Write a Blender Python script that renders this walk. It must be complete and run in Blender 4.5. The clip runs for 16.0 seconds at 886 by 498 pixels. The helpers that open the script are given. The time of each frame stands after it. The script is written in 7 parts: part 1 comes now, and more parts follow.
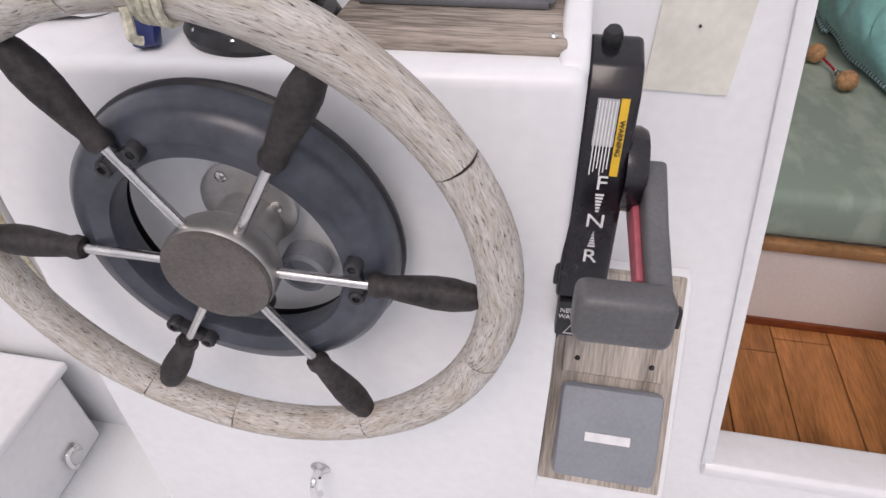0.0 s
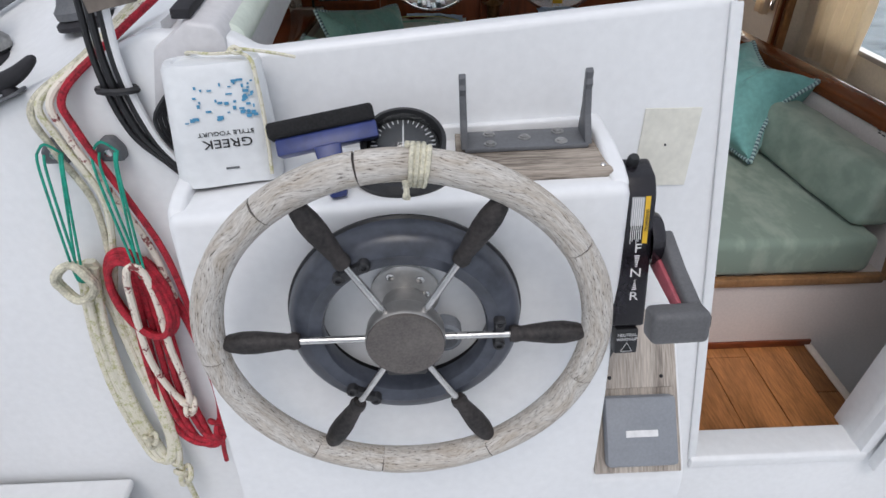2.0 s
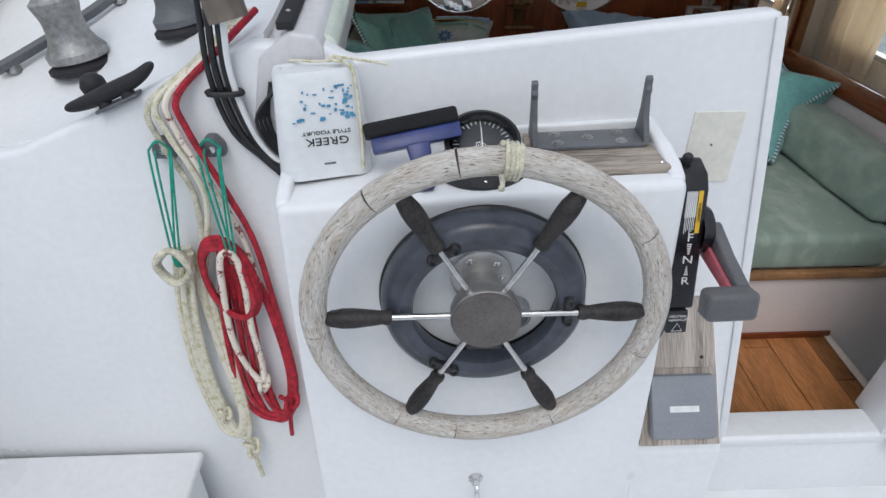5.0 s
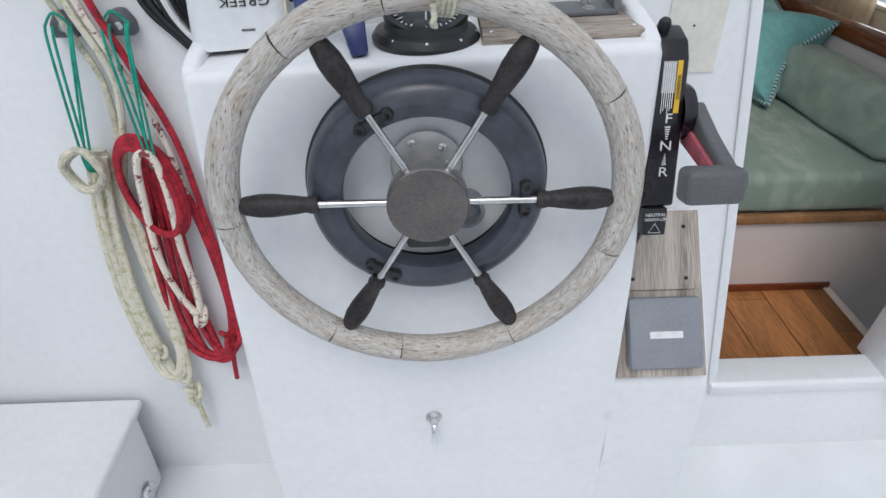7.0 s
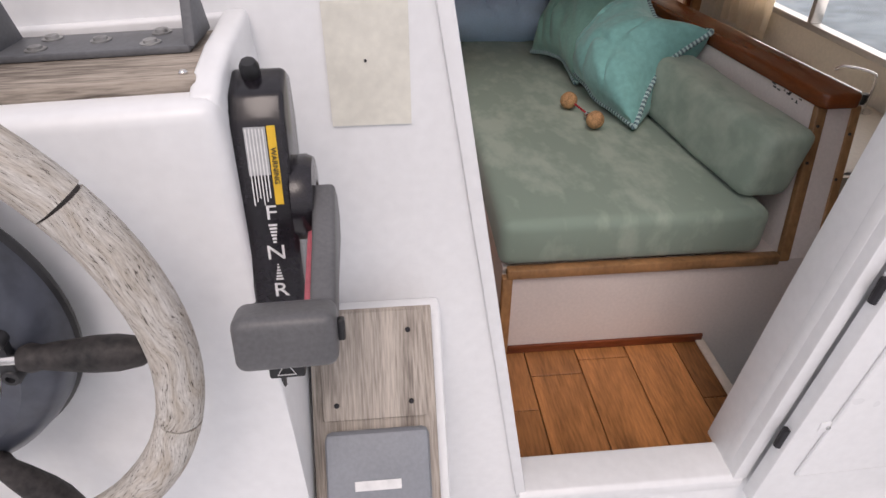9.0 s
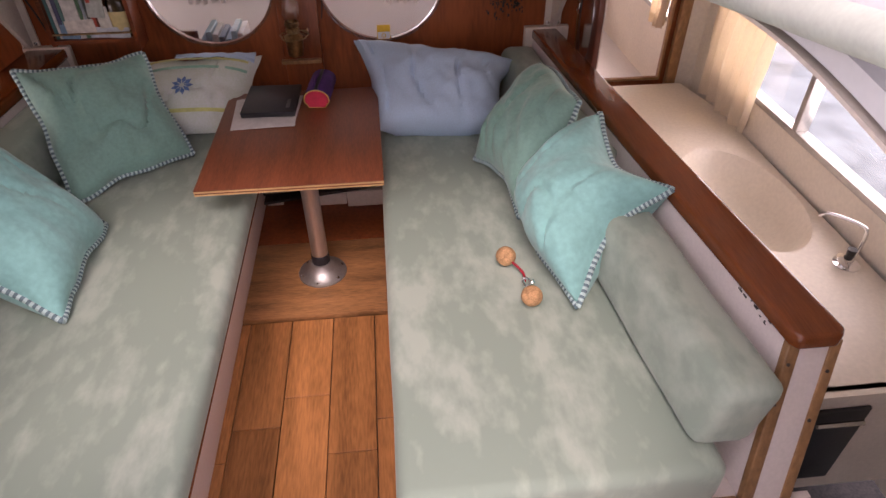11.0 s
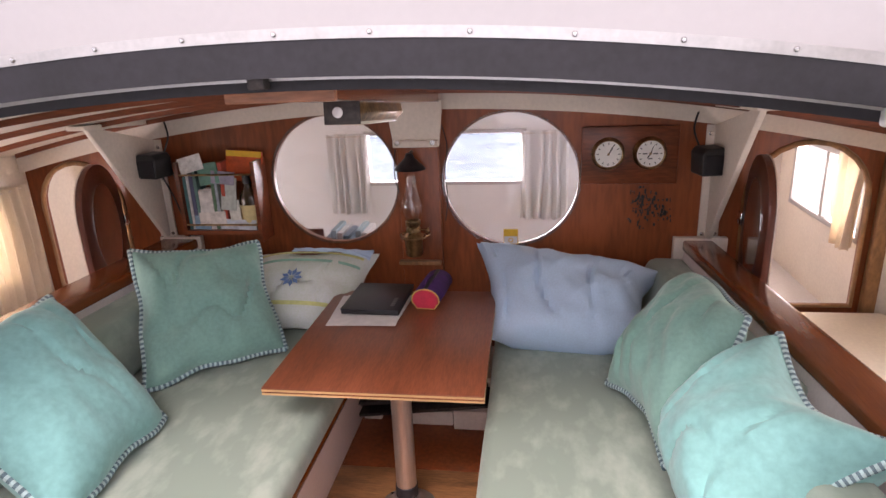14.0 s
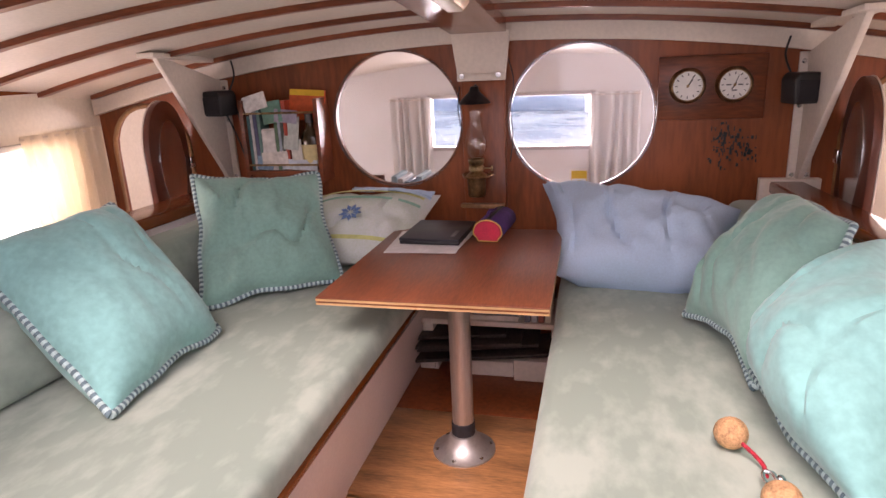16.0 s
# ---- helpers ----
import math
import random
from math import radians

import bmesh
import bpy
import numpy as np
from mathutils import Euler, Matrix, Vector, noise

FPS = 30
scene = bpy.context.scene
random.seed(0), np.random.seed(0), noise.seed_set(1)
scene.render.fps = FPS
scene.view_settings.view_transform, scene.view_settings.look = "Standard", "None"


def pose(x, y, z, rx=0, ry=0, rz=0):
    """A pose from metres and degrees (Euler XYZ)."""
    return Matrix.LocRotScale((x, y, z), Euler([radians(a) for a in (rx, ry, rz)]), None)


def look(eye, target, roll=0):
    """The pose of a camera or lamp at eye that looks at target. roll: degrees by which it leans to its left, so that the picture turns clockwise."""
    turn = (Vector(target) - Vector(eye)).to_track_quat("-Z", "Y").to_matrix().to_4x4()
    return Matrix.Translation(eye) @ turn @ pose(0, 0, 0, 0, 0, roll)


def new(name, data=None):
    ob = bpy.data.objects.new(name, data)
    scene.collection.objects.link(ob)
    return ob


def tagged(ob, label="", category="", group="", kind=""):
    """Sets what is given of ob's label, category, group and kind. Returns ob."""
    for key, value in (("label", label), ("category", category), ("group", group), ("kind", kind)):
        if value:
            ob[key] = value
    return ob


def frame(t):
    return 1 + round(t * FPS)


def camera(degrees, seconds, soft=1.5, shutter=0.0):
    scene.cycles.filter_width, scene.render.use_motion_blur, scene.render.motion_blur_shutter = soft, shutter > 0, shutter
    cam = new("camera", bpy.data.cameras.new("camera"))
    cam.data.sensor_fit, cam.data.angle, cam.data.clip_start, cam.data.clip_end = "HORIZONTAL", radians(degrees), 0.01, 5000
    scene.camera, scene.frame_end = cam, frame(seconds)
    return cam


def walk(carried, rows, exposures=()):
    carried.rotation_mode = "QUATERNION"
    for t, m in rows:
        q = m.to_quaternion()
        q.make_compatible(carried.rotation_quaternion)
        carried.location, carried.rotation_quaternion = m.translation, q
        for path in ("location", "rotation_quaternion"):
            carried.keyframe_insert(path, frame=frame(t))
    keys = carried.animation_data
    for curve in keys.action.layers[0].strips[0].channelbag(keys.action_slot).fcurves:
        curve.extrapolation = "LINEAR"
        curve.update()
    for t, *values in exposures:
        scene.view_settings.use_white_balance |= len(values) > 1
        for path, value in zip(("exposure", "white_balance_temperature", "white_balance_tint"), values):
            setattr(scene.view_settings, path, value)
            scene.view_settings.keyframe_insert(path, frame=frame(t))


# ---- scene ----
cam = camera(70.7, 16.0)
PATH = [
    (0, (-0.179, -0.661, 1.316), (-0.439, 0.784, -0.042), -0.2),
    (0.5, (-0.307, -0.7, 1.324), (-0.361, 0.759, -0.043), -0.1),
    (1, (-0.358, -0.782, 1.353), (-0.303, 0.704, 0.016), -0.3),
    (1.5, (-0.393, -0.858, 1.421), (-0.319, 0.699, 0.167), -0.1),
    (2, (-0.434, -0.917, 1.487), (-0.358, 0.729, 0.353), -0.2),
    (2.5, (-0.472, -0.947, 1.543), (-0.398, 0.697, 0.406), -0.3),
    (3, (-0.479, -0.954, 1.585), (-0.408, 0.691, 0.45), -0.3),
    (3.2, (-0.482, -0.95, 1.604), (-0.411, 0.695, 0.469), -0.2),
    (5.3, (-0.552, -1.012, 1.507), (-0.49, 0.631, 0.367), -0.1),
    (5.5, (-0.544, -1.003, 1.488), (-0.481, 0.638, 0.347), -0.2),
    (6, (-0.514, -0.997, 1.441), (-0.451, 0.644, 0.299), -0.2),
    (6.5, (-0.491, -0.994, 1.387), (-0.424, 0.647, 0.245), -0.2),
    (7, (-0.465, -0.989, 1.323), (-0.399, 0.651, 0.18), -0.2),
    (7.5, (-0.421, -0.996, 1.246), (-0.353, 0.645, 0.105), -0.2),
    (8, (-0.301, -0.951, 1.221), (-0.232, 0.69, 0.08), -0.2),
    (8.5, (-0.147, -0.813, 1.237), (-0.056, 0.824, 0.092), -0.1),
    (9, (-0.008, -0.678, 1.27), (0.143, 0.954, 0.124), -0.0),
    (9.2, (0.05, -0.63, 1.281), (0.225, 1.002, 0.137), -0.1),
    (11.3, (0.281, -0.046, 1.637), (0.421, 1.491, 0.365), -0.7),
    (11.5, (0.29, -0.017, 1.653), (0.417, 1.574, 0.448), -0.9),
    (12, (0.292, 0.033, 1.668), (0.355, 1.745, 0.635), -1.1),
    (12.5, (0.297, 0.091, 1.624), (0.239, 1.86, 0.693), -1.7),
    (13, (0.301, 0.131, 1.554), (0.11, 1.95, 0.744), -2.1),
    (13.5, (0.303, 0.157, 1.456), (0.057, 2.011, 0.748), -2.2),
    (14, (0.35, 0.175, 1.387), (0.068, 2.053, 0.761), -2.4),
    (14.5, (0.366, 0.168, 1.3), (0.032, 2.046, 0.698), -2.4),
    (15, (0.364, 0.181, 1.215), (-0.02, 2.055, 0.632), -2.4),
    (15.2, (0.356, 0.181, 1.194), (-0.034, 2.052, 0.605), -2.6),
    (15.5, (0.352, 0.177, 1.146), (-0.054, 2.049, 0.571), -2.5),
    (16, (0.333, 0.18, 1.133), (-0.139, 2.036, 0.555), -2.7),
]
EXPOSURES = [(0.0, 0.14, 6850, 21), (1.5, 0.06, 6400, 13), (6.5, 0.0, 6200, 10), (7.8, 0.04, 6200, 11), (8.5, 0.14, 6450, 15), (9.2, 0.2, 7100, 23), (11.3, 1.38, 7300, 40), (12.5, 1.58, 6700, 22), (14.0, 1.75, 7000, 31), (16.0, 1.88, 7350, 40)]
walk(cam, [(t, look(eye, target, roll)) for t, eye, target, roll in PATH], EXPOSURES)

# ---- sky and sun: bright overcast ----
SUN_ELEV, SUN_ROT = radians(55), radians(188)
world = bpy.data.worlds.new("sky")
scene.world = world
world.use_nodes = True
wn = world.node_tree
sky = wn.nodes.new("ShaderNodeTexSky")
sky.sky_type = "NISHITA"
sky.sun_disc = False
sky.sun_elevation, sky.sun_rotation = SUN_ELEV, SUN_ROT
sky.air_density, sky.dust_density = 1.0, 6.0
soften = wn.nodes.new("ShaderNodeMix")
soften.data_type = "RGBA"
soften.inputs[0].default_value = 0.75
soften.inputs[7].default_value = (8.2, 8.8, 9.6, 1)
wn.links.new(sky.outputs[0], soften.inputs[6])
wn.links.new(soften.outputs[2], wn.nodes["Background"].inputs[0])
wn.nodes["Background"].inputs[1].default_value = 0.1
sun = new("sun", bpy.data.lights.new("sun", "SUN"))
sun.data.energy, sun.data.angle, sun.data.color = 0.8, radians(25), (1.0, 0.97, 0.93)
sun.matrix_world = look((-0.6, -3.5, 6.5), (0, 0.4, 0.6))


def window_light(x, y, z, tx, ty, sx, sy, power):
    """The sky's light in a window opening."""
    a = new("window_light", bpy.data.lights.new("window_light", "AREA"))
    a.data.shape, a.data.size, a.data.size_y, a.data.energy, a.data.color = "RECTANGLE", sx, sy, power, (1.0, 0.98, 0.95)
    a.matrix_world = look((x, y, z), (tx, ty, z - 0.15))
    return a


window_light(-1.62, 1.52, 0.80, 0, 1.52, 1.1, 0.3, 4)
window_light(1.62, 1.52, 0.80, 0, 1.52, 1.1, 0.3, 2.4)
window_light(-0.10, 3.46, 0.82, -0.1, 2.0, 0.8, 0.26, 4.5)
window_light(-1.62, 2.87, 0.80, 0, 2.87, 0.6, 0.3, 3.0)
window_light(1.62, 2.87, 0.80, 0, 2.87, 0.6, 0.3, 3.0)

# ---- materials ----
def material(name, color, rough=0.5, metal=0.0, vary=0.12, scale=6.0, grain=60.0, bump=0.05, stretch=(1, 1, 1), spec=0.5, rand=0.0,
             dark=None, span=(0.34, 0.64), coat=0.0, sheen=0.0):
    """A surface with two scales of variation in colour and a fine relief, in object space at real-world size."""
    m = bpy.data.materials.new(name)
    m.use_nodes = True
    n, l = m.node_tree.nodes, m.node_tree.links
    b = n["Principled BSDF"]
    co = n.new("ShaderNodeTexCoord")
    mp = n.new("ShaderNodeMapping")
    mp.inputs["Scale"].default_value = stretch
    l.new(co.outputs["Object"], mp.inputs[0])
    big = n.new("ShaderNodeTexNoise")
    big.inputs["Scale"].default_value, big.inputs["Detail"].default_value = scale, 4
    fine = n.new("ShaderNodeTexNoise")
    fine.inputs["Scale"].default_value, fine.inputs["Detail"].default_value = grain, 5
    l.new(mp.outputs[0], big.inputs["Vector"])
    l.new(mp.outputs[0], fine.inputs["Vector"])
    add = n.new("ShaderNodeMath")
    add.operation = "MULTIPLY_ADD"
    add.inputs[1].default_value = 0.55
    l.new(big.outputs[0], add.inputs[0])
    half = n.new("ShaderNodeMath")
    half.operation = "MULTIPLY"
    half.inputs[1].default_value = 0.45
    l.new(fine.outputs[0], half.inputs[0])
    l.new(half.outputs[0], add.inputs[2])
    ramp = n.new("ShaderNodeValToRGB")
    lo = dark or tuple(c * (1 - 2.2 * vary) for c in color)
    hi = tuple(min(1.0, c * (1 + 1.2 * vary)) for c in color)
    ramp.color_ramp.elements[0].position, ramp.color_ramp.elements[1].position = span
    ramp.color_ramp.elements[0].color, ramp.color_ramp.elements[1].color = (*lo, 1), (*hi, 1)
    l.new(add.outputs[0], ramp.inputs[0])
    out = ramp.outputs[0]
    if rand:
        info = n.new("ShaderNodeObjectInfo")
        hsv = n.new("ShaderNodeHueSaturation")
        mr = n.new("ShaderNodeMapRange")
        mr.inputs[3].default_value, mr.inputs[4].default_value = 1 - rand, 1 + rand
        l.new(info.outputs["Random"], mr.inputs[0])
        l.new(mr.outputs[0], hsv.inputs["Value"])
        l.new(out, hsv.inputs["Color"])
        out = hsv.outputs[0]
    l.new(out, b.inputs["Base Color"])
    b.inputs["Roughness"].default_value, b.inputs["Metallic"].default_value = rough, metal
    b.inputs["Specular IOR Level"].default_value = spec
    b.inputs["Coat Weight"].default_value = coat
    b.inputs["Coat Roughness"].default_value = 0.12
    b.inputs["Sheen Weight"].default_value = sheen
    rr = n.new("ShaderNodeMapRange")
    rr.inputs[3].default_value, rr.inputs[4].default_value = max(0.02, rough - 0.12), min(1, rough + 0.12)
    l.new(big.outputs[0], rr.inputs[0])
    l.new(rr.outputs[0], b.inputs["Roughness"])
    if bump:
        bp = n.new("ShaderNodeBump")
        bp.inputs["Strength"].default_value, bp.inputs["Distance"].default_value = min(1, bump * 4), 0.002
        l.new(add.outputs[0], bp.inputs["Height"])
        l.new(bp.outputs[0], b.inputs["Normal"])
    return m


def glass_material(name, color=(1, 1, 1), rough=0.0, gloss=0.055):
    m = bpy.data.materials.new(name)
    m.use_nodes = True
    n, l = m.node_tree.nodes, m.node_tree.links
    n.remove(n["Principled BSDF"])
    tr, gl, mix = n.new("ShaderNodeBsdfTransparent"), n.new("ShaderNodeBsdfGlossy"), n.new("ShaderNodeMixShader")
    tr.inputs[0].default_value = (*color, 1)
    gl.inputs["Roughness"].default_value = rough
    mix.inputs[0].default_value = gloss
    l.new(tr.outputs[0], mix.inputs[1])
    l.new(gl.outputs[0], mix.inputs[2])
    l.new(mix.outputs[0], n["Material Output"].inputs[0])
    return m


GELCOAT = material("white_gelcoat", (0.78, 0.79, 0.80), 0.32, vary=0.025, scale=3, grain=60, bump=0.005)
GEL_MATTE = material("white_nonskid", (0.76, 0.78, 0.79), 0.55, vary=0.04, scale=5, grain=260, bump=0.06)
CREAM = material("cream_paint", (0.76, 0.70, 0.60), 0.45, vary=0.05, scale=4, grain=80, bump=0.02)
FWD_WHITE = material("white_berth_paint", (0.76, 0.75, 0.74), 0.5, vary=0.04, scale=4, grain=80, bump=0.02)
WHITE_IN = material("cream_cabin_paint", (0.71, 0.63, 0.55), 0.5, vary=0.05, scale=5, grain=90, bump=0.03)
PINKISH = material("pale_painted_ply", (0.77, 0.70, 0.67), 0.45, vary=0.04, scale=4, grain=120, bump=0.03)
MAHOG = material("varnished_mahogany_ply", (0.255, 0.066, 0.021), 0.36, vary=0.20, scale=2.5, grain=30, bump=0.02, stretch=(2.4, 2.4, 0.4), coat=0.1, spec=0.35)
MAHOG_X = material("mahogany_trim", (0.20, 0.050, 0.018), 0.34, vary=0.25, scale=5, grain=50, bump=0.03, stretch=(0.5, 3, 3), coat=0.1, spec=0.4)
MAHOG_Y = material("mahogany_rail", (0.225, 0.056, 0.014), 0.2, vary=0.14, scale=3, grain=60, bump=0.01, stretch=(5, 0.3, 5), coat=0.25)
TABLE_WOOD = material("table_veneer", (0.235, 0.068, 0.030), 0.38, vary=0.16, scale=6, grain=70, bump=0.03, stretch=(4, 0.5, 4), coat=0.06)
TEAK_TRIM = material("teak_trim", (0.36, 0.19, 0.085), 0.4, vary=0.22, scale=6, grain=70, bump=0.03, stretch=(1, 1, 0.5))
FLOOR_WOOD = material("oak_floor_plank", (0.44, 0.185, 0.065), 0.36, vary=0.24, scale=5, grain=55, bump=0.03, stretch=(3.2, 0.35, 2), rand=0.30, spec=0.4)
PLY_FLOOR = material("plywood_sole", (0.36, 0.17, 0.07), 0.35, vary=0.25, scale=6, grain=60, bump=0.03, stretch=(0.6, 4, 2))
WEATHERED = material("weathered_teak", (0.33, 0.285, 0.24), 0.85, vary=0.2, scale=20, grain=220, bump=0.3, stretch=(0.16, 1.8, 1.8), dark=(0.11, 0.09, 0.072), span=(0.40, 0.60), rand=0.08)
WEATHERED_Y = material("weathered_teak_upright", (0.44, 0.39, 0.34), 0.85, vary=0.25, scale=10, grain=110, bump=0.25, stretch=(3.5, 0.22, 0.22), dark=(0.20, 0.17, 0.145), span=(0.34, 0.60))
SUEDE = material("sage_suede", (0.335, 0.405, 0.34), 0.9, vary=0.05, scale=3.4, grain=15, bump=0.03, sheen=0.25, dark=(0.235, 0.31, 0.255), span=(0.455, 0.60), stretch=(1.7, 0.9, 1))
AQUA = material("aqua_cotton_velour", (0.205, 0.48, 0.46), 0.9, vary=0.10, scale=7, grain=60, bump=0.02, sheen=0.3)
JADE = material("jade_cotton_velour", (0.20, 0.40, 0.345), 0.9, vary=0.08, scale=6, grain=90, bump=0.025, sheen=0.3)
BLUE_LINEN = material("pale_blue_cotton", (0.46, 0.62, 0.80), 0.85, vary=0.05, scale=5, grain=180, bump=0.05)
BLACK = material("black_plastic", (0.018, 0.018, 0.02), 0.42, vary=0.2, scale=12, grain=140, bump=0.04)
GREY_PL = material("grey_plastic", (0.12, 0.125, 0.135), 0.5, vary=0.1, scale=9, grain=200, bump=0.05)
SLATE = material("slate_grey_plastic", (0.056, 0.063, 0.082), 0.33, vary=0.20, scale=11, grain=70, bump=0.03)
COVER_GREY = material("instrument_cover_grey", (0.24, 0.255, 0.28), 0.5, vary=0.06, scale=12, grain=200, bump=0.03)
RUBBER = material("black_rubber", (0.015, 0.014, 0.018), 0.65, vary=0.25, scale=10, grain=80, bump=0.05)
STEEL = material("stainless_steel", (0.62, 0.61, 0.60), 0.24, 1.0, vary=0.08, scale=20, grain=150, bump=0.01)
CHROME = material("chrome", (0.8, 0.8, 0.8), 0.1, 1.0, vary=0.03, bump=0)
ALU = material("dull_aluminium", (0.50, 0.49, 0.475), 0.42, 0.9, vary=0.06, scale=20, grain=120, bump=0.03)
BRASS = material("aged_brass", (0.40, 0.27, 0.14), 0.35, 1.0, vary=0.3, scale=16, grain=90, bump=0.02)
DARKWOOD = material("dark_stained_wood", (0.036, 0.027, 0.024), 0.6, vary=0.5, scale=18, grain=120, bump=0.12, stretch=(1, 1, 1))
WINCH = material("worn_grey_alloy", (0.34, 0.34, 0.335), 0.5, 0.55, vary=0.2, scale=14, grain=100, bump=0.05)
DODGER = material("grey_dodger_paint", (0.42, 0.41, 0.42), 0.5, vary=0.035, scale=5, grain=160, bump=0.06)
HATCH_W = material("hatch_offwhite", (0.385, 0.375, 0.37), 0.35, vary=0.015, scale=4, grain=80, bump=0.015)
DARK_MAHOG = material("dark_mahogany", (0.115, 0.030, 0.016), 0.36, vary=0.2, scale=4, grain=40, bump=0.03, stretch=(3, 3, 0.5), coat=0.1)
COAMING = material("coaming_grey_white", (0.62, 0.61, 0.62), 0.4, vary=0.05, scale=4, grain=80, bump=0.02)
SEAFOAM = material("pale_green_pipe", (0.60, 0.66, 0.58), 0.5, vary=0.05, scale=10, grain=120, bump=0.03)
CURTAIN = material("cream_curtain", (0.80, 0.70, 0.52), 0.85, vary=0.10, scale=12, grain=160, bump=0.04, stretch=(2, 2, 0.4))
PATCH = material("yellowed_patch", (0.75, 0.735, 0.655), 0.5, vary=0.05, scale=12, grain=90, bump=0.02)
GLASS = glass_material("window_glass", (0.97, 0.98, 0.98))
ACRYLIC = glass_material("hazy_acrylic", (0.88, 0.92, 0.95), 0.05)
WATER = material("harbour_water", (0.30, 0.36, 0.38), 0.2, vary=0.25, scale=0.6, grain=4, bump=0.6)
ROPE_W = material("cream_rope", (0.60, 0.57, 0.45), 0.85, vary=0.22, scale=60, grain=300, bump=0.3)
ROPE_Y = material("yellow_flecked_rope", (0.62, 0.59, 0.49), 0.85, vary=0.10, scale=70, grain=320, bump=0.3, dark=(0.46, 0.45, 0.24), span=(0.40, 0.50))
ROPE_RED = material("red_rope", (0.42, 0.018, 0.035), 0.8, vary=0.3, scale=70, grain=300, bump=0.3)
ROPE_FLECK = material("red_flecked_rope", (0.62, 0.57, 0.49), 0.85, vary=0.2, scale=45, grain=200, bump=0.3, dark=(0.22, 0.05, 0.05), span=(0.40, 0.46))
TEAL_CORD = material("teal_cord", (0.01, 0.30, 0.21), 0.6, vary=0.15, scale=60, bump=0.05)
GRIP_WOOD = material("black_brown_grip", (0.030, 0.025, 0.024), 0.62, vary=0.45, scale=25, grain=160, bump=0.2)


def wheel_wood():
    """Bleached, finely cracked teak whose grain runs round the rim."""
    m = bpy.data.materials.new("bleached_rim_teak")
    m.use_nodes = True
    n, l = m.node_tree.nodes, m.node_tree.links
    b = n["Principled BSDF"]
    co, sep = n.new("ShaderNodeTexCoord"), n.new("ShaderNodeSeparateXYZ")
    l.new(co.outputs["Object"], sep.inputs[0])
    def calc(op, a, c):
        k = n.new("ShaderNodeMath")
        k.operation = op
        for i, v in enumerate((a, c)):
            if isinstance(v, (int, float)):
                k.inputs[i].default_value = v
            else:
                l.new(v, k.inputs[i])
        return k.outputs[0]
    ang = calc("MULTIPLY", calc("ARCTAN2", sep.outputs[2], sep.outputs[0]), 0.26)
    rad = calc("SQRT", calc("ADD", calc("MULTIPLY", sep.outputs[0], sep.outputs[0]), calc("MULTIPLY", sep.outputs[2], sep.outputs[2])), 0)
    wob = n.new("ShaderNodeTexNoise")
    wob.inputs["Scale"].default_value = 9
    l.new(co.outputs["Object"], wob.inputs["Vector"])
    rad2 = calc("ADD", rad, calc("MULTIPLY", wob.outputs[0], 0.05))
    info = n.new("ShaderNodeObjectInfo")
    com = n.new("ShaderNodeCombineXYZ")
    l.new(calc("ADD", calc("MULTIPLY", ang, 24.0), calc("MULTIPLY", info.outputs["Random"], 7.0)), com.inputs[0])
    l.new(calc("MULTIPLY", rad2, 190.0), com.inputs[1])
    l.new(calc("MULTIPLY", sep.outputs[1], 190.0), com.inputs[2])
    fine, mid = n.new("ShaderNodeTexNoise"), n.new("ShaderNodeTexNoise")
    fine.inputs["Scale"].default_value, fine.inputs["Detail"].default_value, fine.inputs["Roughness"].default_value = 3.2, 6, 0.7
    mid.inputs["Scale"].default_value, mid.inputs["Detail"].default_value = 0.7, 3
    l.new(com.outputs[0], fine.inputs["Vector"])
    l.new(com.outputs[0], mid.inputs["Vector"])
    ramp = n.new("ShaderNodeValToRGB")
    e = ramp.color_ramp.elements
    e[0].position, e[0].color = 0.365, (0.07, 0.058, 0.05, 1)
    e[1].position, e[1].color = 0.62, (0.69, 0.66, 0.62, 1)
    k = e.new(0.41)
    k.color = (0.47, 0.44, 0.40, 1)
    l.new(fine.outputs[0], ramp.inputs[0])
    r2 = n.new("ShaderNodeValToRGB")
    r2.color_ramp.elements[0].position, r2.color_ramp.elements[0].color = 0.35, (0.80, 0.75, 0.69, 1)
    r2.color_ramp.elements[1].position, r2.color_ramp.elements[1].color = 0.6, (1.0, 1.0, 1.0, 1)
    l.new(mid.outputs[0], r2.inputs[0])
    mx = n.new("ShaderNodeMix")
    mx.data_type, mx.blend_type = "RGBA", "MULTIPLY"
    mx.inputs[0].default_value = 1.0
    l.new(ramp.outputs[0], mx.inputs[6])
    l.new(r2.outputs[0], mx.inputs[7])
    l.new(mx.outputs[2], b.inputs["Base Color"])
    b.inputs["Roughness"].default_value = 0.85
    bp = n.new("ShaderNodeBump")
    bp.inputs["Strength"].default_value, bp.inputs["Distance"].default_value = 0.9, 0.0015
    l.new(fine.outputs[0], bp.inputs["Height"])
    l.new(bp.outputs[0], b.inputs["Normal"])
    return m


RIM_WOOD = wheel_wood()

# ---- mesh helpers ----
def link(name, bm, mat, parent=None, smooth=False):
    me = bpy.data.meshes.new(name)
    bmesh.ops.recalc_face_normals(bm, faces=bm.faces[:])
    bm.to_mesh(me)
    bm.free()
    if mat:
        me.materials.append(mat)
    if smooth:
        me.polygons.foreach_set("use_smooth", [True] * len(me.polygons))
        try:
            me.set_sharp_from_angle(angle=radians(40))
        except AttributeError:
            pass
    ob = new(name, me)
    if parent:
        ob.parent = parent
    return ob


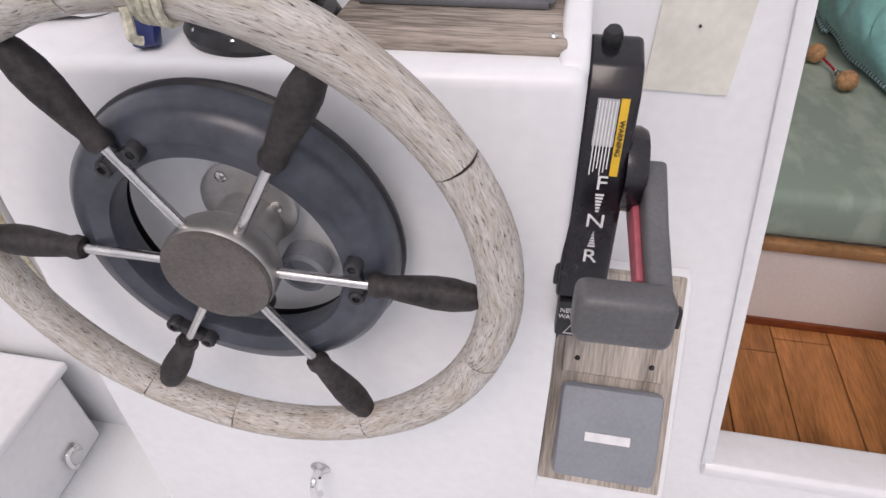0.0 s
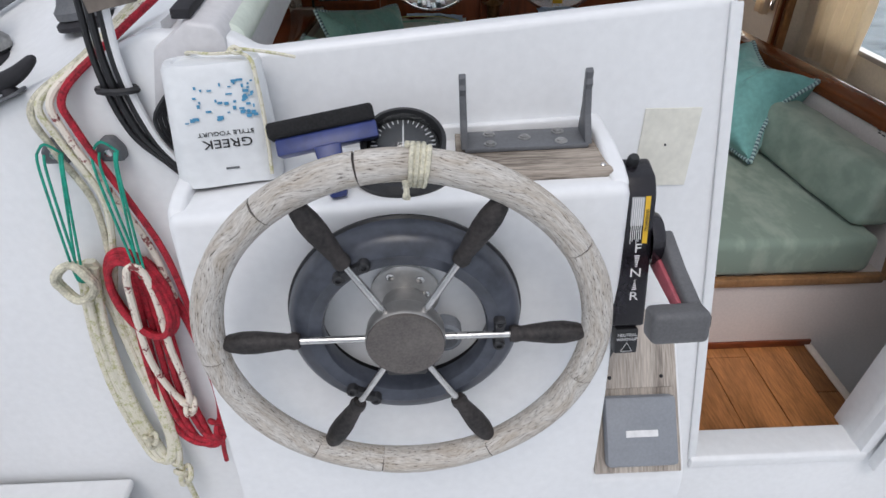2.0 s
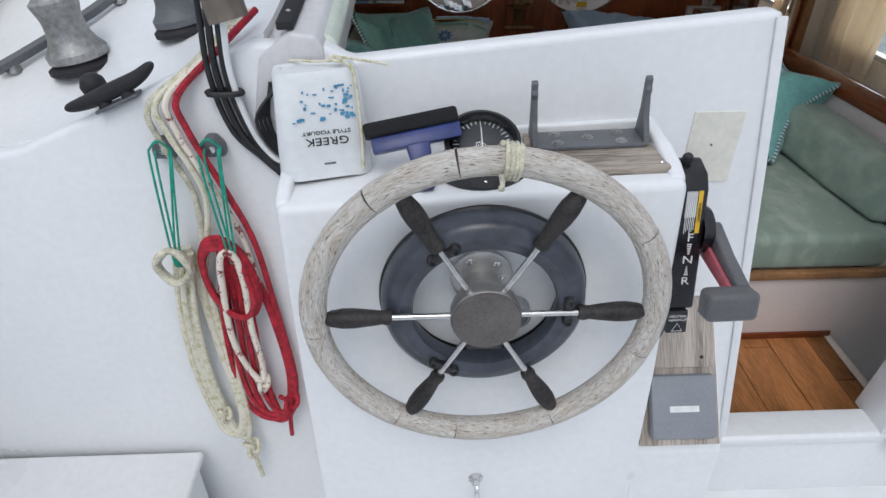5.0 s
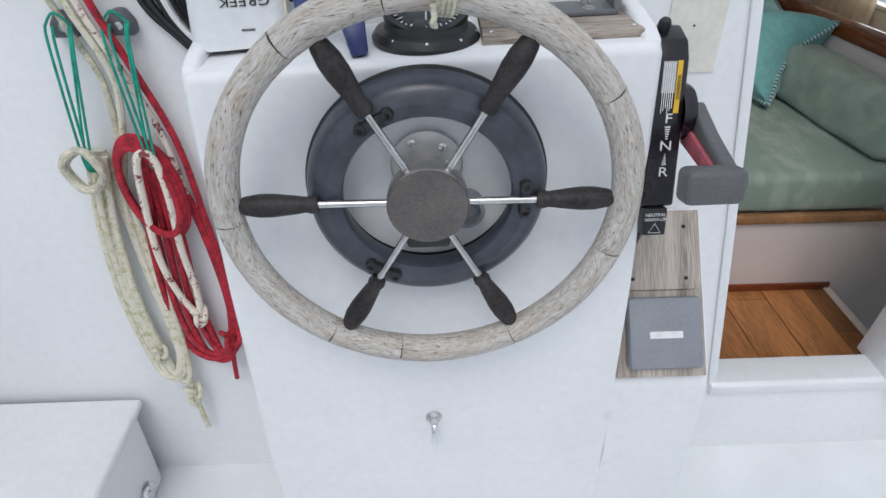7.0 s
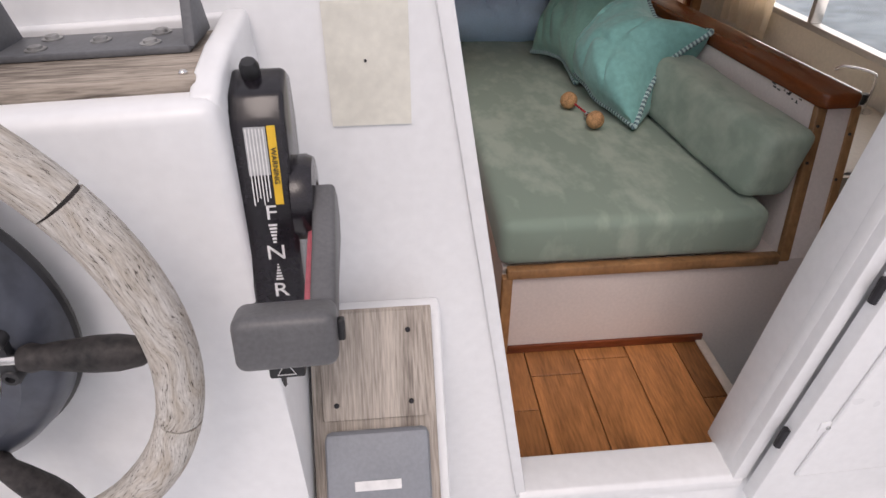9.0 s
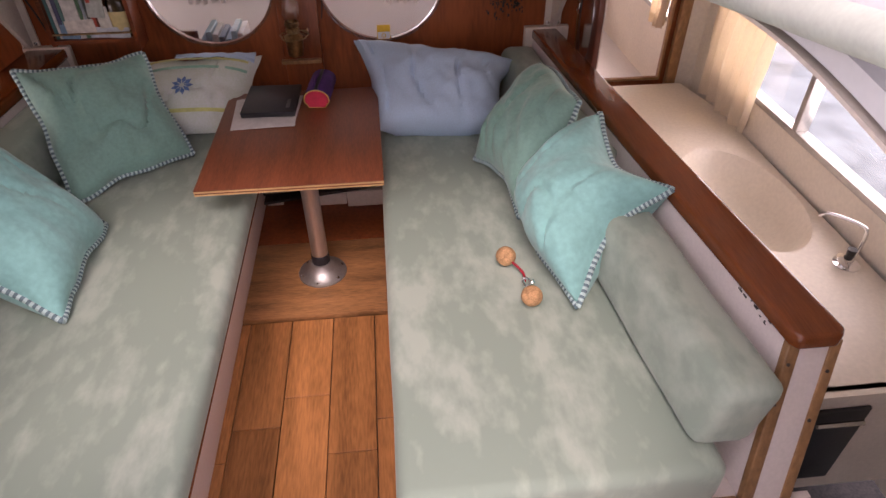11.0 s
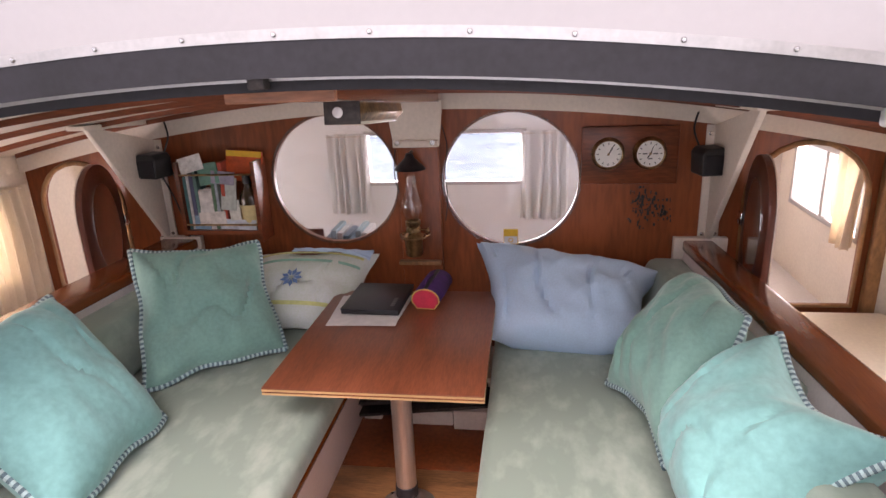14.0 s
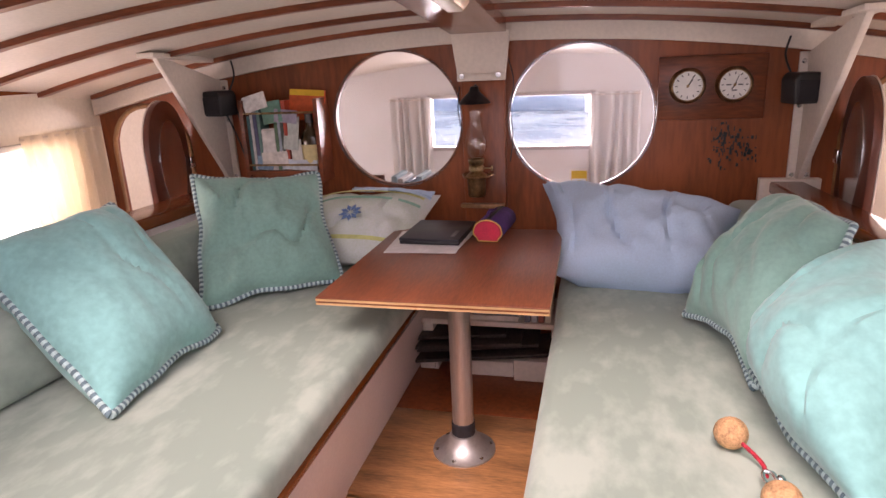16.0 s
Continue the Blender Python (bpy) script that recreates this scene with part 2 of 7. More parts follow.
def part(name, bm, mat, parent, label="", smooth=True):
    """One mesh under a thing or a part; the mesh is given in the thing's own space."""
    ob = link(name, bm, mat, parent, smooth)
    if label:
        ob["label"] = label
    return ob


def thing(name, label, category, m=Matrix(), group="", kind=""):
    ob = new(name)
    ob.matrix_world = m
    return tagged(ob, label, category, group, kind)


def solid(name, bm, mat, label, category="", kind="", smooth=False, group=""):
    return tagged(link(name, bm, mat, None, smooth), label, category, group, kind)


def box(x0, x1, y0, y1, z0, z1, bevel=0.0, seg=2, bm=None):
    bm = bm or bmesh.new()
    m = Matrix.LocRotScale(((x0 + x1) / 2, (y0 + y1) / 2, (z0 + z1) / 2), None, (abs(x1 - x0), abs(y1 - y0), abs(z1 - z0)))
    r = bmesh.ops.create_cube(bm, size=1, matrix=m)
    if bevel:
        edges = list({e for v in r["verts"] for e in v.link_edges})
        bmesh.ops.bevel(bm, geom=edges, offset=bevel, segments=seg, affect="EDGES", profile=0.5)
    return bm


def prism(outline, axis, a, b, bevel=0.0, seg=2):
    """An outline drawn in the plane across an axis, thickened from a to b along it."""
    bm = bmesh.new()

    def put(p, c):
        return {"x": (c, p[0], p[1]), "y": (p[0], c, p[1]), "z": (p[0], p[1], c)}[axis]

    lo, hi = [bm.verts.new(put(p, a)) for p in outline], [bm.verts.new(put(p, b)) for p in outline]
    bm.faces.new(lo), bm.faces.new(hi[::-1])
    k = len(outline)
    for i in range(k):
        bm.faces.new((lo[i], hi[i], hi[(i + 1) % k], lo[(i + 1) % k]))
    bmesh.ops.recalc_face_normals(bm, faces=bm.faces[:])
    if bevel:
        bmesh.ops.bevel(bm, geom=bm.edges[:], offset=bevel, segments=seg, affect="EDGES", profile=0.5)
    return bm


def lathe(profile, seg=32, m=Matrix(), bm=None):
    """A profile of (radius, height) turned about z."""
    bm = bm or bmesh.new()
    rings = []
    for r, z in profile:
        if r < 1e-5:
            rings.append([bm.verts.new(m @ Vector((0, 0, z)))])
        else:
            rings.append([bm.verts.new(m @ Vector((r * math.cos(2 * math.pi * i / seg), r * math.sin(2 * math.pi * i / seg), z))) for i in range(seg)])
    for a, b in zip(rings, rings[1:]):
        for i in range(seg):
            j = (i + 1) % seg
            f = [a[i % len(a)], a[j % len(a)], b[j % len(b)], b[i % len(b)]]
            f = [v for q, v in enumerate(f) if v not in f[:q]]
            if len(f) > 2:
                bm.faces.new(f)
    return bm


def smooth_line(pts, n=8, closed=False):
    """A Catmull-Rom line through points."""
    P = [Vector(p) for p in pts]
    k, out = len(P), []
    for i in range(k if closed else k - 1):
        if closed:
            a, b, c, d = P[i - 1], P[i], P[(i + 1) % k], P[(i + 2) % k]
        else:
            a, b, c, d = P[max(i - 1, 0)], P[i], P[i + 1], P[min(i + 2, k - 1)]
        for j in range(n):
            t = j / n
            out.append(0.5 * (2 * b + (c - a) * t + (2 * a - 5 * b + 4 * c - d) * t * t + (3 * b - a - 3 * c + d) * t ** 3))
    return out if closed else out + [P[-1]]


def tube(pts, r, seg=8, closed=False, bm=None, flat=1.0):
    """A round bar along a line of points; r: a radius or one for each point."""
    bm = bm or bmesh.new()
    P = [Vector(p) for p in pts]
    k, rings, up = len(P), [], None
    for i, p in enumerate(P):
        d = ((P[(i + 1) % k] - P[i - 1]) if closed else (P[min(i + 1, k - 1)] - P[max(i - 1, 0)])).normalized()
        if up is None:
            up = d.orthogonal().normalized()
        up = (up - d * up.dot(d)).normalized()
        side = d.cross(up)
        rr = r[i] if isinstance(r, (list, tuple)) else r
        rings.append([bm.verts.new(p + rr * (math.cos(2 * math.pi * j / seg) * up + flat * math.sin(2 * math.pi * j / seg) * side)) for j in range(seg)])
    for i in range(k if closed else k - 1):
        a, b = rings[i], rings[(i + 1) % k]
        for j in range(seg):
            bm.faces.new((a[j], a[(j + 1) % seg], b[(j + 1) % seg], b[j]))
    if not closed:
        bm.faces.new(rings[0][::-1]), bm.faces.new(rings[-1])
    return bm


def rod(a, b, r, seg=12, bm=None):
    return tube([a, b], r, seg, bm=bm)


def screw(bm, p, normal, r=0.004):
    m = Vector(normal).to_track_quat("Z", "Y").to_matrix().to_4x4()
    return lathe([(r, 0), (r, 0.0015), (r * 0.6, 0.0032), (0, 0.0035)], 10, Matrix.Translation(p) @ m, bm)


def text_mesh(name, words, size, m, mat, parent, depth=0.0006, sx=1.0):
    """Lettering in the built-in font, as a mesh lying in the plane of m."""
    cu = bpy.data.curves.new(name, "FONT")
    cu.body, cu.size, cu.extrude, cu.align_x, cu.align_y = words, size, depth, "CENTER", "CENTER"
    tmp = bpy.data.objects.new(name, cu)
    me = bpy.data.meshes.new_from_object(tmp)
    bpy.data.objects.remove(tmp)
    me.transform(m @ Matrix.Diagonal((sx, 1, 1, 1)))
    me.materials.clear()
    me.materials.append(mat)
    ob = new(name, me)
    ob.parent = parent
    return ob


def sheet(nx, ny, f, thick=0.0):
    """A grid of points f(u, v), u and v from 0 to 1; with thickness it becomes a slab downwards."""
    bm = bmesh.new()
    g = [[bm.verts.new(f(i / nx, j / ny)) for j in range(ny + 1)] for i in range(nx + 1)]
    for i in range(nx):
        for j in range(ny):
            bm.faces.new((g[i][j], g[i + 1][j], g[i + 1][j + 1], g[i][j + 1]))
    if thick:
        r = bmesh.ops.extrude_face_region(bm, geom=bm.faces[:])
        for v in r["geom"]:
            if isinstance(v, bmesh.types.BMVert):
                v.co.z -= thick
    return bm

# ---- the boat's structure ----
AFT, FWD = 0.0, 2.26          # planes of the two bulkheads
SOLE, CABIN = 0.0, 0.10       # cockpit sole, cabin sole


def deck_z(x):
    a = abs(x)
    return 1.238 - 0.42 * (a - 0.82) if a < 1.25 else 1.0574 - 0.10 * (a - 1.25)


def roof_z(x, y):
    return 1.365 - 0.095 * (y - 1.0) - 0.082 * x * x


def deck_top(x, y):
    """The deck swells up from its aft edge to the cabin roof."""
    s = min(1.0, max(0.0, (y - 0.05) / 0.65))
    return deck_z(x) + s * s * (3 - 2 * s) * (min(1.33, roof_z(x, 1.0) + 0.012) - deck_z(x))


solid("ground", sheet(1, 1, lambda u, v: ((u - 0.5) * 3000, (v - 0.5) * 3000, -0.9)), WATER, "grey-green harbour water with small ripples", "water", "structure")
solid("floor_cockpit", box(-1.75, 1.75, -2.2, 0.0, -0.06, SOLE), GEL_MATTE, "white non-slip cockpit sole", "floor", "structure")
bulk = [(-1.75, -0.06), (1.75, -0.06), (1.75, deck_z(1.75)), (1.25, deck_z(1.25)), (0.83, 1.23), (0.735, 1.25), (0.604, 0.232), (0.209, 0.232), (0.04, 1.272), (0.025, 1.279), (-0.66, 1.21), (-0.70, 1.235),
        (-0.82, 1.238), (-1.25, deck_z(1.25)), (-1.75, deck_z(1.75))]
solid("wall_aft_bulkhead", prism(bulk, "y", AFT, 0.045, 0.012, 3), GELCOAT, "white moulded cockpit bulkhead with a companionway cut through it", "wall", "structure", True)
for name, sx in (("wall_cockpit_port", -1), ("wall_cockpit_starboard", 1)):
    solid(name, box(sx * 1.75, sx * 1.80, -2.2, 0.05, -0.06, 1.0), GELCOAT, "plain white cockpit side", "wall", "structure")
solid("wall_cockpit_stern", box(-1.8, 1.8, -2.26, -2.2, -0.06, 0.6), GELCOAT, "plain white cockpit stern", "wall", "structure")
# side decks
for name, sx in (("deck_port", -1), ("deck_starboard", 1)):
    solid(name, sheet(14, 26, lambda u, v, sx=sx: (sx * (0.80 + u * 1.0), 0.036 + 1.244 * v, deck_top(0.80 + u * 1.0, 0.036 + 1.244 * v)), 0.03), GELCOAT, "white glossy side deck sloping outboard", "deck", "structure", True)
# cabin sole
FLOOR = solid("floor_cabin", box(-1.2, 0.80, 0.045, FWD, 0.03, CABIN - 0.012), DARKWOOD, "dark subfloor of the cabin", "floor", "structure")
solid("floor_well", box(0.80, 1.7, 0.045, FWD, -0.20, -0.15), DARKWOOD, "dark lower sole beside the galley", "floor", "structure")
# forward bulkhead with two round ports and two arched openings
def ring_pts(cx, cz, r, n=48):
    return [(cx + r * math.cos(2 * math.pi * i / n), cz + r * math.sin(2 * math.pi * i / n)) for i in range(n)]


PORTS = [(-0.336, 0.944, 0.224), (0.277, 0.938, 0.226)]
def arch_pts(x0, x1, z0, z1, n=12):
    r = (x1 - x0) / 2
    c = (x0 + x1) / 2
    return [(x0, z0), (x1, z0)] + [(c + r * math.cos(math.pi * i / n), z1 - r + r * math.sin(math.pi * i / n)) for i in range(n + 1)]


def pierced(outer, holes, y0, y1):
    bm = bmesh.new()
    loops = []
    for pts in [outer] + holes:
        vs = [bm.verts.new((p[0], y0, p[1])) for p in pts]
        loops.append([bm.edges.new((vs[i], vs[(i + 1) % len(vs)])) for i in range(len(vs))])
    bmesh.ops.triangle_fill(bm, edges=[e for lp in loops for e in lp], use_beauty=True)
    r = bmesh.ops.extrude_face_region(bm, geom=bm.faces[:])
    for v in r["geom"]:
        if isinstance(v, bmesh.types.BMVert):
            v.co.y = y1
    return bm


top = [(x, roof_z(x, FWD) + 0.02) for x in [1.75 - 3.5 * i / 24 for i in range(25)]]
ARCHES = [(-1.49, -1.16, 0.53, 1.02), (1.03, 1.40, 0.50, 1.05)]
outer = [(-1.75, 0.03), (1.75, 0.03)] + top
solid("wall_forward_bulkhead", pierced(outer, [ring_pts(*p) for p in PORTS] + [arch_pts(*a) for a in ARCHES], FWD, FWD + 0.02), MAHOG,
      "varnished mahogany plywood bulkhead with two round ports", "wall", "structure")
# hull sides with window openings
for name, sx in (("wall_hull_port", -1), ("wall_hull_starboard", 1)):
    bm = bmesh.new()
    def strip(y0, y1, z0, z1):
        box(sx * 1.54, sx * 1.58, y0, y1, z0, z1, bm=bm)
    strip(0.045, 3.7, 0.0, 0.62), strip(0.045, 3.7, 0.93, 1.3)
    for y0, y1 in ((0.045, 0.95), (2.1, 2.55), (3.2, 3.7)):
        strip(y0, y1, 0.62, 0.93)
    solid(name, bm, CREAM, "cream painted hull side with window cut-outs", "wall", "structure")
# roof over the cabin
solid("ceiling", sheet(24, 10, lambda u, v: ((u - 0.5) * 3.4, 0.98 + 2.8 * v, roof_z((u - 0.5) * 3.4, 0.98 + 2.8 * v)), -0.03), WHITE_IN,
      "cream cambered cabin ceiling", "ceiling", "structure", True)
for name, sx in (("ceiling_port", -1), ("ceiling_starboard", 1)):
    solid(name, sheet(12, 16, lambda u, v, sx=sx: (sx * (0.79 + u * 0.95), 0.045 + 0.94 * v, deck_top(0.79 + u * 0.95, 0.045 + 0.94 * v) - 0.042), -0.006), WHITE_IN,
          "cream side ceiling beside the hatch", "ceiling", "structure", True)
# forward cabin
solid("floor_forward", box(-1.75, 1.75, FWD + 0.02, 3.7, 0.25, 0.30), FWD_WHITE, "white forward berth top", "floor", "structure")
bm = bmesh.new()
for a in ((-1.75, -0.52, 0.3, 1.2), (0.32, 1.75, 0.3, 1.2), (-0.52, 0.32, 0.3, 0.68), (-0.52, 0.32, 0.965, 1.2)):
    box(a[0], a[1], 3.36, 3.40, a[2], a[3], bm=bm)
solid("wall_front", bm, FWD_WHITE, "white front wall with a wide window", "wall", "structure")

# ---- helm console, moulded into the bulkhead ----
def front_y(z):
    return -0.196 - (1.05 - z) * 0.04


# ways along and across the sloping instrument ledge
LEDGE_UP, LEDGE_OUT = Vector((0, 0.62, 0.785)).normalized(), Vector((0, -0.785, 0.62)).normalized()
LEDGE_FOOT = Vector((-0.050, -0.214, 0.498))


def ledge(x, up, out):
    return LEDGE_FOOT + Vector((x + 0.048, 0, 0)) + up * LEDGE_UP + out * LEDGE_OUT


def helm_console():
    c = thing("helm_console", "white moulded fibreglass helm console built against the cockpit bulkhead", "console")
    bm = bmesh.new()
    rows = []
    for z, xl, xr in ((0.0, -0.755, -0.118), (0.3, -0.762, -0.122), (0.7, -0.768, -0.132), (1.05, -0.772, -0.145)):
        rows.append([bm.verts.new((xl, 0.0, z)), bm.verts.new((xl, front_y(z), z)), bm.verts.new((xr, front_y(z), z + (0.032 if z > 1 else 0))), bm.verts.new((xr, 0.0, z + (0.032 if z > 1 else 0)))])
    for a, b in zip(rows, rows[1:]):
        for i in range(3):
            bm.faces.new((a[i], a[i + 1], b[i + 1], b[i]))
    bm.faces.new(rows[-1])
    bm.edges.ensure_lookup_table()
    bmesh.ops.bevel(bm, geom=[e for e in bm.edges if (e.verts[0].co.z > 1.04 and e.verts[1].co.z > 1.04) or (e.verts[0].co.y < -0.1 and e.verts[1].co.y < -0.1 and abs(e.verts[0].co.x - e.verts[1].co.x) < 0.05)],
                    offset=0.015, segments=4, affect="EDGES", profile=0.5)
    part("body", bm, GELCOAT, c)
    # raised rims of the tray on top: a high cheek at each end and a low lip along the front
    for x0, x1, dz in ((-0.774, -0.750, 0.0), (-0.170, -0.1445, 0.030)):
        cheek = [(0.0, 1.02), (-0.185, 1.02), (-0.180, 1.052 + dz), (-0.15, 1.064 + dz), (-0.10, 1.072 + dz), (0.0, 1.078 + dz)]
        part("rim", prism(cheek, "x", x0, x1, 0.007, 3), GELCOAT, c)
    part("rim", prism([(-0.76, 1.02), (-0.16, 1.05), (-0.16, 1.105), (-0.76, 1.076)], "y", -0.012, 0.0, 0.005, 3), GELCOAT, c)
    wing = [(0.0, 0.0), (front_y(0), 0.0), (front_y(0.47), 0.47), (-0.206, 0.495), (-0.032, 0.715), (0.0, 0.715)]
    part("instrument_ledge", prism(wing, "x", -0.13, 0.048, 0.006, 2), GELCOAT, c)
    return c


helm_console()


def wheel():
    C = Vector((-0.456, -0.285, 0.908))
    w = thing("steering_wheel", "six-spoked wooden yacht wheel with a bleached cracked teak rim", "steering wheel", Matrix.Translation(C))
    R, n = 0.2605, 8
    joints = [-100, -62, -18, 33, 100, 128, 185, 236, 260]
    for a0, a1 in zip(joints, joints[1:]):
        k = max(4, int((a1 - a0) / 4))
        pts, rr = [], []
        for i in range(k + 1):
            a = radians(a0 + 0.22 + (a1 - a0 - 0.44) * i / k)
            pts.append((R * math.cos(a), 0, R * math.sin(a)))
            rr.append(0.0205 * (1 + 0.02 * math.sin(a * 7)))
        bm = tube(pts, rr, 14)
        part("rim_segment", bm, RIM_WOOD, w)
    part("rim_core", tube([(R * math.cos(a), 0, R * math.sin(a)) for a in [2 * math.pi * i / 72 for i in range(72)]], 0.0188, 10, True), DARKWOOD, w, "dark gaps between the rim joints")
    # rope whipping at the top of the rim
    pts = []
    for i in range(4 * 16 + 1):
        t, a = 2 * math.pi * i / 16, radians(87.6 - i / 64 * 5.0)
        rr = 0.0235
        pts.append(((R + rr * math.cos(t)) * math.cos(a), rr * math.sin(t), (R + rr * math.cos(t)) * math.sin(a)))
    part("rope_whipping", tube(pts, 0.0034, 6), ROPE_W, w, "cream cord whipping round the rim")
    tail = smooth_line([(0.008, -0.022, 0.252), (0.010, -0.026, 0.240), (0.008, -0.024, 0.232), (0.012, -0.020, 0.229)], 4)
    part("rope_whipping", tube(tail, 0.0035, 6), ROPE_W, w)
    for i in range(6):
        a = math.pi / 3 * i
        d = Vector((math.cos(a), 0, math.sin(a)))
        q = d.to_track_quat("Z", "Y").to_matrix().to_4x4()
        part("spoke", lathe([(0.0052, 0.045), (0.0052, 0.15)], 12, q), STEEL, w, "polished steel spoke rod")
        part("handle", lathe([(0, 0.142), (0.0105, 0.1425), (0.0125, 0.15), (0.0105, 0.158), (0.0125, 0.172), (0.0155, 0.20), (0.0155, 0.218), (0.0125, 0.236), (0.009, 0.243), (0, 0.245)], 14, q), GRIP_WOOD, w, "dark weathered wooden spoke grip")
    # hub
    q = Vector((0, -1, 0)).to_track_quat("Z", "Y").to_matrix().to_4x4()
    hub = part("hub", lathe([(0.034, -0.072), (0.036, -0.03), (0.047, -0.024), (0.0535, -0.014), (0.0545, 0.008), (0.052, 0.012), (0, 0.012)], 40, q), ALU, w, "dull cast aluminium hub")
    part("hub_cap", lathe([(0.0525, 0.0115), (0.053, 0.015), (0.0515, 0.0175), (0, 0.0185)], 40, q), material("hub_rubber", (0.125, 0.112, 0.105), 0.75, vary=0.15, scale=30, grain=300, bump=0.12), hub, "worn grey-brown rubber hub cap")
    # drive ring of the wheel pilot
    ring = part("drive_ring", lathe([(0.116, -0.040), (0.111, 0.018 - 0.03), (0.114, 0.024 - 0.03), (0.128, 0.027 - 0.03), (0.131, 0.0285 - 0.03), (0.147, 0.024 - 0.03), (0.157, 0.014 - 0.03), (0.161, -0.002 - 0.03), (0.1615, -0.044)], 72, q @ Matrix.Translation((0, 0, -0.004))), SLATE, w, "scuffed slate-grey plastic drive ring")
    part("drive_flange", lathe([(0.120, -0.062), (0.162, -0.062), (0.1645, -0.058), (0.1645, -0.054), (0.160, -0.050), (0.120, -0.050)], 72, q @ Matrix.Translation((0, 0, 0.006))), BLACK, w)
    for deg in (0, 120, 240):
        a = radians(deg)
        d, s = Vector((math.cos(a), 0, math.sin(a))), Vector((-math.sin(a), 0, math.cos(a)))
        m = Matrix((( *[d.x, s.x, 0], d.x * 0.128), ( *[d.y, s.y, -1], 0.004), ( *[d.z, s.z, 0], d.z * 0.128), (0, 0, 0, 1)))
        bm = bmesh.new()
        for sgn in (-1, 1):
            lathe([(0.0085, -0.012), (0.0085, 0.006), (0.007, 0.008), (0.004, 0.0082), (0.0035, 0.005), (0, 0.005)], 14, m @ Matrix.Translation((0, sgn * 0.019, 0)), bm)
        b2 = box(-0.0065, 0.0065, -0.019, 0.019, -0.012, 0.0065, 0.002)
        b2.transform(m)
        tmp = bpy.data.meshes.new("clamp")
        b2.to_mesh(tmp)
        bm.from_mesh(tmp)
        b2.free()
        bpy.data.meshes.remove(tmp)
        part("clamp", bm, BLACK, ring, "black spoke clamp with bolt eyes")
    # shaft plate on the console
    bm = lathe([(0.0, -0.076), (0.05, -0.076), (0.05, -0.070), (0.046, -0.068), (0, -0.068)], 32, q @ Matrix.Translation((0, 0.018, 0)))
    part("shaft_plate", bm, ALU, w, "round aluminium shaft plate with bolts")
    for x, z in ((-0.02, 0.052), (0.022, 0.046), (0.03, 0.02)):
        part("bolt", lathe([(0.0065, -0.07), (0.0065, -0.0655), (0.004, -0.064), (0, -0.064)], 6, q @ Matrix.Translation((x, z, 0)), bmesh.new()), STEEL, w)
    # motor stub below the hub
    part("motor_stub", lathe([(0.018, -0.07), (0.026, -0.068), (0.026, -0.045), (0.02, -0.043), (0.019, -0.06), (0, -0.06)], 24, q @ Matrix.Translation((0.055, -0.045, 0))), COVER_GREY, w)
    bm = box(-0.03, 0.03, -0.0, 0.03, -0.075, -0.045, 0.006)
    part("motor_bracket", bm, BLACK, w)
    return w


wheel()

WHITE_INK = material("white_print", (0.75, 0.75, 0.75), 0.5, vary=0.08, scale=40, bump=0)
YELLOW_INK = material("yellow_sticker", (0.75, 0.46, 0.03), 0.45, vary=0.05, scale=30, bump=0)
SILVER_INK = material("silver_sticker", (0.42, 0.43, 0.44), 0.35, vary=0.08, scale=30, bump=0)
PINK = material("faded_red_plastic", (0.50, 0.12, 0.15), 0.5, vary=0.15, scale=12, bump=0.03)
LEVER = material("lever_grey", (0.115, 0.115, 0.12), 0.45, vary=0.1, scale=10, grain=220, bump=0.05)
GLOSSY_BLACK = material("glossy_black_plastic", (0.014, 0.012, 0.016), 0.22, vary=0.25, scale=10, grain=160, bump=0.02)


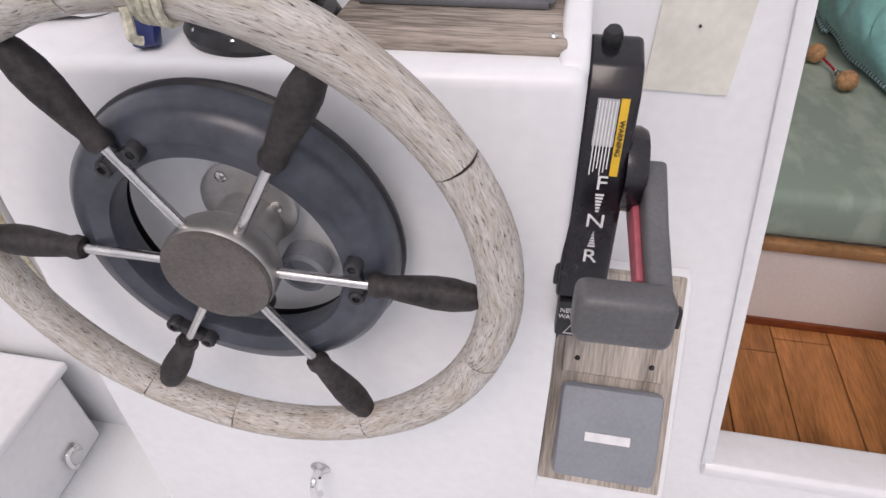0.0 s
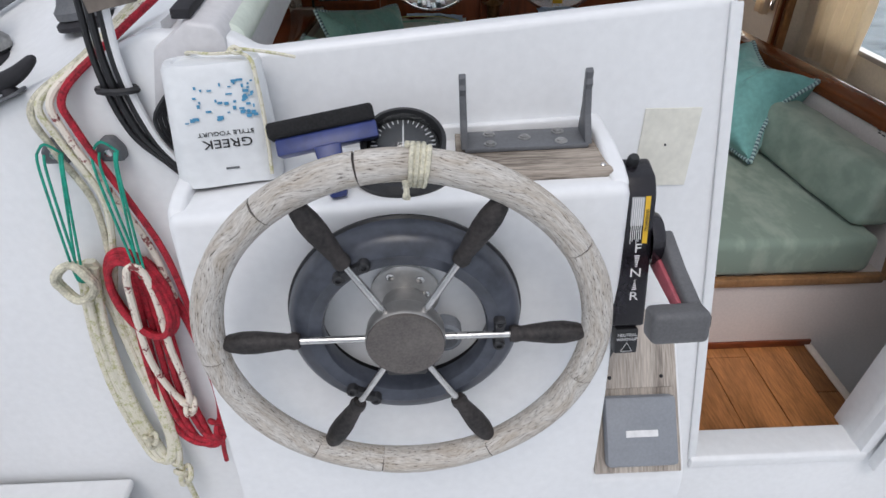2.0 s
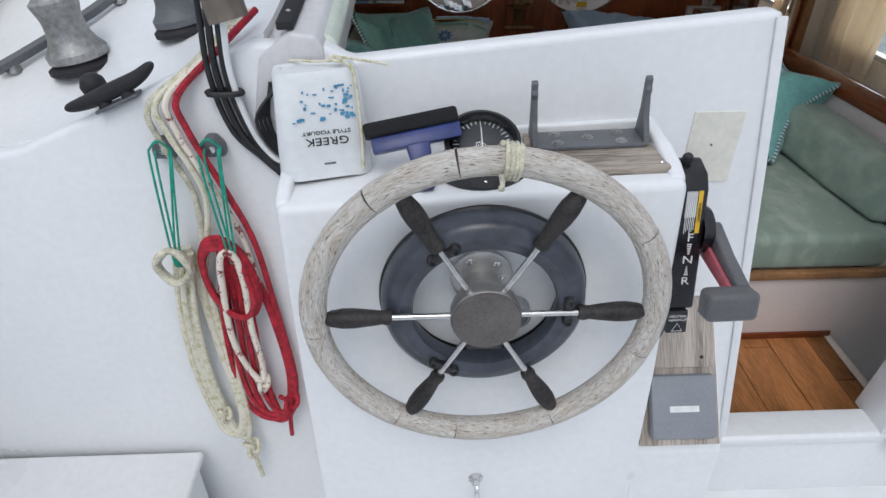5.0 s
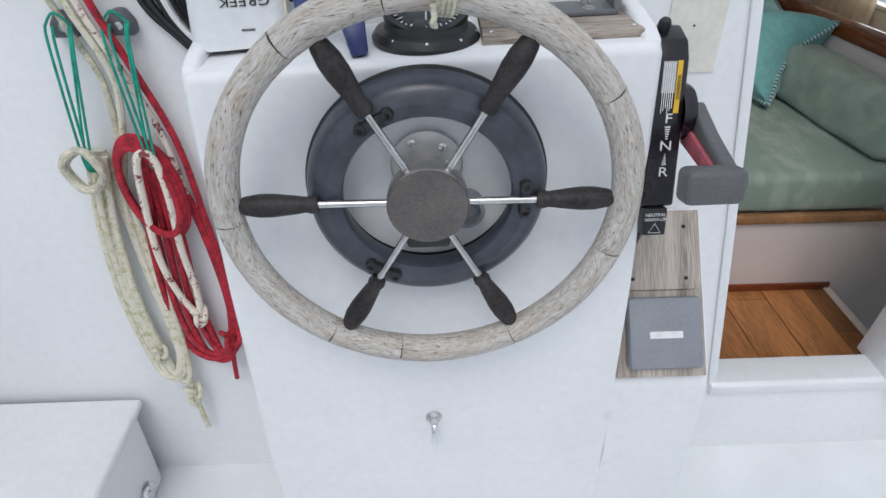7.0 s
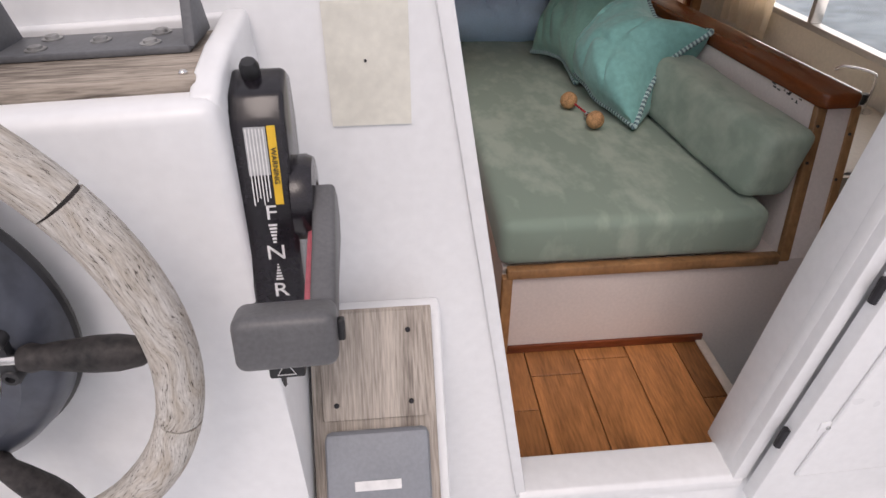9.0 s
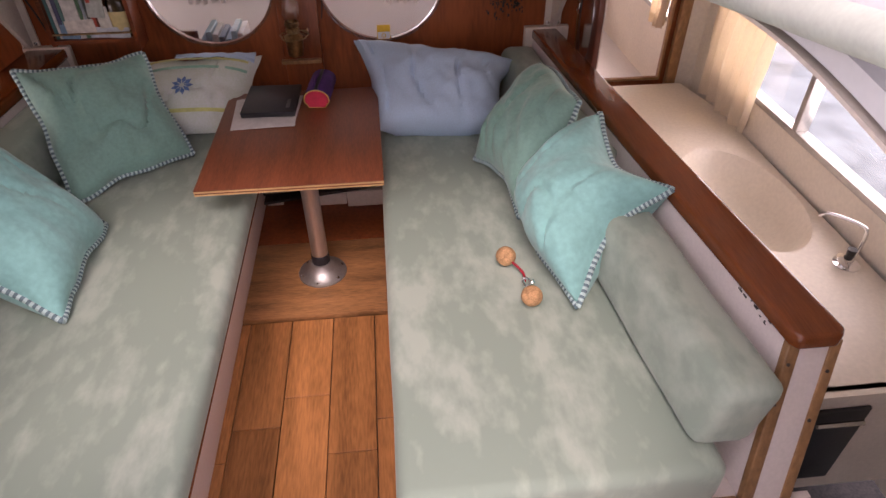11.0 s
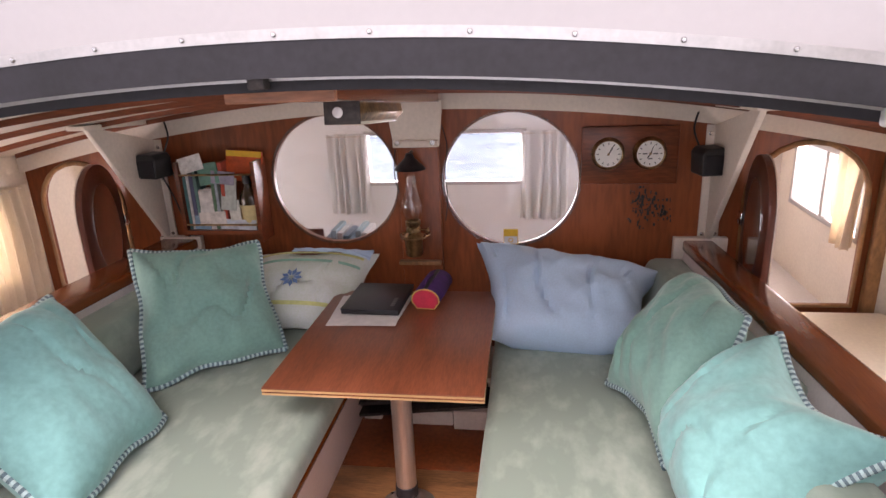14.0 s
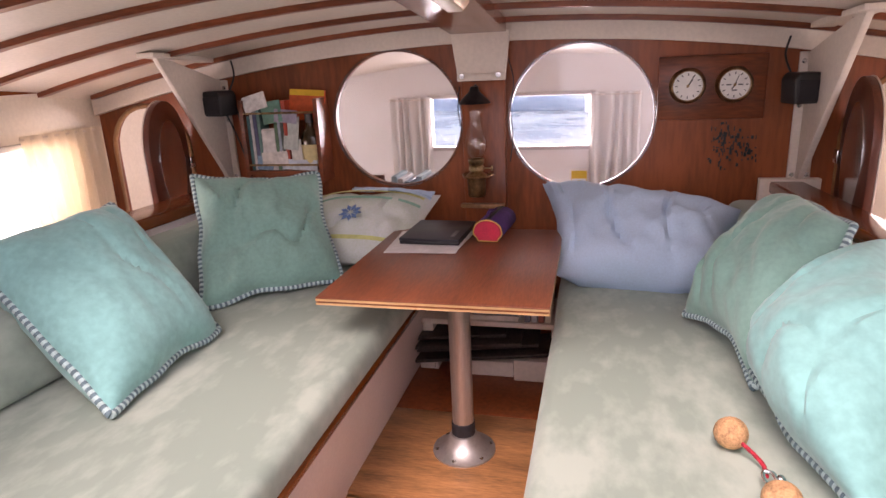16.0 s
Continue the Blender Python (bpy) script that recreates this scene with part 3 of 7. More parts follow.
def throttle():
    """Side-mounted remote control: a tall black case, a round pivot, a bent arm and a grip."""
    m = pose(-0.121, -0.190, 0.955, -14, 0, 1.5) @ Matrix.Scale(0.8, 4)
    t = thing("throttle_control", "black boat throttle and gear control with a grey lever grip", "throttle", m)
    # case, in its own space: y- is the face towards the helm, z up
    prof = [(0.0, -0.135), (0.0, 0.125), (0.012, 0.155), (0.05, 0.178), (0.085, 0.168), (0.10, 0.12), (0.10, -0.02), (0.06, -0.12), (0.03, -0.14)]
    part("case", prism(prof, "x", -0.029, 0.031, 0.006, 3), GLOSSY_BLACK, t)
    part("mounting_plate", prism([(0.006, -0.12), (0.006, 0.14), (0.11, 0.15), (0.11, -0.02), (0.06, -0.12)], "x", -0.034, -0.027, 0.002), BLACK, t)
    part("neutral_button", box(-0.024, 0.02, -0.004, 0.022, -0.19, -0.138, 0.003), BLACK, t)
    part("trim_knob", lathe([(0.0, 0.0), (0.011, 0.0), (0.011, 0.012), (0.008, 0.018), (0, 0.019)], 16, Matrix.Translation((-0.005, 0.04, 0.172)) @ Matrix.Rotation(radians(35), 4, "X")), BLACK, t)
    F = Matrix.Translation((0, -0.0012, 0)) @ Matrix.Rotation(radians(90), 4, "X")
    for ch, z in (("F", 0.024), ("N", -0.024), ("R", -0.071)):
        text_mesh("lettering", ch, 0.024, F @ Matrix.Translation((0.004, z, 0)), WHITE_INK, t, sx=1.25)
    bm, low = bmesh.new(), bmesh.new()
    for i in range(6):
        w, dz = 0.0048 * (1 - i / 8), 0.0048 * i
        box(0.004 - w, 0.004 + w, -0.0018, -0.0005, 0.010 - dz * 0.85 - 0.0011, 0.010 - dz * 0.85 + 0.0011, bm=bm)
        box(0.004 - 0.0048 * (i + 1) / 7, 0.004 + 0.0048 * (i + 1) / 7, -0.0018, -0.0005, -0.0385 - dz * 0.75 - 0.001, -0.0385 - dz * 0.75 + 0.001, bm=low)
    for marks in (bm, low):
        tagged(part("scale_marks", marks, WHITE_INK, t, "white printed gear scale"), kind="stuff")
    part("warning_sticker", box(0.0105, 0.0195, -0.0016, -0.0004, 0.034, 0.122), YELLOW_INK, t, "yellow warning sticker")
    text_mesh("lettering", "WARNING", 0.0085, F @ Matrix.Translation((0.015, 0.078, 0.001)) @ Matrix.Rotation(radians(-90), 4, "Z"), BLACK, t)
    part("sticker", box(-0.014, 0.009, -0.0014, -0.0004, 0.068, 0.121), SILVER_INK, t, "faded silver sticker")
    bm = bmesh.new()
    for i in range(6):
        box(-0.0125 + i * 0.0036, -0.0112 + i * 0.0036, -0.0022, -0.0014, 0.034 + 0.004 * (i % 3), 0.119, bm=bm)
    part("small_print", bm, WHITE_INK, t)
    text_mesh("lettering", "NEUTRAL", 0.0088, Matrix.Translation((-0.002, -0.0052, 0)) @ Matrix.Rotation(radians(90), 4, "X") @ Matrix.Translation((0, -0.150, 0)), WHITE_INK, t)
    text_mesh("lettering", "WARM-UP", 0.0088, Matrix.Translation((-0.002, -0.0052, 0)) @ Matrix.Rotation(radians(90), 4, "X") @ Matrix.Translation((0, -0.159, 0)), WHITE_INK, t)
    tri = [(-0.013, -0.0055, -0.184), (0.009, -0.0055, -0.184), (-0.002, -0.0055, -0.166)]
    part("triangle_mark", tube(tri, 0.0011, 6, True), WHITE_INK, t)
    # pivot boss, arm, grip
    X = Matrix.Translation((0.028, 0.038, 0.03)) @ Matrix.Rotation(radians(90), 4, "Y")
    part("pivot_boss", lathe([(0.05, 0), (0.051, 0.016), (0.047, 0.024), (0.02, 0.026), (0.018, 0.024), (0, 0.024)], 40, X), GLOSSY_BLACK, t)
    arm = [(0.062, -0.004), (0.040, -0.030), (-0.055, -0.050), (-0.120, -0.082), (-0.135, -0.060), (-0.128, -0.036), (-0.05, 0.004), (0.02, 0.05), (0.05, 0.03)]
    arm_part = part("lever_arm", prism(arm, "x", 0.050, 0.076, 0.006, 3), LEVER, t, "dark grey lever arm")
    part("lever_inset", prism([(0.030, -0.024), (-0.09, -0.062), (-0.10, -0.040), (0.022, 0.012)], "x", 0.042, 0.0505, 0.003), PINK, arm_part, "faded red lever inset")
    part("grip", box(-0.022, 0.077, -0.160, -0.112, -0.088, -0.030, 0.012, 4), LEVER, arm_part, "rounded dark grey lever grip")
    part("trim_switch", box(0.0765, 0.084, -0.142, -0.130, -0.068, -0.046, 0.002), BLACK, arm_part)
    part("cable", tube(smooth_line([(-0.01, 0.02, -0.13), (-0.012, 0.03, -0.18), (-0.02, 0.05, -0.23), (-0.024, 0.09, -0.25)], 6), 0.006, 8), BLACK, t, "black control cable")
    return t


throttle()


def instrument():
    p = thing("teak_board", "weathered teak board screwed to the console ledge", "wood board")
    def slab(x0, x1, u0, u1, o0, o1, bev=0.002):
        b = box(x0, x1, u0, u1, o0, o1, bev)
        b.transform(Matrix(((1, 0, 0, 0), (0, LEDGE_UP.y, LEDGE_OUT.y, LEDGE_FOOT.y), (0, LEDGE_UP.z, LEDGE_OUT.z, LEDGE_FOOT.z), (0, 0, 0, 1))))
        return b
    part("board", slab(-0.126, 0.034, -0.004, 0.292, 0.0015, 0.014), WEATHERED_Y, p)
    part("cover_plate", slab(-0.112, 0.022, 0.150, 0.288, 0.0145, 0.022), WEATHERED_Y, p, "upper teak plate with four screw holes")
    for x in (-0.092, 0.004):
        for u in (0.170, 0.262):
            part("screw", screw(bmesh.new(), ledge(x, u, 0.0215), LEDGE_OUT, 0.0035), RUBBER, p)
    c = thing("instrument_cover", "square grey plastic sun cover over a navigation instrument", "instrument cover")
    part("cover", slab(-0.110, 0.022, 0.012, 0.138, 0.0145, 0.040, 0.009), COVER_GREY, c)
    bm = slab(-0.074, -0.016, 0.066, 0.078, 0.0402, 0.0408, 0)
    part("logo_bar", bm, WHITE_INK, c, "plain white maker's mark")
    return p


instrument()


def hook_eye(name, label, p, r=0.008):
    h = thing(name, label, "hook", Matrix.Translation(p) @ Matrix.Scale(1.35, 4))
    q = Vector((0, -1, 0)).to_track_quat("Z", "Y").to_matrix().to_4x4()
    part("base", lathe([(0.011, 0), (0.011, 0.002), (0.006, 0.006), (0.005, 0.012)], 20, q), STEEL, h)
    part("hook", tube(smooth_line([(0, -0.008, 0.004), (0, -0.02, 0.006), (0, -0.026, -0.008), (0, -0.024, -0.026), (0, -0.015, -0.034)], 6), 0.0042, 10), CHROME, h)
    return h


hook_eye("chrome_hook", "small chrome hook screwed to the console face", (-0.452, front_y(0.41), 0.412))
hook_eye("chrome_eye", "chrome eye low on the bench side", (-1.099, -0.10, 0.07))


# ---- on the console top ----
def yogurt_tub():
    t = thing("yogurt_tub", "upturned white yogurt tub with faded blue print, tied with cord", "tub", pose(-0.706, -0.072, 1.054, -6, 0, 12) @ Matrix.Diagonal((1.12, 1, 0.86, 1)))
    def sq(w, d, z, r, n=6):
        out = []
        for cx, cy, a0 in ((1, 1, 0), (-1, 1, 90), (-1, -1, 180), (1, -1, 270)):
            for i in range(n + 1):
                a = radians(a0 + 90 * i / n)
                out.append(Vector((cx * (w / 2 - r) + r * math.cos(a), cy * (d / 2 - r) + r * math.sin(a), z)))
        return out
    bm = bmesh.new()
    rows = []
    for w, d, z, r in ((0.132, 0.098, 0.0, 0.03), (0.128, 0.094, 0.06, 0.03), (0.116, 0.084, 0.185, 0.028), (0.110, 0.078, 0.193, 0.026), (0.092, 0.062, 0.194, 0.02), (0.088, 0.058, 0.190, 0.02)):
        ring = sq(w, d, z, r)
        if z == 0:
            for i, p in enumerate(ring):
                p.z += 0.012 * max(0, noise.noise(p * 40))
        rows.append([bm.verts.new(p) for p in ring])
    k = len(rows[0])
    for a, b in zip(rows, rows[1:]):
        for i in range(k):
            bm.faces.new((a[i], a[(i + 1) % k], b[(i + 1) % k], b[i]))
    bm.faces.new(rows[-1])
    part("tub", bm, material("white_tub_plastic", (0.74, 0.76, 0.77), 0.35, vary=0.04, scale=12, grain=60, bump=0.03), t)
    F = Matrix.Translation((0.0, -0.0475, 0.07)) @ Matrix.Rotation(radians(87), 4, "X") @ Matrix.Rotation(radians(180), 4, "Z")
    text_mesh("lettering", "GREEK", 0.020, F @ Matrix.Translation((-0.004, -0.002, 0)), BLACK, t)
    text_mesh("lettering", "STYLE YOGURT", 0.0095, F @ Matrix.Translation((-0.004, -0.018, 0)), BLACK, t)
    part("small_print", box(-0.004, 0.012, -0.0495, -0.0482, 0.028, 0.031), GREY_PL, t)
    bm = bmesh.new()
    rnd = random.Random(4)
    for i in range(90):
        x, z = rnd.uniform(-0.042, 0.046), rnd.uniform(0.105, 0.168)
        if rnd.random() < 0.35 + 0.5 * (x > 0.02):
            s = rnd.uniform(0.0012, 0.004)
            y = -0.0478 + (z - 0.07) * 0.038 - 0.0006
            box(x - s, x + s * rnd.uniform(0.3, 1), y - 0.0004, y + 0.0004, z - 0.001, z + rnd.uniform(0.001, 0.005), bm=bm)
    part("blue_print", bm, material("blue_print", (0.08, 0.30, 0.50), 0.5, vary=0.1, bump=0), t, "faded speckled blue print")
    cord = smooth_line([(0.05, -0.049, 0.012), (0.052, -0.047, 0.09), (0.050, -0.043, 0.17), (0.046, -0.034, 0.197), (0.03, 0.0, 0.199), (0.0, 0.012, 0.198), (-0.03, 0.03, 0.199), (-0.02, 0.046, 0.18)], 6)
    part("cord", tube(cord, 0.0026, 6), ROPE_Y, t, "thin cream cord tied over the tub")
    cord = smooth_line([(0.02, -0.01, 0.201), (0.028, 0.0, 0.209), (0.036, -0.006, 0.203), (0.03, -0.016, 0.202), (0.024, -0.002, 0.207), (0.04, 0.004, 0.203), (0.075, -0.008, 0.196), (0.10, -0.012, 0.188)], 6)
    part("cord", tube(cord, 0.003, 6), ROPE_Y, t)
    return t


yogurt_tub()


def squeegee():
    BLUE = material("navy_plastic", (0.025, 0.04, 0.16), 0.35, vary=0.15, scale=15, bump=0.02)
    FOAM = material("black_foam", (0.012, 0.012, 0.013), 0.95, vary=0.3, scale=40, grain=300, bump=0.35)
    s = thing("squeegee", "blue plastic window squeegee with a black sponge head", "squeegee", pose(-0.560, -0.112, 1.124, -32, -8, 8))
    part("head", prism([(-0.018, -0.014), (0.018, -0.014), (0.012, 0.010), (-0.012, 0.010)], "x", -0.066, 0.074, 0.003), BLUE, s)
    part("sponge", box(-0.074, 0.074, -0.016, 0.016, 0.010, 0.034, 0.006, 3), FOAM, s, "black foam sponge")
    part("handle", prism([(-0.016, -0.012), (0.022, -0.012), (0.015, -0.085), (-0.008, -0.085)], "y", -0.030, -0.014, 0.004), BLUE, s)
    return s


squeegee()


def compass():
    c = thing("compass", "black dome compass in a bezel on the console top", "compass", Matrix.Translation((-0.452, -0.108, 1.070)) @ Matrix.Scale(0.92, 4))
    part("base", lathe([(0.08, -0.006), (0.082, 0.002), (0.076, 0.012), (0.064, 0.016), (0.06, 0.03)], 40), BLACK, c)
    tilt = Matrix.Translation((0, 0.008, 0.032)) @ Matrix.Rotation(radians(26), 4, "X")
    part("hood", lathe([(0.048, -0.03), (0.060, -0.02), (0.066, 0.012), (0.066, 0.022), (0.060, 0.024), (0.056, 0.014)], 40, tilt), BLACK, c)
    part("dial", lathe([(0.056, 0.004), (0.040, 0.008), (0, 0.010)], 40, tilt), BLACK, c, "black compass card")
    bm = bmesh.new()
    for i in range(36):
        a = radians(i * 10)
        L = 0.010 if i % 3 == 0 else 0.006
        b = box(0.050 - L, 0.050, -0.0007, 0.0007, 0.0092, 0.0102)
        b.transform(tilt @ Matrix.Rotation(a, 4, "Z"))
        me = bpy.data.meshes.new("t")
        b.to_mesh(me)
        bm.from_mesh(me)
        bpy.data.meshes.remove(me)
        b.free()
    part("graduations", bm, WHITE_INK, c, "white degree marks")
    part("lubber_line", tube([tilt @ Vector((0, -0.03, 0.014)), tilt @ Vector((0, 0.035, 0.014))], 0.0012, 6), WHITE_INK, c)
    part("dome", lathe([(0.057, 0.012), (0.05, 0.030), (0.03, 0.044), (0, 0.049)], 32, tilt), GLASS, c, "clear compass dome")
    for i in range(5):
        a = radians(190 + i * 40)
        part("screw", screw(bmesh.new(), (0.074 * math.cos(a), 0.074 * math.sin(a), 0.009), (0, 0, 1), 0.004), STEEL, c)
    return c


compass()


def bracket():
    b = thing("mounting_board", "weathered teak board lying on the console top", "wood board", pose(-0.268, -0.075, 1.0735, 0, -2.5, -2))
    part("board", box(-0.107, 0.107, -0.085, 0.058, 0.0, 0.014, 0.002), WEATHERED, b)
    k = thing("plotter_bracket", "empty black U-shaped plotter bracket bolted to a teak board", "bracket", pose(-0.272, -0.06, 1.0878, 0, -2.5, -2) @ Matrix.Diagonal((1, 1, 0.86, 1)))
    part("base", box(-0.09, 0.09, -0.032, 0.03, 0.0, 0.008, 0.002), GREY_PL, k)
    for sx in (-1, 1):
        prof = [(-0.03, 0.006), (0.028, 0.006), (0.014, 0.06), (0.010, 0.118), (0.004, 0.125), (-0.004, 0.12), (-0.002, 0.108), (-0.006, 0.10), (-0.002, 0.09), (-0.010, 0.05)]
        part("arm", prism(prof, "x", sx * 0.09 - 0.005, sx * 0.09 + 0.005, 0.0015), GREY_PL, k)
    for x, y in ((-0.052, 0.016), (-0.052, -0.018), (0.0, 0.0), (0.052, 0.016), (0.052, -0.018)):
        part("bolt", lathe([(0.0095, 0.008), (0.0095, 0.0095), (0.0065, 0.0097), (0.006, 0.0125), (0, 0.0135)], 16, Matrix.Translation((x, y, 0)), bmesh.new()), WINCH, k, "tarnished round-headed bolts")
    for x, y in ((0.095, -0.072), (0.095, 0.046), (-0.095, 0.046), (-0.095, -0.072)):
        part("screw", screw(bmesh.new(), (x, y, 0.014), (0, 0, 1), 0.004), STEEL, b)
    return k


bracket()

# pale patch where a notice was glued
solid("notice_patch", box(-0.072, 0.018, -0.0025, -0.0005, 0.975, 1.112), PATCH, "yellowed glue patch on the white cockpit bulkhead", "patch")
bm = bmesh.new()
screw(bm, (-0.03, -0.0026, 1.05), (0, -1, 0), 0.0016)
solid("screw_head", bm, RUBBER, "tiny dark screw in the yellowed patch", "screw")


# ---- bench ----
def bench():
    b = thing("bench_seat", "white moulded cockpit locker bench beside the bulkhead", "bench")
    part("body", box(-1.74, -1.108, -2.15, -0.03, 0.0, 0.235, 0.012, 3), GELCOAT, b)
    part("lid", box(-1.74, -1.096, -2.15, -0.012, 0.237, 0.262, 0.010, 3), GELCOAT, b)
    return b


bench()


# ---- halyards hanging on the bulkhead ----
def organizer(x, z):
    h = thing("rope_cleat", "black plastic rope hook screwed to the bulkhead", "hook", Matrix.Translation((x, -0.001, z)), "rope hooks")
    q = Vector((0, -1, 0)).to_track_quat("Z", "Y").to_matrix().to_4x4()
    part("body", prism([(-0.02, -0.016), (0.02, -0.016), (0.02, 0.004), (0.008, 0.022), (-0.008, 0.022), (-0.02, 0.004)], "y", -0.022, 0.0, 0.005, 3), GREY_PL, h)
    part("screw", lathe([(0.006, 0.022), (0.006, 0.0245), (0.0, 0.0255)], 12, q), STEEL, h)
    L = thing("shock_cord_loop", "doubled teal shock cord holding a rope coil", "cord", group="teal cord loops")
    return h, L


Y = -0.024
for hx, hz, cx, cz in ((-0.987, 1.066, -1.006, 0.868), (-0.904, 1.068, -0.905, 0.872)):
    h, L = organizer(hx, hz)
    for dx, dx2 in ((-0.024, -0.004), (-0.012, 0.004), (0.014, 0.002), (0.018, 0.010)):
        part("cord", tube(smooth_line([(hx + dx * 0.9, Y - 0.005, hz + 0.004), (hx + dx * 0.8, Y - 0.018, hz - 0.03), (cx + dx2, Y - 0.028, cz + 0.004), (cx + dx2 * 0.6, Y - 0.022, cz - 0.028)], 6), 0.0022, 6), TEAL_CORD, L)
    part("cord", tube(smooth_line([(hx - 0.022, Y - 0.004, hz + 0.004), (hx, Y - 0.012, hz + 0.024), (hx + 0.017, Y - 0.004, hz + 0.004)], 6), 0.0022, 6), TEAL_CORD, L)

# cream and yellow halyard
loops = []
for i, (dx, dz) in enumerate(((0, 0), (0.012, -0.006), (0.024, 0.004), (0.034, -0.016), (0.018, 0.012))):
    loops.append(([(-1.020 + dx, Y - 0.006 * i + 0.01, 0.86), (-1.040 + dx, Y - 0.004 * i, 0.72), (-1.047 + dx * 0.9, Y - 0.003, 0.56 + dz), (-1.038 + dx, Y, 0.42 + dz), (-1.015 + dx, Y - 0.01, 0.352 + dz),
                   (-0.985 + dx * 0.6, Y - 0.012, 0.362 + dz), (-0.972 + dx * 0.4, Y - 0.006, 0.44 + dz), (-0.988 + dx * 0.6, Y + 0.006, 0.62), (-0.998 + dx * 0.5, Y + 0.008, 0.80), (-1.000 + dx * 0.3, Y - 0.002, 0.87)], 0.0063))
eye = [(-1.011 + 0.029 * math.cos(a), Y - 0.03 - 0.004 * math.sin(3 * a), 0.846 + 0.034 * math.sin(a)) for a in [2 * math.pi * i / 14 for i in range(14)]]
t = thing("halyard_coil", "coiled cream rope with yellow flecks hanging from a cord loop", "rope", group="coiled halyards")
for p, r in loops:
    part("strand", tube(smooth_line(p, 6), r, 8), ROPE_Y, t)
for k in range(2):
    part("eye", tube(smooth_line([(x, y - 0.008 * k, z + 0.004 * k) for x, y, z in eye], 3, True), 0.0068, 8, True), ROPE_W, t)
def knot(cx, cz, s, n=40):
    return [(cx + s * (math.sin(a) + 2 * math.sin(2 * a)) * 0.33, Y - 0.012 - 0.5 * s * math.sin(3 * a), cz + s * (math.cos(a) - 2 * math.cos(2 * a)) * 0.5) for a in [2 * math.pi * i / n for i in range(n)]]
part("knot", tube(knot(-0.966, 0.296, 0.019), 0.0055, 8, True), ROPE_Y, t)
part("knot", tube(knot(-1.006, 0.415, 0.014), 0.005, 8, True), ROPE_W, t)
part("tail", tube(smooth_line([(-0.975, Y, 0.36), (-0.968, Y - 0.01, 0.31), (-0.966, Y - 0.008, 0.25), (-0.962, Y - 0.006, 0.18)], 6), 0.006, 8), ROPE_Y, t)
part("lead", tube(smooth_line([(-0.842, 0.10, 1.262), (-0.905, 0.02, 1.205), (-0.975, -0.025, 1.155), (-0.968, Y - 0.006, 1.10), (-0.935, Y - 0.002, 0.99), (-0.952, Y, 0.88), (-0.985, Y + 0.004, 0.74), (-0.975, Y, 0.5)], 8), 0.0058, 8), ROPE_Y, t, "flecked lead running up to the deck")
part("lead", tube(smooth_line([(-0.852, 0.10, 1.262), (-0.915, 0.02, 1.204), (-0.988, -0.027, 1.148), (-0.985, Y, 1.08), (-0.955, Y + 0.004, 0.98), (-0.965, Y + 0.006, 0.86)], 8), 0.0056, 8), ROPE_W, t)

t = thing("red_halyard_coil", "coiled red rope hanging from a teal cord loop", "rope", group="coiled halyards")
for k in range(3):
    part("turn", tube(smooth_line([(-0.921 + (0.047 - 0.004 * k) * math.cos(a) - 0.012 * math.sin(a), Y - 0.012 - 0.008 * k, 0.800 + (0.096 - 0.006 * k) * math.sin(a)) for a in [2 * math.pi * i / 12 for i in range(12)]], 4, True), 0.0062, 8, True), ROPE_RED, t)
for i, (dx, dz) in enumerate(((0, 0), (0.014, 0.012), (0.03, -0.006), (0.045, 0.02), (0.060, 0.008))):
    part("strand", tube(smooth_line([(-0.935 + dx * 0.4, Y + 0.004, 0.86), (-0.958 + dx, Y - 0.002 * i, 0.70), (-0.966 + dx, Y, 0.55), (-0.955 + dx, Y, 0.44 + dz), (-0.915 + dx * 0.6, Y - 0.012, 0.402 + dz), (-0.872 + dx * 0.3, Y - 0.012, 0.415 + dz),
                    (-0.850 + dx * 0.2, Y, 0.52), (-0.862 + dx * 0.1, Y + 0.006, 0.68), (-0.885, Y + 0.004, 0.82), (-0.905, Y, 0.87)], 6), 0.0062, 8), ROPE_RED, t)
part("knot", tube(knot(-0.856, 0.452, 0.022), 0.005, 8, True), ROPE_RED, t)
part("tail", tube(smooth_line([(-0.858, Y - 0.01, 0.44), (-0.864, Y - 0.012, 0.38), (-0.868, Y - 0.008, 0.335)], 6), 0.005, 8), ROPE_RED, t)
part("lead", tube(smooth_line([(-0.822, 0.10, 1.266), (-0.875, 0.02, 1.222), (-0.938, -0.027, 1.165), (-0.935, Y - 0.008, 1.11), (-0.895, Y - 0.006, 0.99), (-0.865, Y - 0.002, 0.88), (-0.852, Y, 0.74), (-0.838, Y, 0.55), (-0.842, Y - 0.008, 0.46)], 8), 0.0058, 8), ROPE_RED, t, "red lead running up to the deck")
t = thing("flecked_halyard", "cream rope with dark red flecks hanging in a long loop", "rope", group="coiled halyards")
part("loop", tube(smooth_line([(-0.900, Y - 0.03, 0.868), (-0.922, Y - 0.034, 0.868), (-0.934, Y - 0.03, 0.79), (-0.942, Y - 0.024, 0.66), (-0.928, Y - 0.016, 0.565), (-0.905, Y - 0.014, 0.525), (-0.897, Y - 0.014, 0.58), (-0.900, Y - 0.02, 0.68), (-0.892, Y - 0.028, 0.80)], 8, True), 0.0066, 8, True), ROPE_FLECK, t)
part("knot", tube(knot(-0.906, 0.515, 0.016), 0.0052, 8, True), ROPE_FLECK, t)
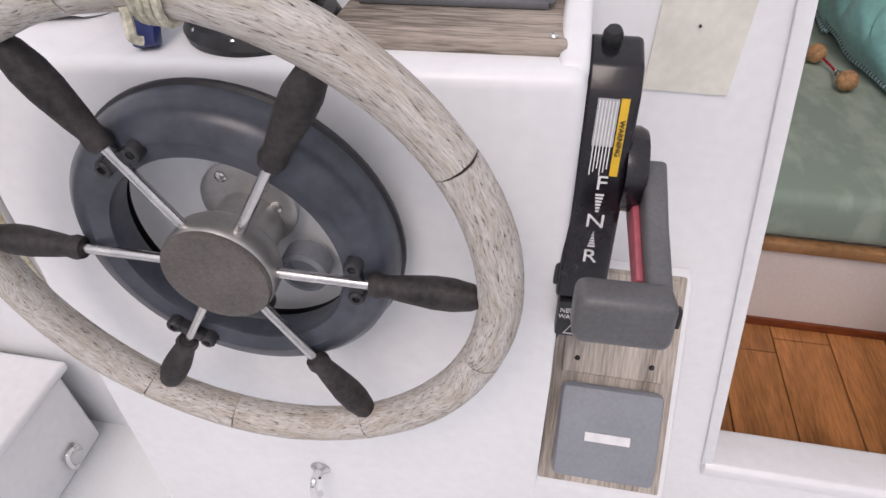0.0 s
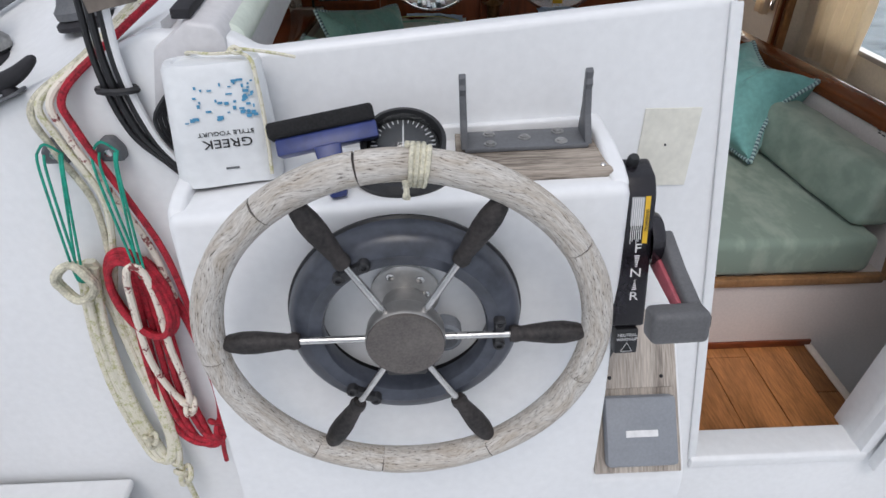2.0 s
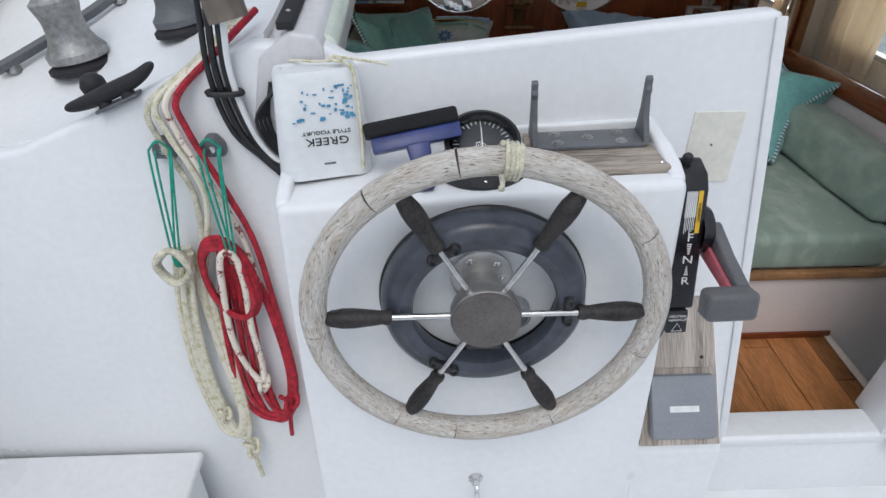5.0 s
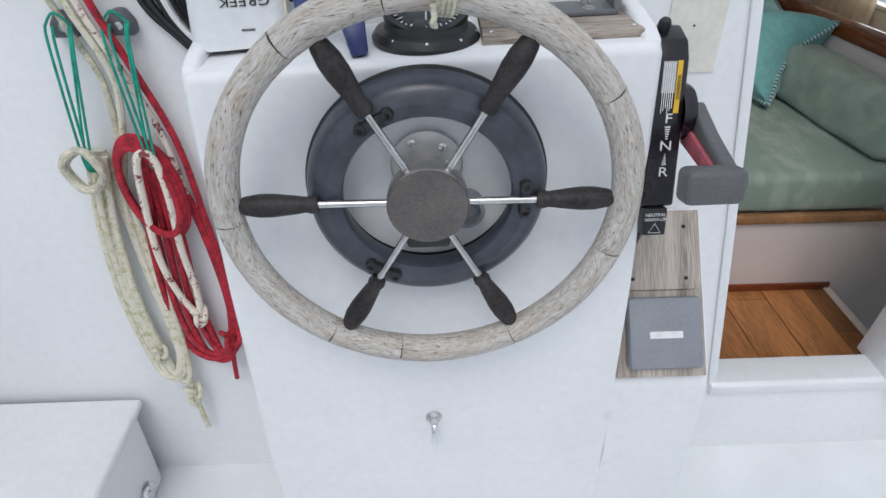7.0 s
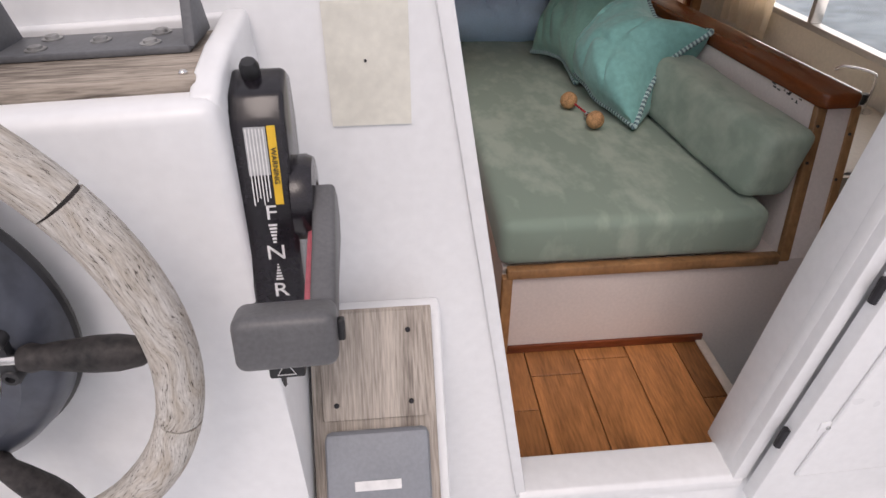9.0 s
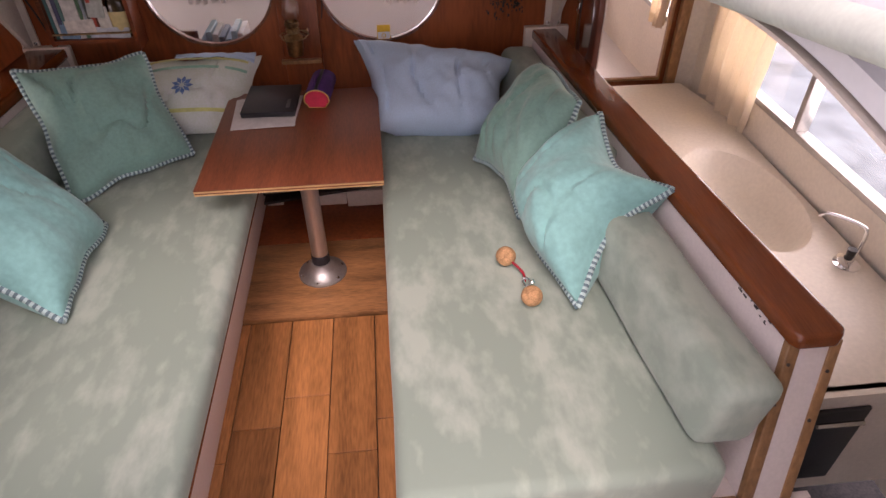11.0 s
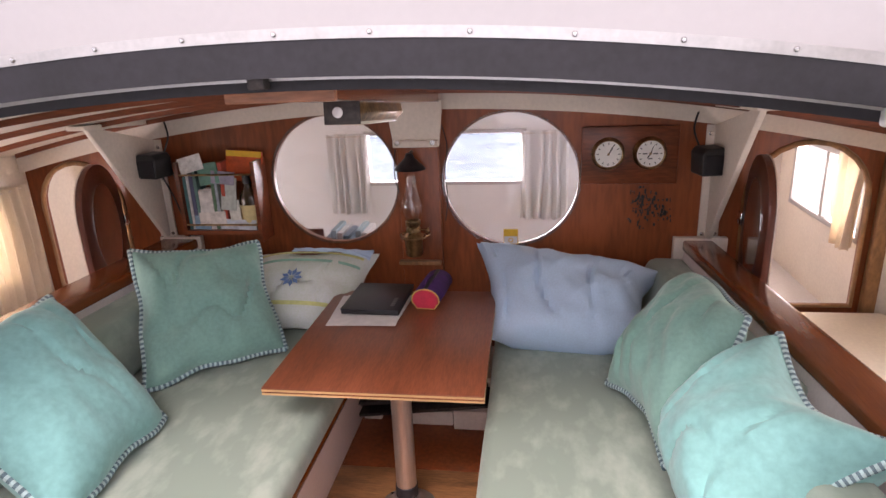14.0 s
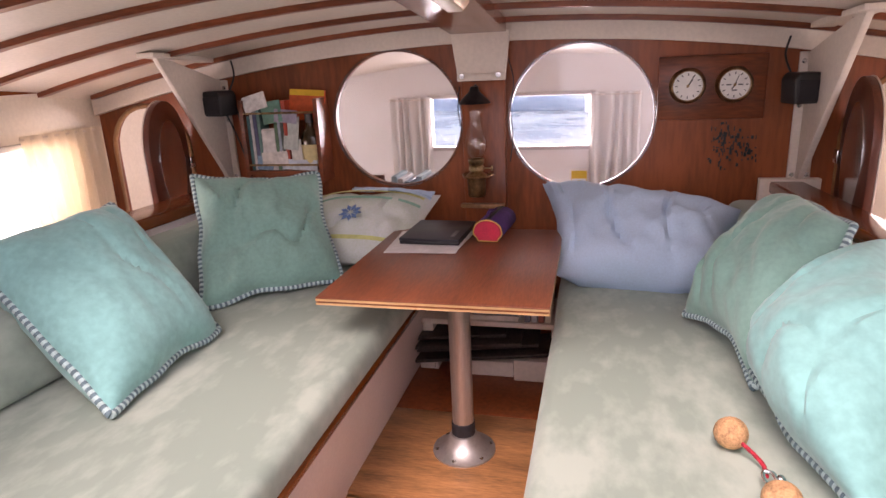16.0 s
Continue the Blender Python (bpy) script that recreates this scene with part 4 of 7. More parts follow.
part("lead", tube(smooth_line([(-0.832, 0.10, 1.264), (-0.89, 0.02, 1.213), (-0.955, -0.027, 1.162), (-0.952, Y - 0.008, 1.105), (-0.918, Y - 0.004, 1.0), (-0.888, Y, 0.90), (-0.875, Y + 0.004, 0.78)], 8), 0.0058, 8), ROPE_FLECK, t)


# ---- on the deck ----
def winch(x, y, s, m2=WINCH):
    w = thing("winch", "worn grey sheet winch standing on the white side deck", "winch", pose(x, y, deck_top(x, y) - 0.002, 0, -8, 0), "deck winches")
    part("base", lathe([(0.062 * s, 0), (0.062 * s, 0.008), (0.05 * s, 0.016), (0.046 * s, 0.03 * s)], 32), RUBBER, w)
    part("drum", lathe([(0.055 * s, 0.02 * s), (0.056 * s, 0.034 * s), (0.046 * s, 0.046 * s), (0.039 * s, 0.062 * s), (0.037 * s, 0.075 * s), (0.0375 * s, 0.078 * s), (0.0365 * s, 0.082 * s), (0.037 * s, 0.098 * s), (0.042 * s, 0.115 * s), (0.044 * s, 0.126 * s), (0.038 * s, 0.131 * s)], 40), m2, w)
    part("cap", lathe([(0.038 * s, 0.128 * s), (0.034 * s, 0.136 * s), (0.012 * s, 0.137 * s), (0.011 * s, 0.128 * s), (0, 0.128 * s)], 32), WINCH, w)
    return w


winch(-1.229, 0.274, 1.04)
winch(-1.005, 0.253, 0.87, GREY_PL)


def cleat():
    c = thing("horn_cleat", "dark grey horn cleat bolted to the deck edge", "cleat", pose(-1.045, -0.002, deck_z(1.045) + 0.001, 0, -22, 2))
    part("horn", tube(smooth_line([(-0.085, 0, 0.026), (-0.05, 0, 0.022), (0, 0, 0.022), (0.05, 0, 0.024), (0.088, 0, 0.034)], 5), [0.004 + 0.0095 * math.sin(math.pi * i / 20) ** 0.6 for i in range(21)], 10), RUBBER, c)
    for x in (-0.022, 0.022):
        part("leg", lathe([(0.014, 0), (0.011, 0.01), (0.008, 0.022)], 16, Matrix.Translation((x, 0, 0))), RUBBER, c)
    part("base", box(-0.04, 0.04, -0.014, 0.014, 0, 0.005, 0.002), GREY_PL, c)
    return c


cleat()
b = thing("rubber_knob", "round black rubber knob on a stalk at the deck edge", "knob", Matrix.Translation((-1.108, 0.055, deck_top(1.108, 0.055) + 0.001)))
part("ball", lathe([(0, 0.012), (0.013, 0.016), (0.020, 0.028), (0.022, 0.036), (0.019, 0.048), (0.011, 0.056), (0, 0.058)], 24), RUBBER, b)
part("stalk", lathe([(0.012, 0), (0.008, 0.004), (0.007, 0.02)], 12), WINCH, b)
t = thing("deck_track", "dark metal sheet track along the side deck", "track")
part("rail", tube([(-1.407 + 0.042 * i, 0.273 + 0.035 * i, deck_top(-1.407 + 0.042 * i, 0.273 + 0.035 * i) + 0.022) for i in range(11)], 0.012, 6), GREY_PL, t)
for k in (0.06, 0.5, 0.94):
    x, y = -1.407 + 0.42 * k, 0.273 + 0.35 * k
    part("foot", lathe([(0.016, 0), (0.01, 0.018)], 12, Matrix.Translation((x, y, deck_top(x, y)))), WINCH, t)


# ---- hatch coaming and dodger ----
HX0, HX1, HY = -0.70, 0.76, 0.96
def coaming(sx, xin, label):
    c = thing("hatch_coaming", label, "coaming", group="hatch coamings")
    s = 1 if sx > 0 else -1
    z0 = 1.275 if s > 0 else 1.19
    rise = 0.14 if s > 0 else -0.085
    y_aft = 0.22 if s > 0 else -0.006
    def swept(bm):
        # the starboard side rises towards the stern, port drops; both fitted to the camera's view
        for v in bm.verts:
            v.co.z += rise * (HY - v.co.y)
        return bm
    prof = [(xin, z0), (xin, 1.315), (xin + s * 0.012, 1.332), (xin + s * 0.05, 1.338), (xin + s * 0.105, 1.30), (xin + s * 0.13, z0)]
    part("body", swept(prism(prof, "y", y_aft, HY + 0.04, 0.006, 2)), COAMING, c)
    part("slide_track", swept(box(xin + s * 0.045, xin + s * 0.072, y_aft + 0.01, HY + 0.035, 1.338, 1.352, 0.002)), RUBBER, c, "black hatch slide track")
    for i in range(7 if s < 0 else 5):
        yy = y_aft + 0.056 + 0.14 * i
        part("screw", screw(bmesh.new(), (xin + s * 0.058, yy, 1.352 + rise * (HY - yy)), (0, 0, 1), 0.0045), STEEL, c)
    part("edge_pipe", swept(lathe([(0, 0), (0.02, 0.0), (0.026, 0.006), (0.026, HY - 0.012 - max(y_aft, 0.035)), (0.022, HY - 0.002 - max(y_aft, 0.035)), (0, HY - max(y_aft, 0.035))], 20, Matrix.Translation((xin + s * 0.008, max(y_aft, 0.035), 1.294)) @ Matrix.Rotation(radians(-90), 4, "X"))), SEAFOAM, c, "pale green padded pipe along the hatch side")
    return c


coaming(1, HX1, "pale grey hatch coaming with a padded pale green edge")
coaming(-1, HX0, "off-white hatch coaming with a black slide track")


def hatch():
    h = thing("sliding_hatch", "off-white sliding hatch pushed open, with a metal strip and rubber flap", "hatch")
    def zt(x):
        return 1.500 - 0.115 * (x - 0.05) ** 2
    bm = bmesh.new()
    n = 28
    xs = [-0.78 + 1.62 * i / n for i in range(n + 1)]
    rows = []
    for x in xs:
        z = zt(x)
        rows.append([bm.verts.new((x, y, q)) for y, q in ((HY + 0.02, z - 0.10), (HY, z - 0.098), (HY + 0.002, z - 0.040), (HY + 0.008, z - 0.022), (HY + 0.03, z - 0.012), (HY + 0.10, z - 0.014), (HY + 0.75, z - 0.050), (HY + 0.75, z - 0.09))])
    for a, b in zip(rows, rows[1:]):
        for i in range(7):
            bm.faces.new((a[i], a[i + 1], b[i + 1], b[i]))
    bm.faces.new(rows[0]), bm.faces.new(rows[-1])
    part("shell", bm, HATCH_W, h)
    def band(y, z0, z1, th):
        bm = bmesh.new()
        rows = [[bm.verts.new((x, yy, zt(x) + dz)) for yy, dz in ((y, z0), (y, z1), (y + th, z1), (y + th, z0))] for x in xs]
        for a, b in zip(rows, rows[1:]):
            for i in range(4):
                bm.faces.new((a[i], a[(i + 1) % 4], b[(i + 1) % 4], b[i]))
        bm.faces.new(rows[0]), bm.faces.new(rows[-1])
        return bm
    part("metal_strip", band(HY - 0.004, -0.102, -0.088, 0.004), ALU, h, "aluminium strip with round screws")
    part("rubber_flap", band(HY - 0.002, -0.147, -0.102, 0.006), RUBBER, h, "black rubber weather flap")
    for i in range(13):
        x = -0.70 + 0.122 * i
        part("screw", screw(bmesh.new(), (x, HY - 0.004, zt(x) - 0.095), (0, -1, 0), 0.0036), STEEL, h)
    # Grey strip added in place of the pale gap between the two dark bands.
    part("pale_gap_strip", band(HY + 0.030, -0.152, -0.146, 0.004), ALU, h, "thin grey strip drawn for the pale gap behind the flap")
    part("inner_lip", band(HY + 0.036, -0.166, -0.152, 0.006), RUBBER, h, "second black rubber lip")
    # Dark bar drawn for the shadow gap under the dodger's lower edge.
    shade_gap = [(x, HY + 0.374, zt(x) - 0.024) for x in xs]
    part("shade_gap", tube(shade_gap, 0.011, 8), RUBBER, h, "black bar standing in for the shadow gap between dodger and hatch")
    part("latch", box(-0.018, 0.006, HY + 0.008, HY + 0.03, 1.338, 1.372, 0.003), DARKWOOD, h, "small tarnished hatch latch")
    return h


hatch()


def framed(outer, hole, plane, a, b):
    bm = pierced(outer, [hole], a, b)
    if plane == "x":
        bm.transform(Matrix(((0, 1, 0, 0), (1, 0, 0, 0), (0, 0, 1, 0), (0, 0, 0, 1))))
    return bm


def dodger():
    d = thing("dodger", "grey fibreglass spray dodger with clear windows over the hatch", "dodger")
    def zt(x):
        return 1.46 - 0.06 * x * x
    hole = [(-0.74, zt(-0.74) + 0.055), (-0.4, zt(-0.4) + 0.05), (0, zt(0) + 0.048), (0.4, zt(0.4) + 0.05), (0.66, zt(0.66) + 0.058), (0.70, zt(0.7) + 0.09), (0.66, 1.86), (-0.70, 1.86)]
    outer = [(-0.86, 1.32)] + [(x, zt(x) - 0.06) for x in (-0.6, -0.3, 0, 0.3, 0.6)] + [(0.86, 1.32), (0.86, 1.93), (-0.86, 1.93)]
    bm = pierced(outer, [hole], 1.34, 1.37)
    part("front_panel", bm, DODGER, d, smooth=False)
    g = prism(hole, "y", 1.352, 1.357)
    pane = part("window_pane", g, GLASS, d, "clear scratched windscreen pane", False)
    pane.visible_shadow = False
    for i in range(10):
        x = -0.68 + 0.15 * i
        part("screw", screw(bmesh.new(), (x, 1.34, zt(x) + 0.025), (0, -1, 0), 0.005), STEEL, d)
    for sx in (-1, 1):
        o = [(0.30, 1.32), (1.36, 1.32), (1.36, 1.93), (0.62, 1.93)]
        hl = [(0.56, 1.445), (1.22, 1.445), (1.26, 1.475), (1.26, 1.86), (0.76, 1.86)]
        xx = 0.885 if sx > 0 else -0.90
        part("side_panel", framed(o, hl, "x", xx, xx + 0.02), DODGER, d, smooth=False)
        bm = pierced(hl, [], xx + 0.008, xx + 0.012)
        bm.transform(Matrix(((0, 1, 0, 0), (1, 0, 0, 0), (0, 0, 1, 0), (0, 0, 0, 1))))
        pane = part("window_pane", bm, GLASS, d, "clear side window pane", False)
        pane.visible_shadow = False
        for i in range(8):
            part("screw", screw(bmesh.new(), (xx if sx > 0 else xx + 0.02, 0.50 + 0.1 * i, 1.415), (-sx, 0, 0), 0.005), STEEL, d)
    # Top is out of view; added to shade the hatch from the sky.
    part("roof", sheet(16, 4, lambda u, v: (-0.92 + 1.84 * u, 0.60 + 0.79 * v, 1.985 - 0.07 * (-0.92 + 1.84 * u) ** 2), -0.03), DODGER, d)
    return d


dodger()


def frame_post():
    p = thing("frame_post", "brown weathered post with bundled cables at the hatch corner", "post")
    pts = [(-0.835, -0.02, 1.28), (-0.865, 0.0, 1.42), (-0.90, 0.03, 1.62), (-0.93, 0.06, 1.95)]
    part("post", tube(smooth_line(pts, 4), 0.034, 12, flat=0.55), material("grey_brown_post", (0.16, 0.135, 0.115), 0.8, vary=0.25, scale=9, grain=60, bump=0.2, stretch=(1, 1, 0.3)), p)
    for i, (dx, mat, r) in enumerate(((0.0, BLACK, 0.006), (0.014, BLACK, 0.005), (-0.012, BLACK, 0.005), (0.022, GELCOAT, 0.0055))):
        part("cable", tube(smooth_line([(-0.875 + dx, -0.02, 1.55), (-0.862 + dx, -0.03, 1.34), (-0.872 + dx, -0.018, 1.20), (-0.855 + dx, -0.014, 1.10), (-0.818 + dx * 0.6, -0.012, 1.045), (-0.78 + dx * 0.3, -0.012, 1.01 + dx)], 8), r, 8), mat, p)
    for k in range(4):
        part("cable", tube(smooth_line([(-0.79 + 0.006 * k, -0.014, 1.18), (-0.802 - 0.006 * k, -0.014 - 0.004 * k, 1.12), (-0.790, -0.014, 1.075 - 0.008 * k), (-0.772 + 0.003 * k, -0.012, 1.12), (-0.783, -0.014, 1.18)], 6), 0.0035, 6), BLACK, p)
    part("cable_tie", tube([(-0.865 + 0.028 * math.cos(a), -0.017 + 0.012 * math.sin(a), 1.165) for a in [2 * math.pi * i / 12 for i in range(12)]], 0.0055, 6, True), BLACK, p)
    return p


frame_post()


# ---- companionway trim and door ----
f = thing("companionway_frame", "white painted timber frame round the companionway", "door frame", kind="structure")
part("sill", prism([(-0.012, 0.205), (0.055, 0.205), (0.075, 0.232), (0.07, 0.240), (-0.006, 0.240), (-0.014, 0.232)], "x", 0.195, 0.625, 0.003), GELCOAT, f)
part("jamb", prism([(0.604, 0.232), (0.632, 0.232), (0.762, 1.24), (0.735, 1.24)], "y", -0.012, 0.10, 0.004), GELCOAT, f)
part("jamb", prism([(0.209, 0.232), (0.190, 0.232), (0.021, 1.272), (0.040, 1.272)], "y", -0.006, 0.0, 0.002), GELCOAT, f)
d = thing("folding_door", "white panelled companionway door folded open against the bulkhead", "door")
def dx(z):
    return 0.628 + (z - 0.2) * 0.129
part("leaf", prism([(dx(0.2), 0.205), (1.05, 0.225), (1.17, 1.13), (dx(1.13), 1.13)], "y", -0.045, -0.016, 0.004), GELCOAT, d)
part("panel", prism([(dx(0.28) + 0.05, 0.285), (1.01, 0.30), (1.05, 0.68), (dx(0.68) + 0.05, 0.66)], "y", -0.052, -0.044, 0.006, 3), GELCOAT, d)
for z in (0.375, 0.70):
    part("hinge", tube([(dx(z) - 0.006, -0.03, z - 0.022), (dx(z) - 0.002, -0.03, z + 0.022)], 0.007, 8), RUBBER, d, "dark metal hinge")
pl = box(dx(0.415) + 0.035, dx(0.415) + 0.115, -0.0475, -0.044, 0.404, 0.428, 0.0015)
plate = part("hasp_plate", pl, GELCOAT, d, "white plate with three screws")
for i in range(3):
    part("screw", screw(bmesh.new(), (dx(0.415) + 0.05 + 0.024 * i, -0.0475, 0.416), (0, -1, 0), 0.0045), STEEL, plate)

# ---- cabin sole ----
def planks():
    # boards along the boat, butt-jointed, seen through the companionway and between the settees
    xs = [-0.36, -0.225, -0.09, 0.045, 0.18, 0.315, 0.45, 0.585, 0.72, 0.80]
    rnd = random.Random(7)
    for i, (a, b) in enumerate(zip(xs, xs[1:])):
        cuts = [0.075, 0.30 + 0.23 * ((i * 5) % 4) / 3 + 0.03 * (i % 2), 0.88 + 0.1 * (i % 3), 1.396]
        for y0, y1 in zip(cuts, cuts[1:]):
            ob = part("plank", box(a + 0.0014, b - 0.0014, y0 + 0.0014, y1 - 0.0014, CABIN - 0.012, CABIN + 0.0006 * (i % 2), 0.0012, 1), FLOOR_WOOD, FLOOR, smooth=False)
    part("plywood_panel", box(-0.30, 0.26, 1.402, 1.80, CABIN - 0.01, CABIN + 0.012, 0.002), PLY_FLOOR, FLOOR, "orange varnished plywood floor panel")
    part("dark_panel", box(-0.30, 0.26, 1.803, 2.25, CABIN - 0.01, CABIN + 0.012, 0.002), MAHOG, FLOOR, "dark varnished floor panel")
    part("white_strip", box(0.782, 0.806, 0.075, 0.50, CABIN + 0.001, CABIN + 0.006, 0.001), WHITE_IN, FLOOR, "white screwed edging strip")


planks()


# ---- settees ----
def lean_x(y, z, s=1):
    """The inner face of a backrest panel, which leans outboard and closes towards the bow."""
    return s * (1.005 - (y - 0.63) * 0.096 - (0.70 - z) * 0.22)


def slab_leaning(y0, y1, z0, z1, d0, d1, s, bevel=0.0, rake=(0.0, 0.0)):
    bm = bmesh.new()
    v = [bm.verts.new((lean_x(y + r * (z - 0.70), z, s) + s * d, y + r * (z - 0.70), z)) for z in (z0, z1) for y, r in ((y0, rake[0]), (y1, rake[1])) for d in (d0, d1)]
    for f in ((0, 1, 3, 2), (4, 6, 7, 5), (0, 4, 5, 1), (2, 3, 7, 6), (0, 2, 6, 4), (1, 5, 7, 3)):
        bm.faces.new([v[i] for i in f])
    bmesh.ops.recalc_face_normals(bm, faces=bm.faces[:])
    if bevel:
        bmesh.ops.bevel(bm, geom=bm.edges[:], offset=bevel, segments=3, affect="EDGES", profile=0.5)
    return bm


def settee_starboard():
    s = thing("settee", "pale painted settee with oiled teak trim and a mahogany back rail", "settee")
    part("front_panel", box(0.262, 1.10, 0.500, 0.515, -0.16, 0.358), PINKISH, s, smooth=False)
    part("inner_panel", box(0.248, 0.262, 0.515, 2.245, CABIN - 0.01, 0.358), PINKISH, s, smooth=False)
    part("seat_board", box(0.248, 0.98, 0.515, 2.245, 0.352, 0.366), PINKISH, s, smooth=False)
    part("top_trim", box(0.255, 0.935, 0.486, 0.512, 0.350, 0.377, 0.004), TEAK_TRIM, s, "teak lipping along the seat edge")
    part("corner_trim", box(0.245, 0.270, 0.490, 0.514, CABIN, 0.350, 0.004), TEAK_TRIM, s, "teak corner post")
    part("skirting", box(0.27, 0.80, 0.491, 0.4995, CABIN, CABIN + 0.024, 0.002), MAHOG_X, s, "dark skirting strip")
    return s


b = settee_starboard()
part("panel", slab_leaning(0.645, 2.24, 0.36, 0.70, 0.0, 0.10, 1, 0.0, (0.40, 0.0)), PINKISH, b, smooth=False)
part("end_face", slab_leaning(0.634, 0.645, 0.36, 0.70, 0.02, 0.085, 1, 0.0, (0.40, 0.40)), PINKISH, b, smooth=False)
part("end_trim", slab_leaning(0.630, 0.648, 0.355, 0.70, -0.004, 0.022, 1, 0.003, (0.40, 0.40)), TEAK_TRIM, b, "teak edge trim")
part("end_trim", slab_leaning(0.630, 0.648, 0.20, 0.70, 0.083, 0.106, 1, 0.003, (0.40, 0.40)), TEAK_TRIM, b, "teak edge trim")
part("rail", prism([(0.995, 0.628), (1.008, 0.612), (1.085, 0.612), (1.10, 0.63), (0.938, 2.243), (0.842, 2.243)], "z", 0.70, 0.737, 0.008, 3), MAHOG_Y, b, "varnished mahogany capping rail")
part("rail_end", box(0.815, 0.985, 2.226, 2.252, 0.66, 0.745, 0.003), WHITE_IN, b, "white end block against the bulkhead")
bm = bmesh.new()
for dz, dd in ((0.66, 0.007), (0.58, 0.007), (0.64, 0.094), (0.54, 0.094)):
    screw(bm, (lean_x(0.63, dz) + dd, 0.630 + 0.4 * (dz - 0.70), dz), (0, -1, 0.4), 0.004)
part("screw", bm, DARKWOOD, b)
s = thing("settee", "pale painted settee with a dark seat edge and mahogany back rail", "settee")
part("inner_panel", prism([(-0.255, CABIN), (-0.205, 0.40), (-0.222, 0.40), (-0.272, CABIN)], "y", 0.06, 2.24), PINKISH, s, smooth=False)
part("seat_board", box(-1.25, -0.212, 0.06, 2.24, 0.385, 0.40), PINKISH, s, smooth=False)
part("edge_trim", prism([(-0.212, 0.392), (-0.186, 0.40), (-0.176, 0.425), (-0.19, 0.432), (-0.205, 0.43)], "y", 0.06, 2.18, 0.003), MAHOG_Y, s, "dark mahogany seat edge")
b = s
part("panel", slab_leaning(0.06, 2.24, 0.40, 0.70, 0.03, 0.13, -1), PINKISH, b, smooth=False)
part("rail", prism([(-1.03, 0.40), (-1.16, 0.40), (-1.01, 2.243), (-0.872, 2.243)], "z", 0.70, 0.737, 0.008, 3), MAHOG_Y, b, "varnished mahogany capping rail")
part("rail_end", box(-1.02, -0.86, 2.226, 2.252, 0.66, 0.745, 0.003), WHITE_IN, b, "white end block against the bulkhead")


def cushion(name, label, x0, x1, y0, y1, z0, z1, bev=0.028, seed=1.0, taper=0.0):
    bm = box(x0, x1, y0, y1, z0, z1, bev, 4)
    bmesh.ops.subdivide_edges(bm, edges=[e for e in bm.edges if e.calc_length() > 0.12], cuts=8, use_grid_fill=True)
    for v in bm.verts:
        d = 0.006 * noise.noise(v.co * 4 + Vector((seed, 0, 0))) + 0.003 * noise.noise(v.co * 14)
        if v.co.z > (z0 + z1) / 2:
            v.co.z += d
        v.co.x += 0.004 * noise.noise(v.co * 5 + Vector((0, seed, 0)))
        v.co.x -= taper * (v.co.y - y0) if v.co.x > (x0 + x1) / 2 else 0
    return solid(name, bm, SUEDE, label, "cushion", smooth=True)


cushion("seat_cushion", "sage green suede seat cushion with rubbed pale patches, on the settee", 0.236, 0.885, 0.495, 2.24, 0.379, 0.503, seed=1, taper=0.02)
cushion("seat_cushion", "long sage green suede seat cushion on the settee", -1.0, -0.168, 0.065, 2.235, 0.434, 0.515, seed=5)


def back_cushion(label, y0, y1, z0, z1, d0, d1, s):
    bm = slab_leaning(y0, y1, z0, z1, d0, d1, s, 0.028)
    bmesh.ops.subdivide_edges(bm, edges=[e for e in bm.edges if e.calc_length() > 0.1], cuts=6, use_grid_fill=True)
    for v in bm.verts:
        v.co += Vector((1, 0.4, 0.6)) * (0.006 * noise.noise(v.co * 5) + 0.004 * noise.noise(v.co * 17))
    return solid("back_cushion", bm, SUEDE, label, "cushion", smooth=True)


back_cushion("sage green suede back cushion leaning on the settee backrest", 0.545, 1.36, 0.506, 0.676, -0.155, -0.030, 1)
back_cushion("sage green suede back cushion near the bulkhead corner", 1.375, 2.2, 0.508, 0.690, -0.13, -0.008, 1)
back_cushion("sage green suede back cushion along the settee backrest", 0.30, 1.24, 0.518, 0.685, -0.16, 0.02, -1)
back_cushion("sage green suede back cushion in the settee corner", 1.255, 2.2, 0.518, 0.690, -0.11, 0.02, -1)
# worn spot on the panel above the back cushion
bm = bmesh.new()
rnd = random.Random(11)
for i in range(14):
    y, z = 0.70 + rnd.uniform(-0.02, 0.10), 0.688 + rnd.uniform(-0.006, 0.008)
    box(lean_x(y, z) - 0.0012, lean_x(y, z) + 0.0003, y, y + rnd.uniform(0.003, 0.014), z, z + rnd.uniform(0.002, 0.006), bm=bm)
tagged(solid("paint_chips", bm, DARKWOOD, "chipped paint and bare spots above the back cushion", "paint chips"), kind="stuff")


# ---- pillows ----
GREY_CHECK = material("slate_blue_piping", (0.13, 0.21, 0.24), 0.85, vary=0.15, scale=60, bump=0.1)
PALE_CHECK = material("pale_aqua_piping", (0.46, 0.62, 0.62), 0.85, vary=0.1, scale=60, bump=0.1)


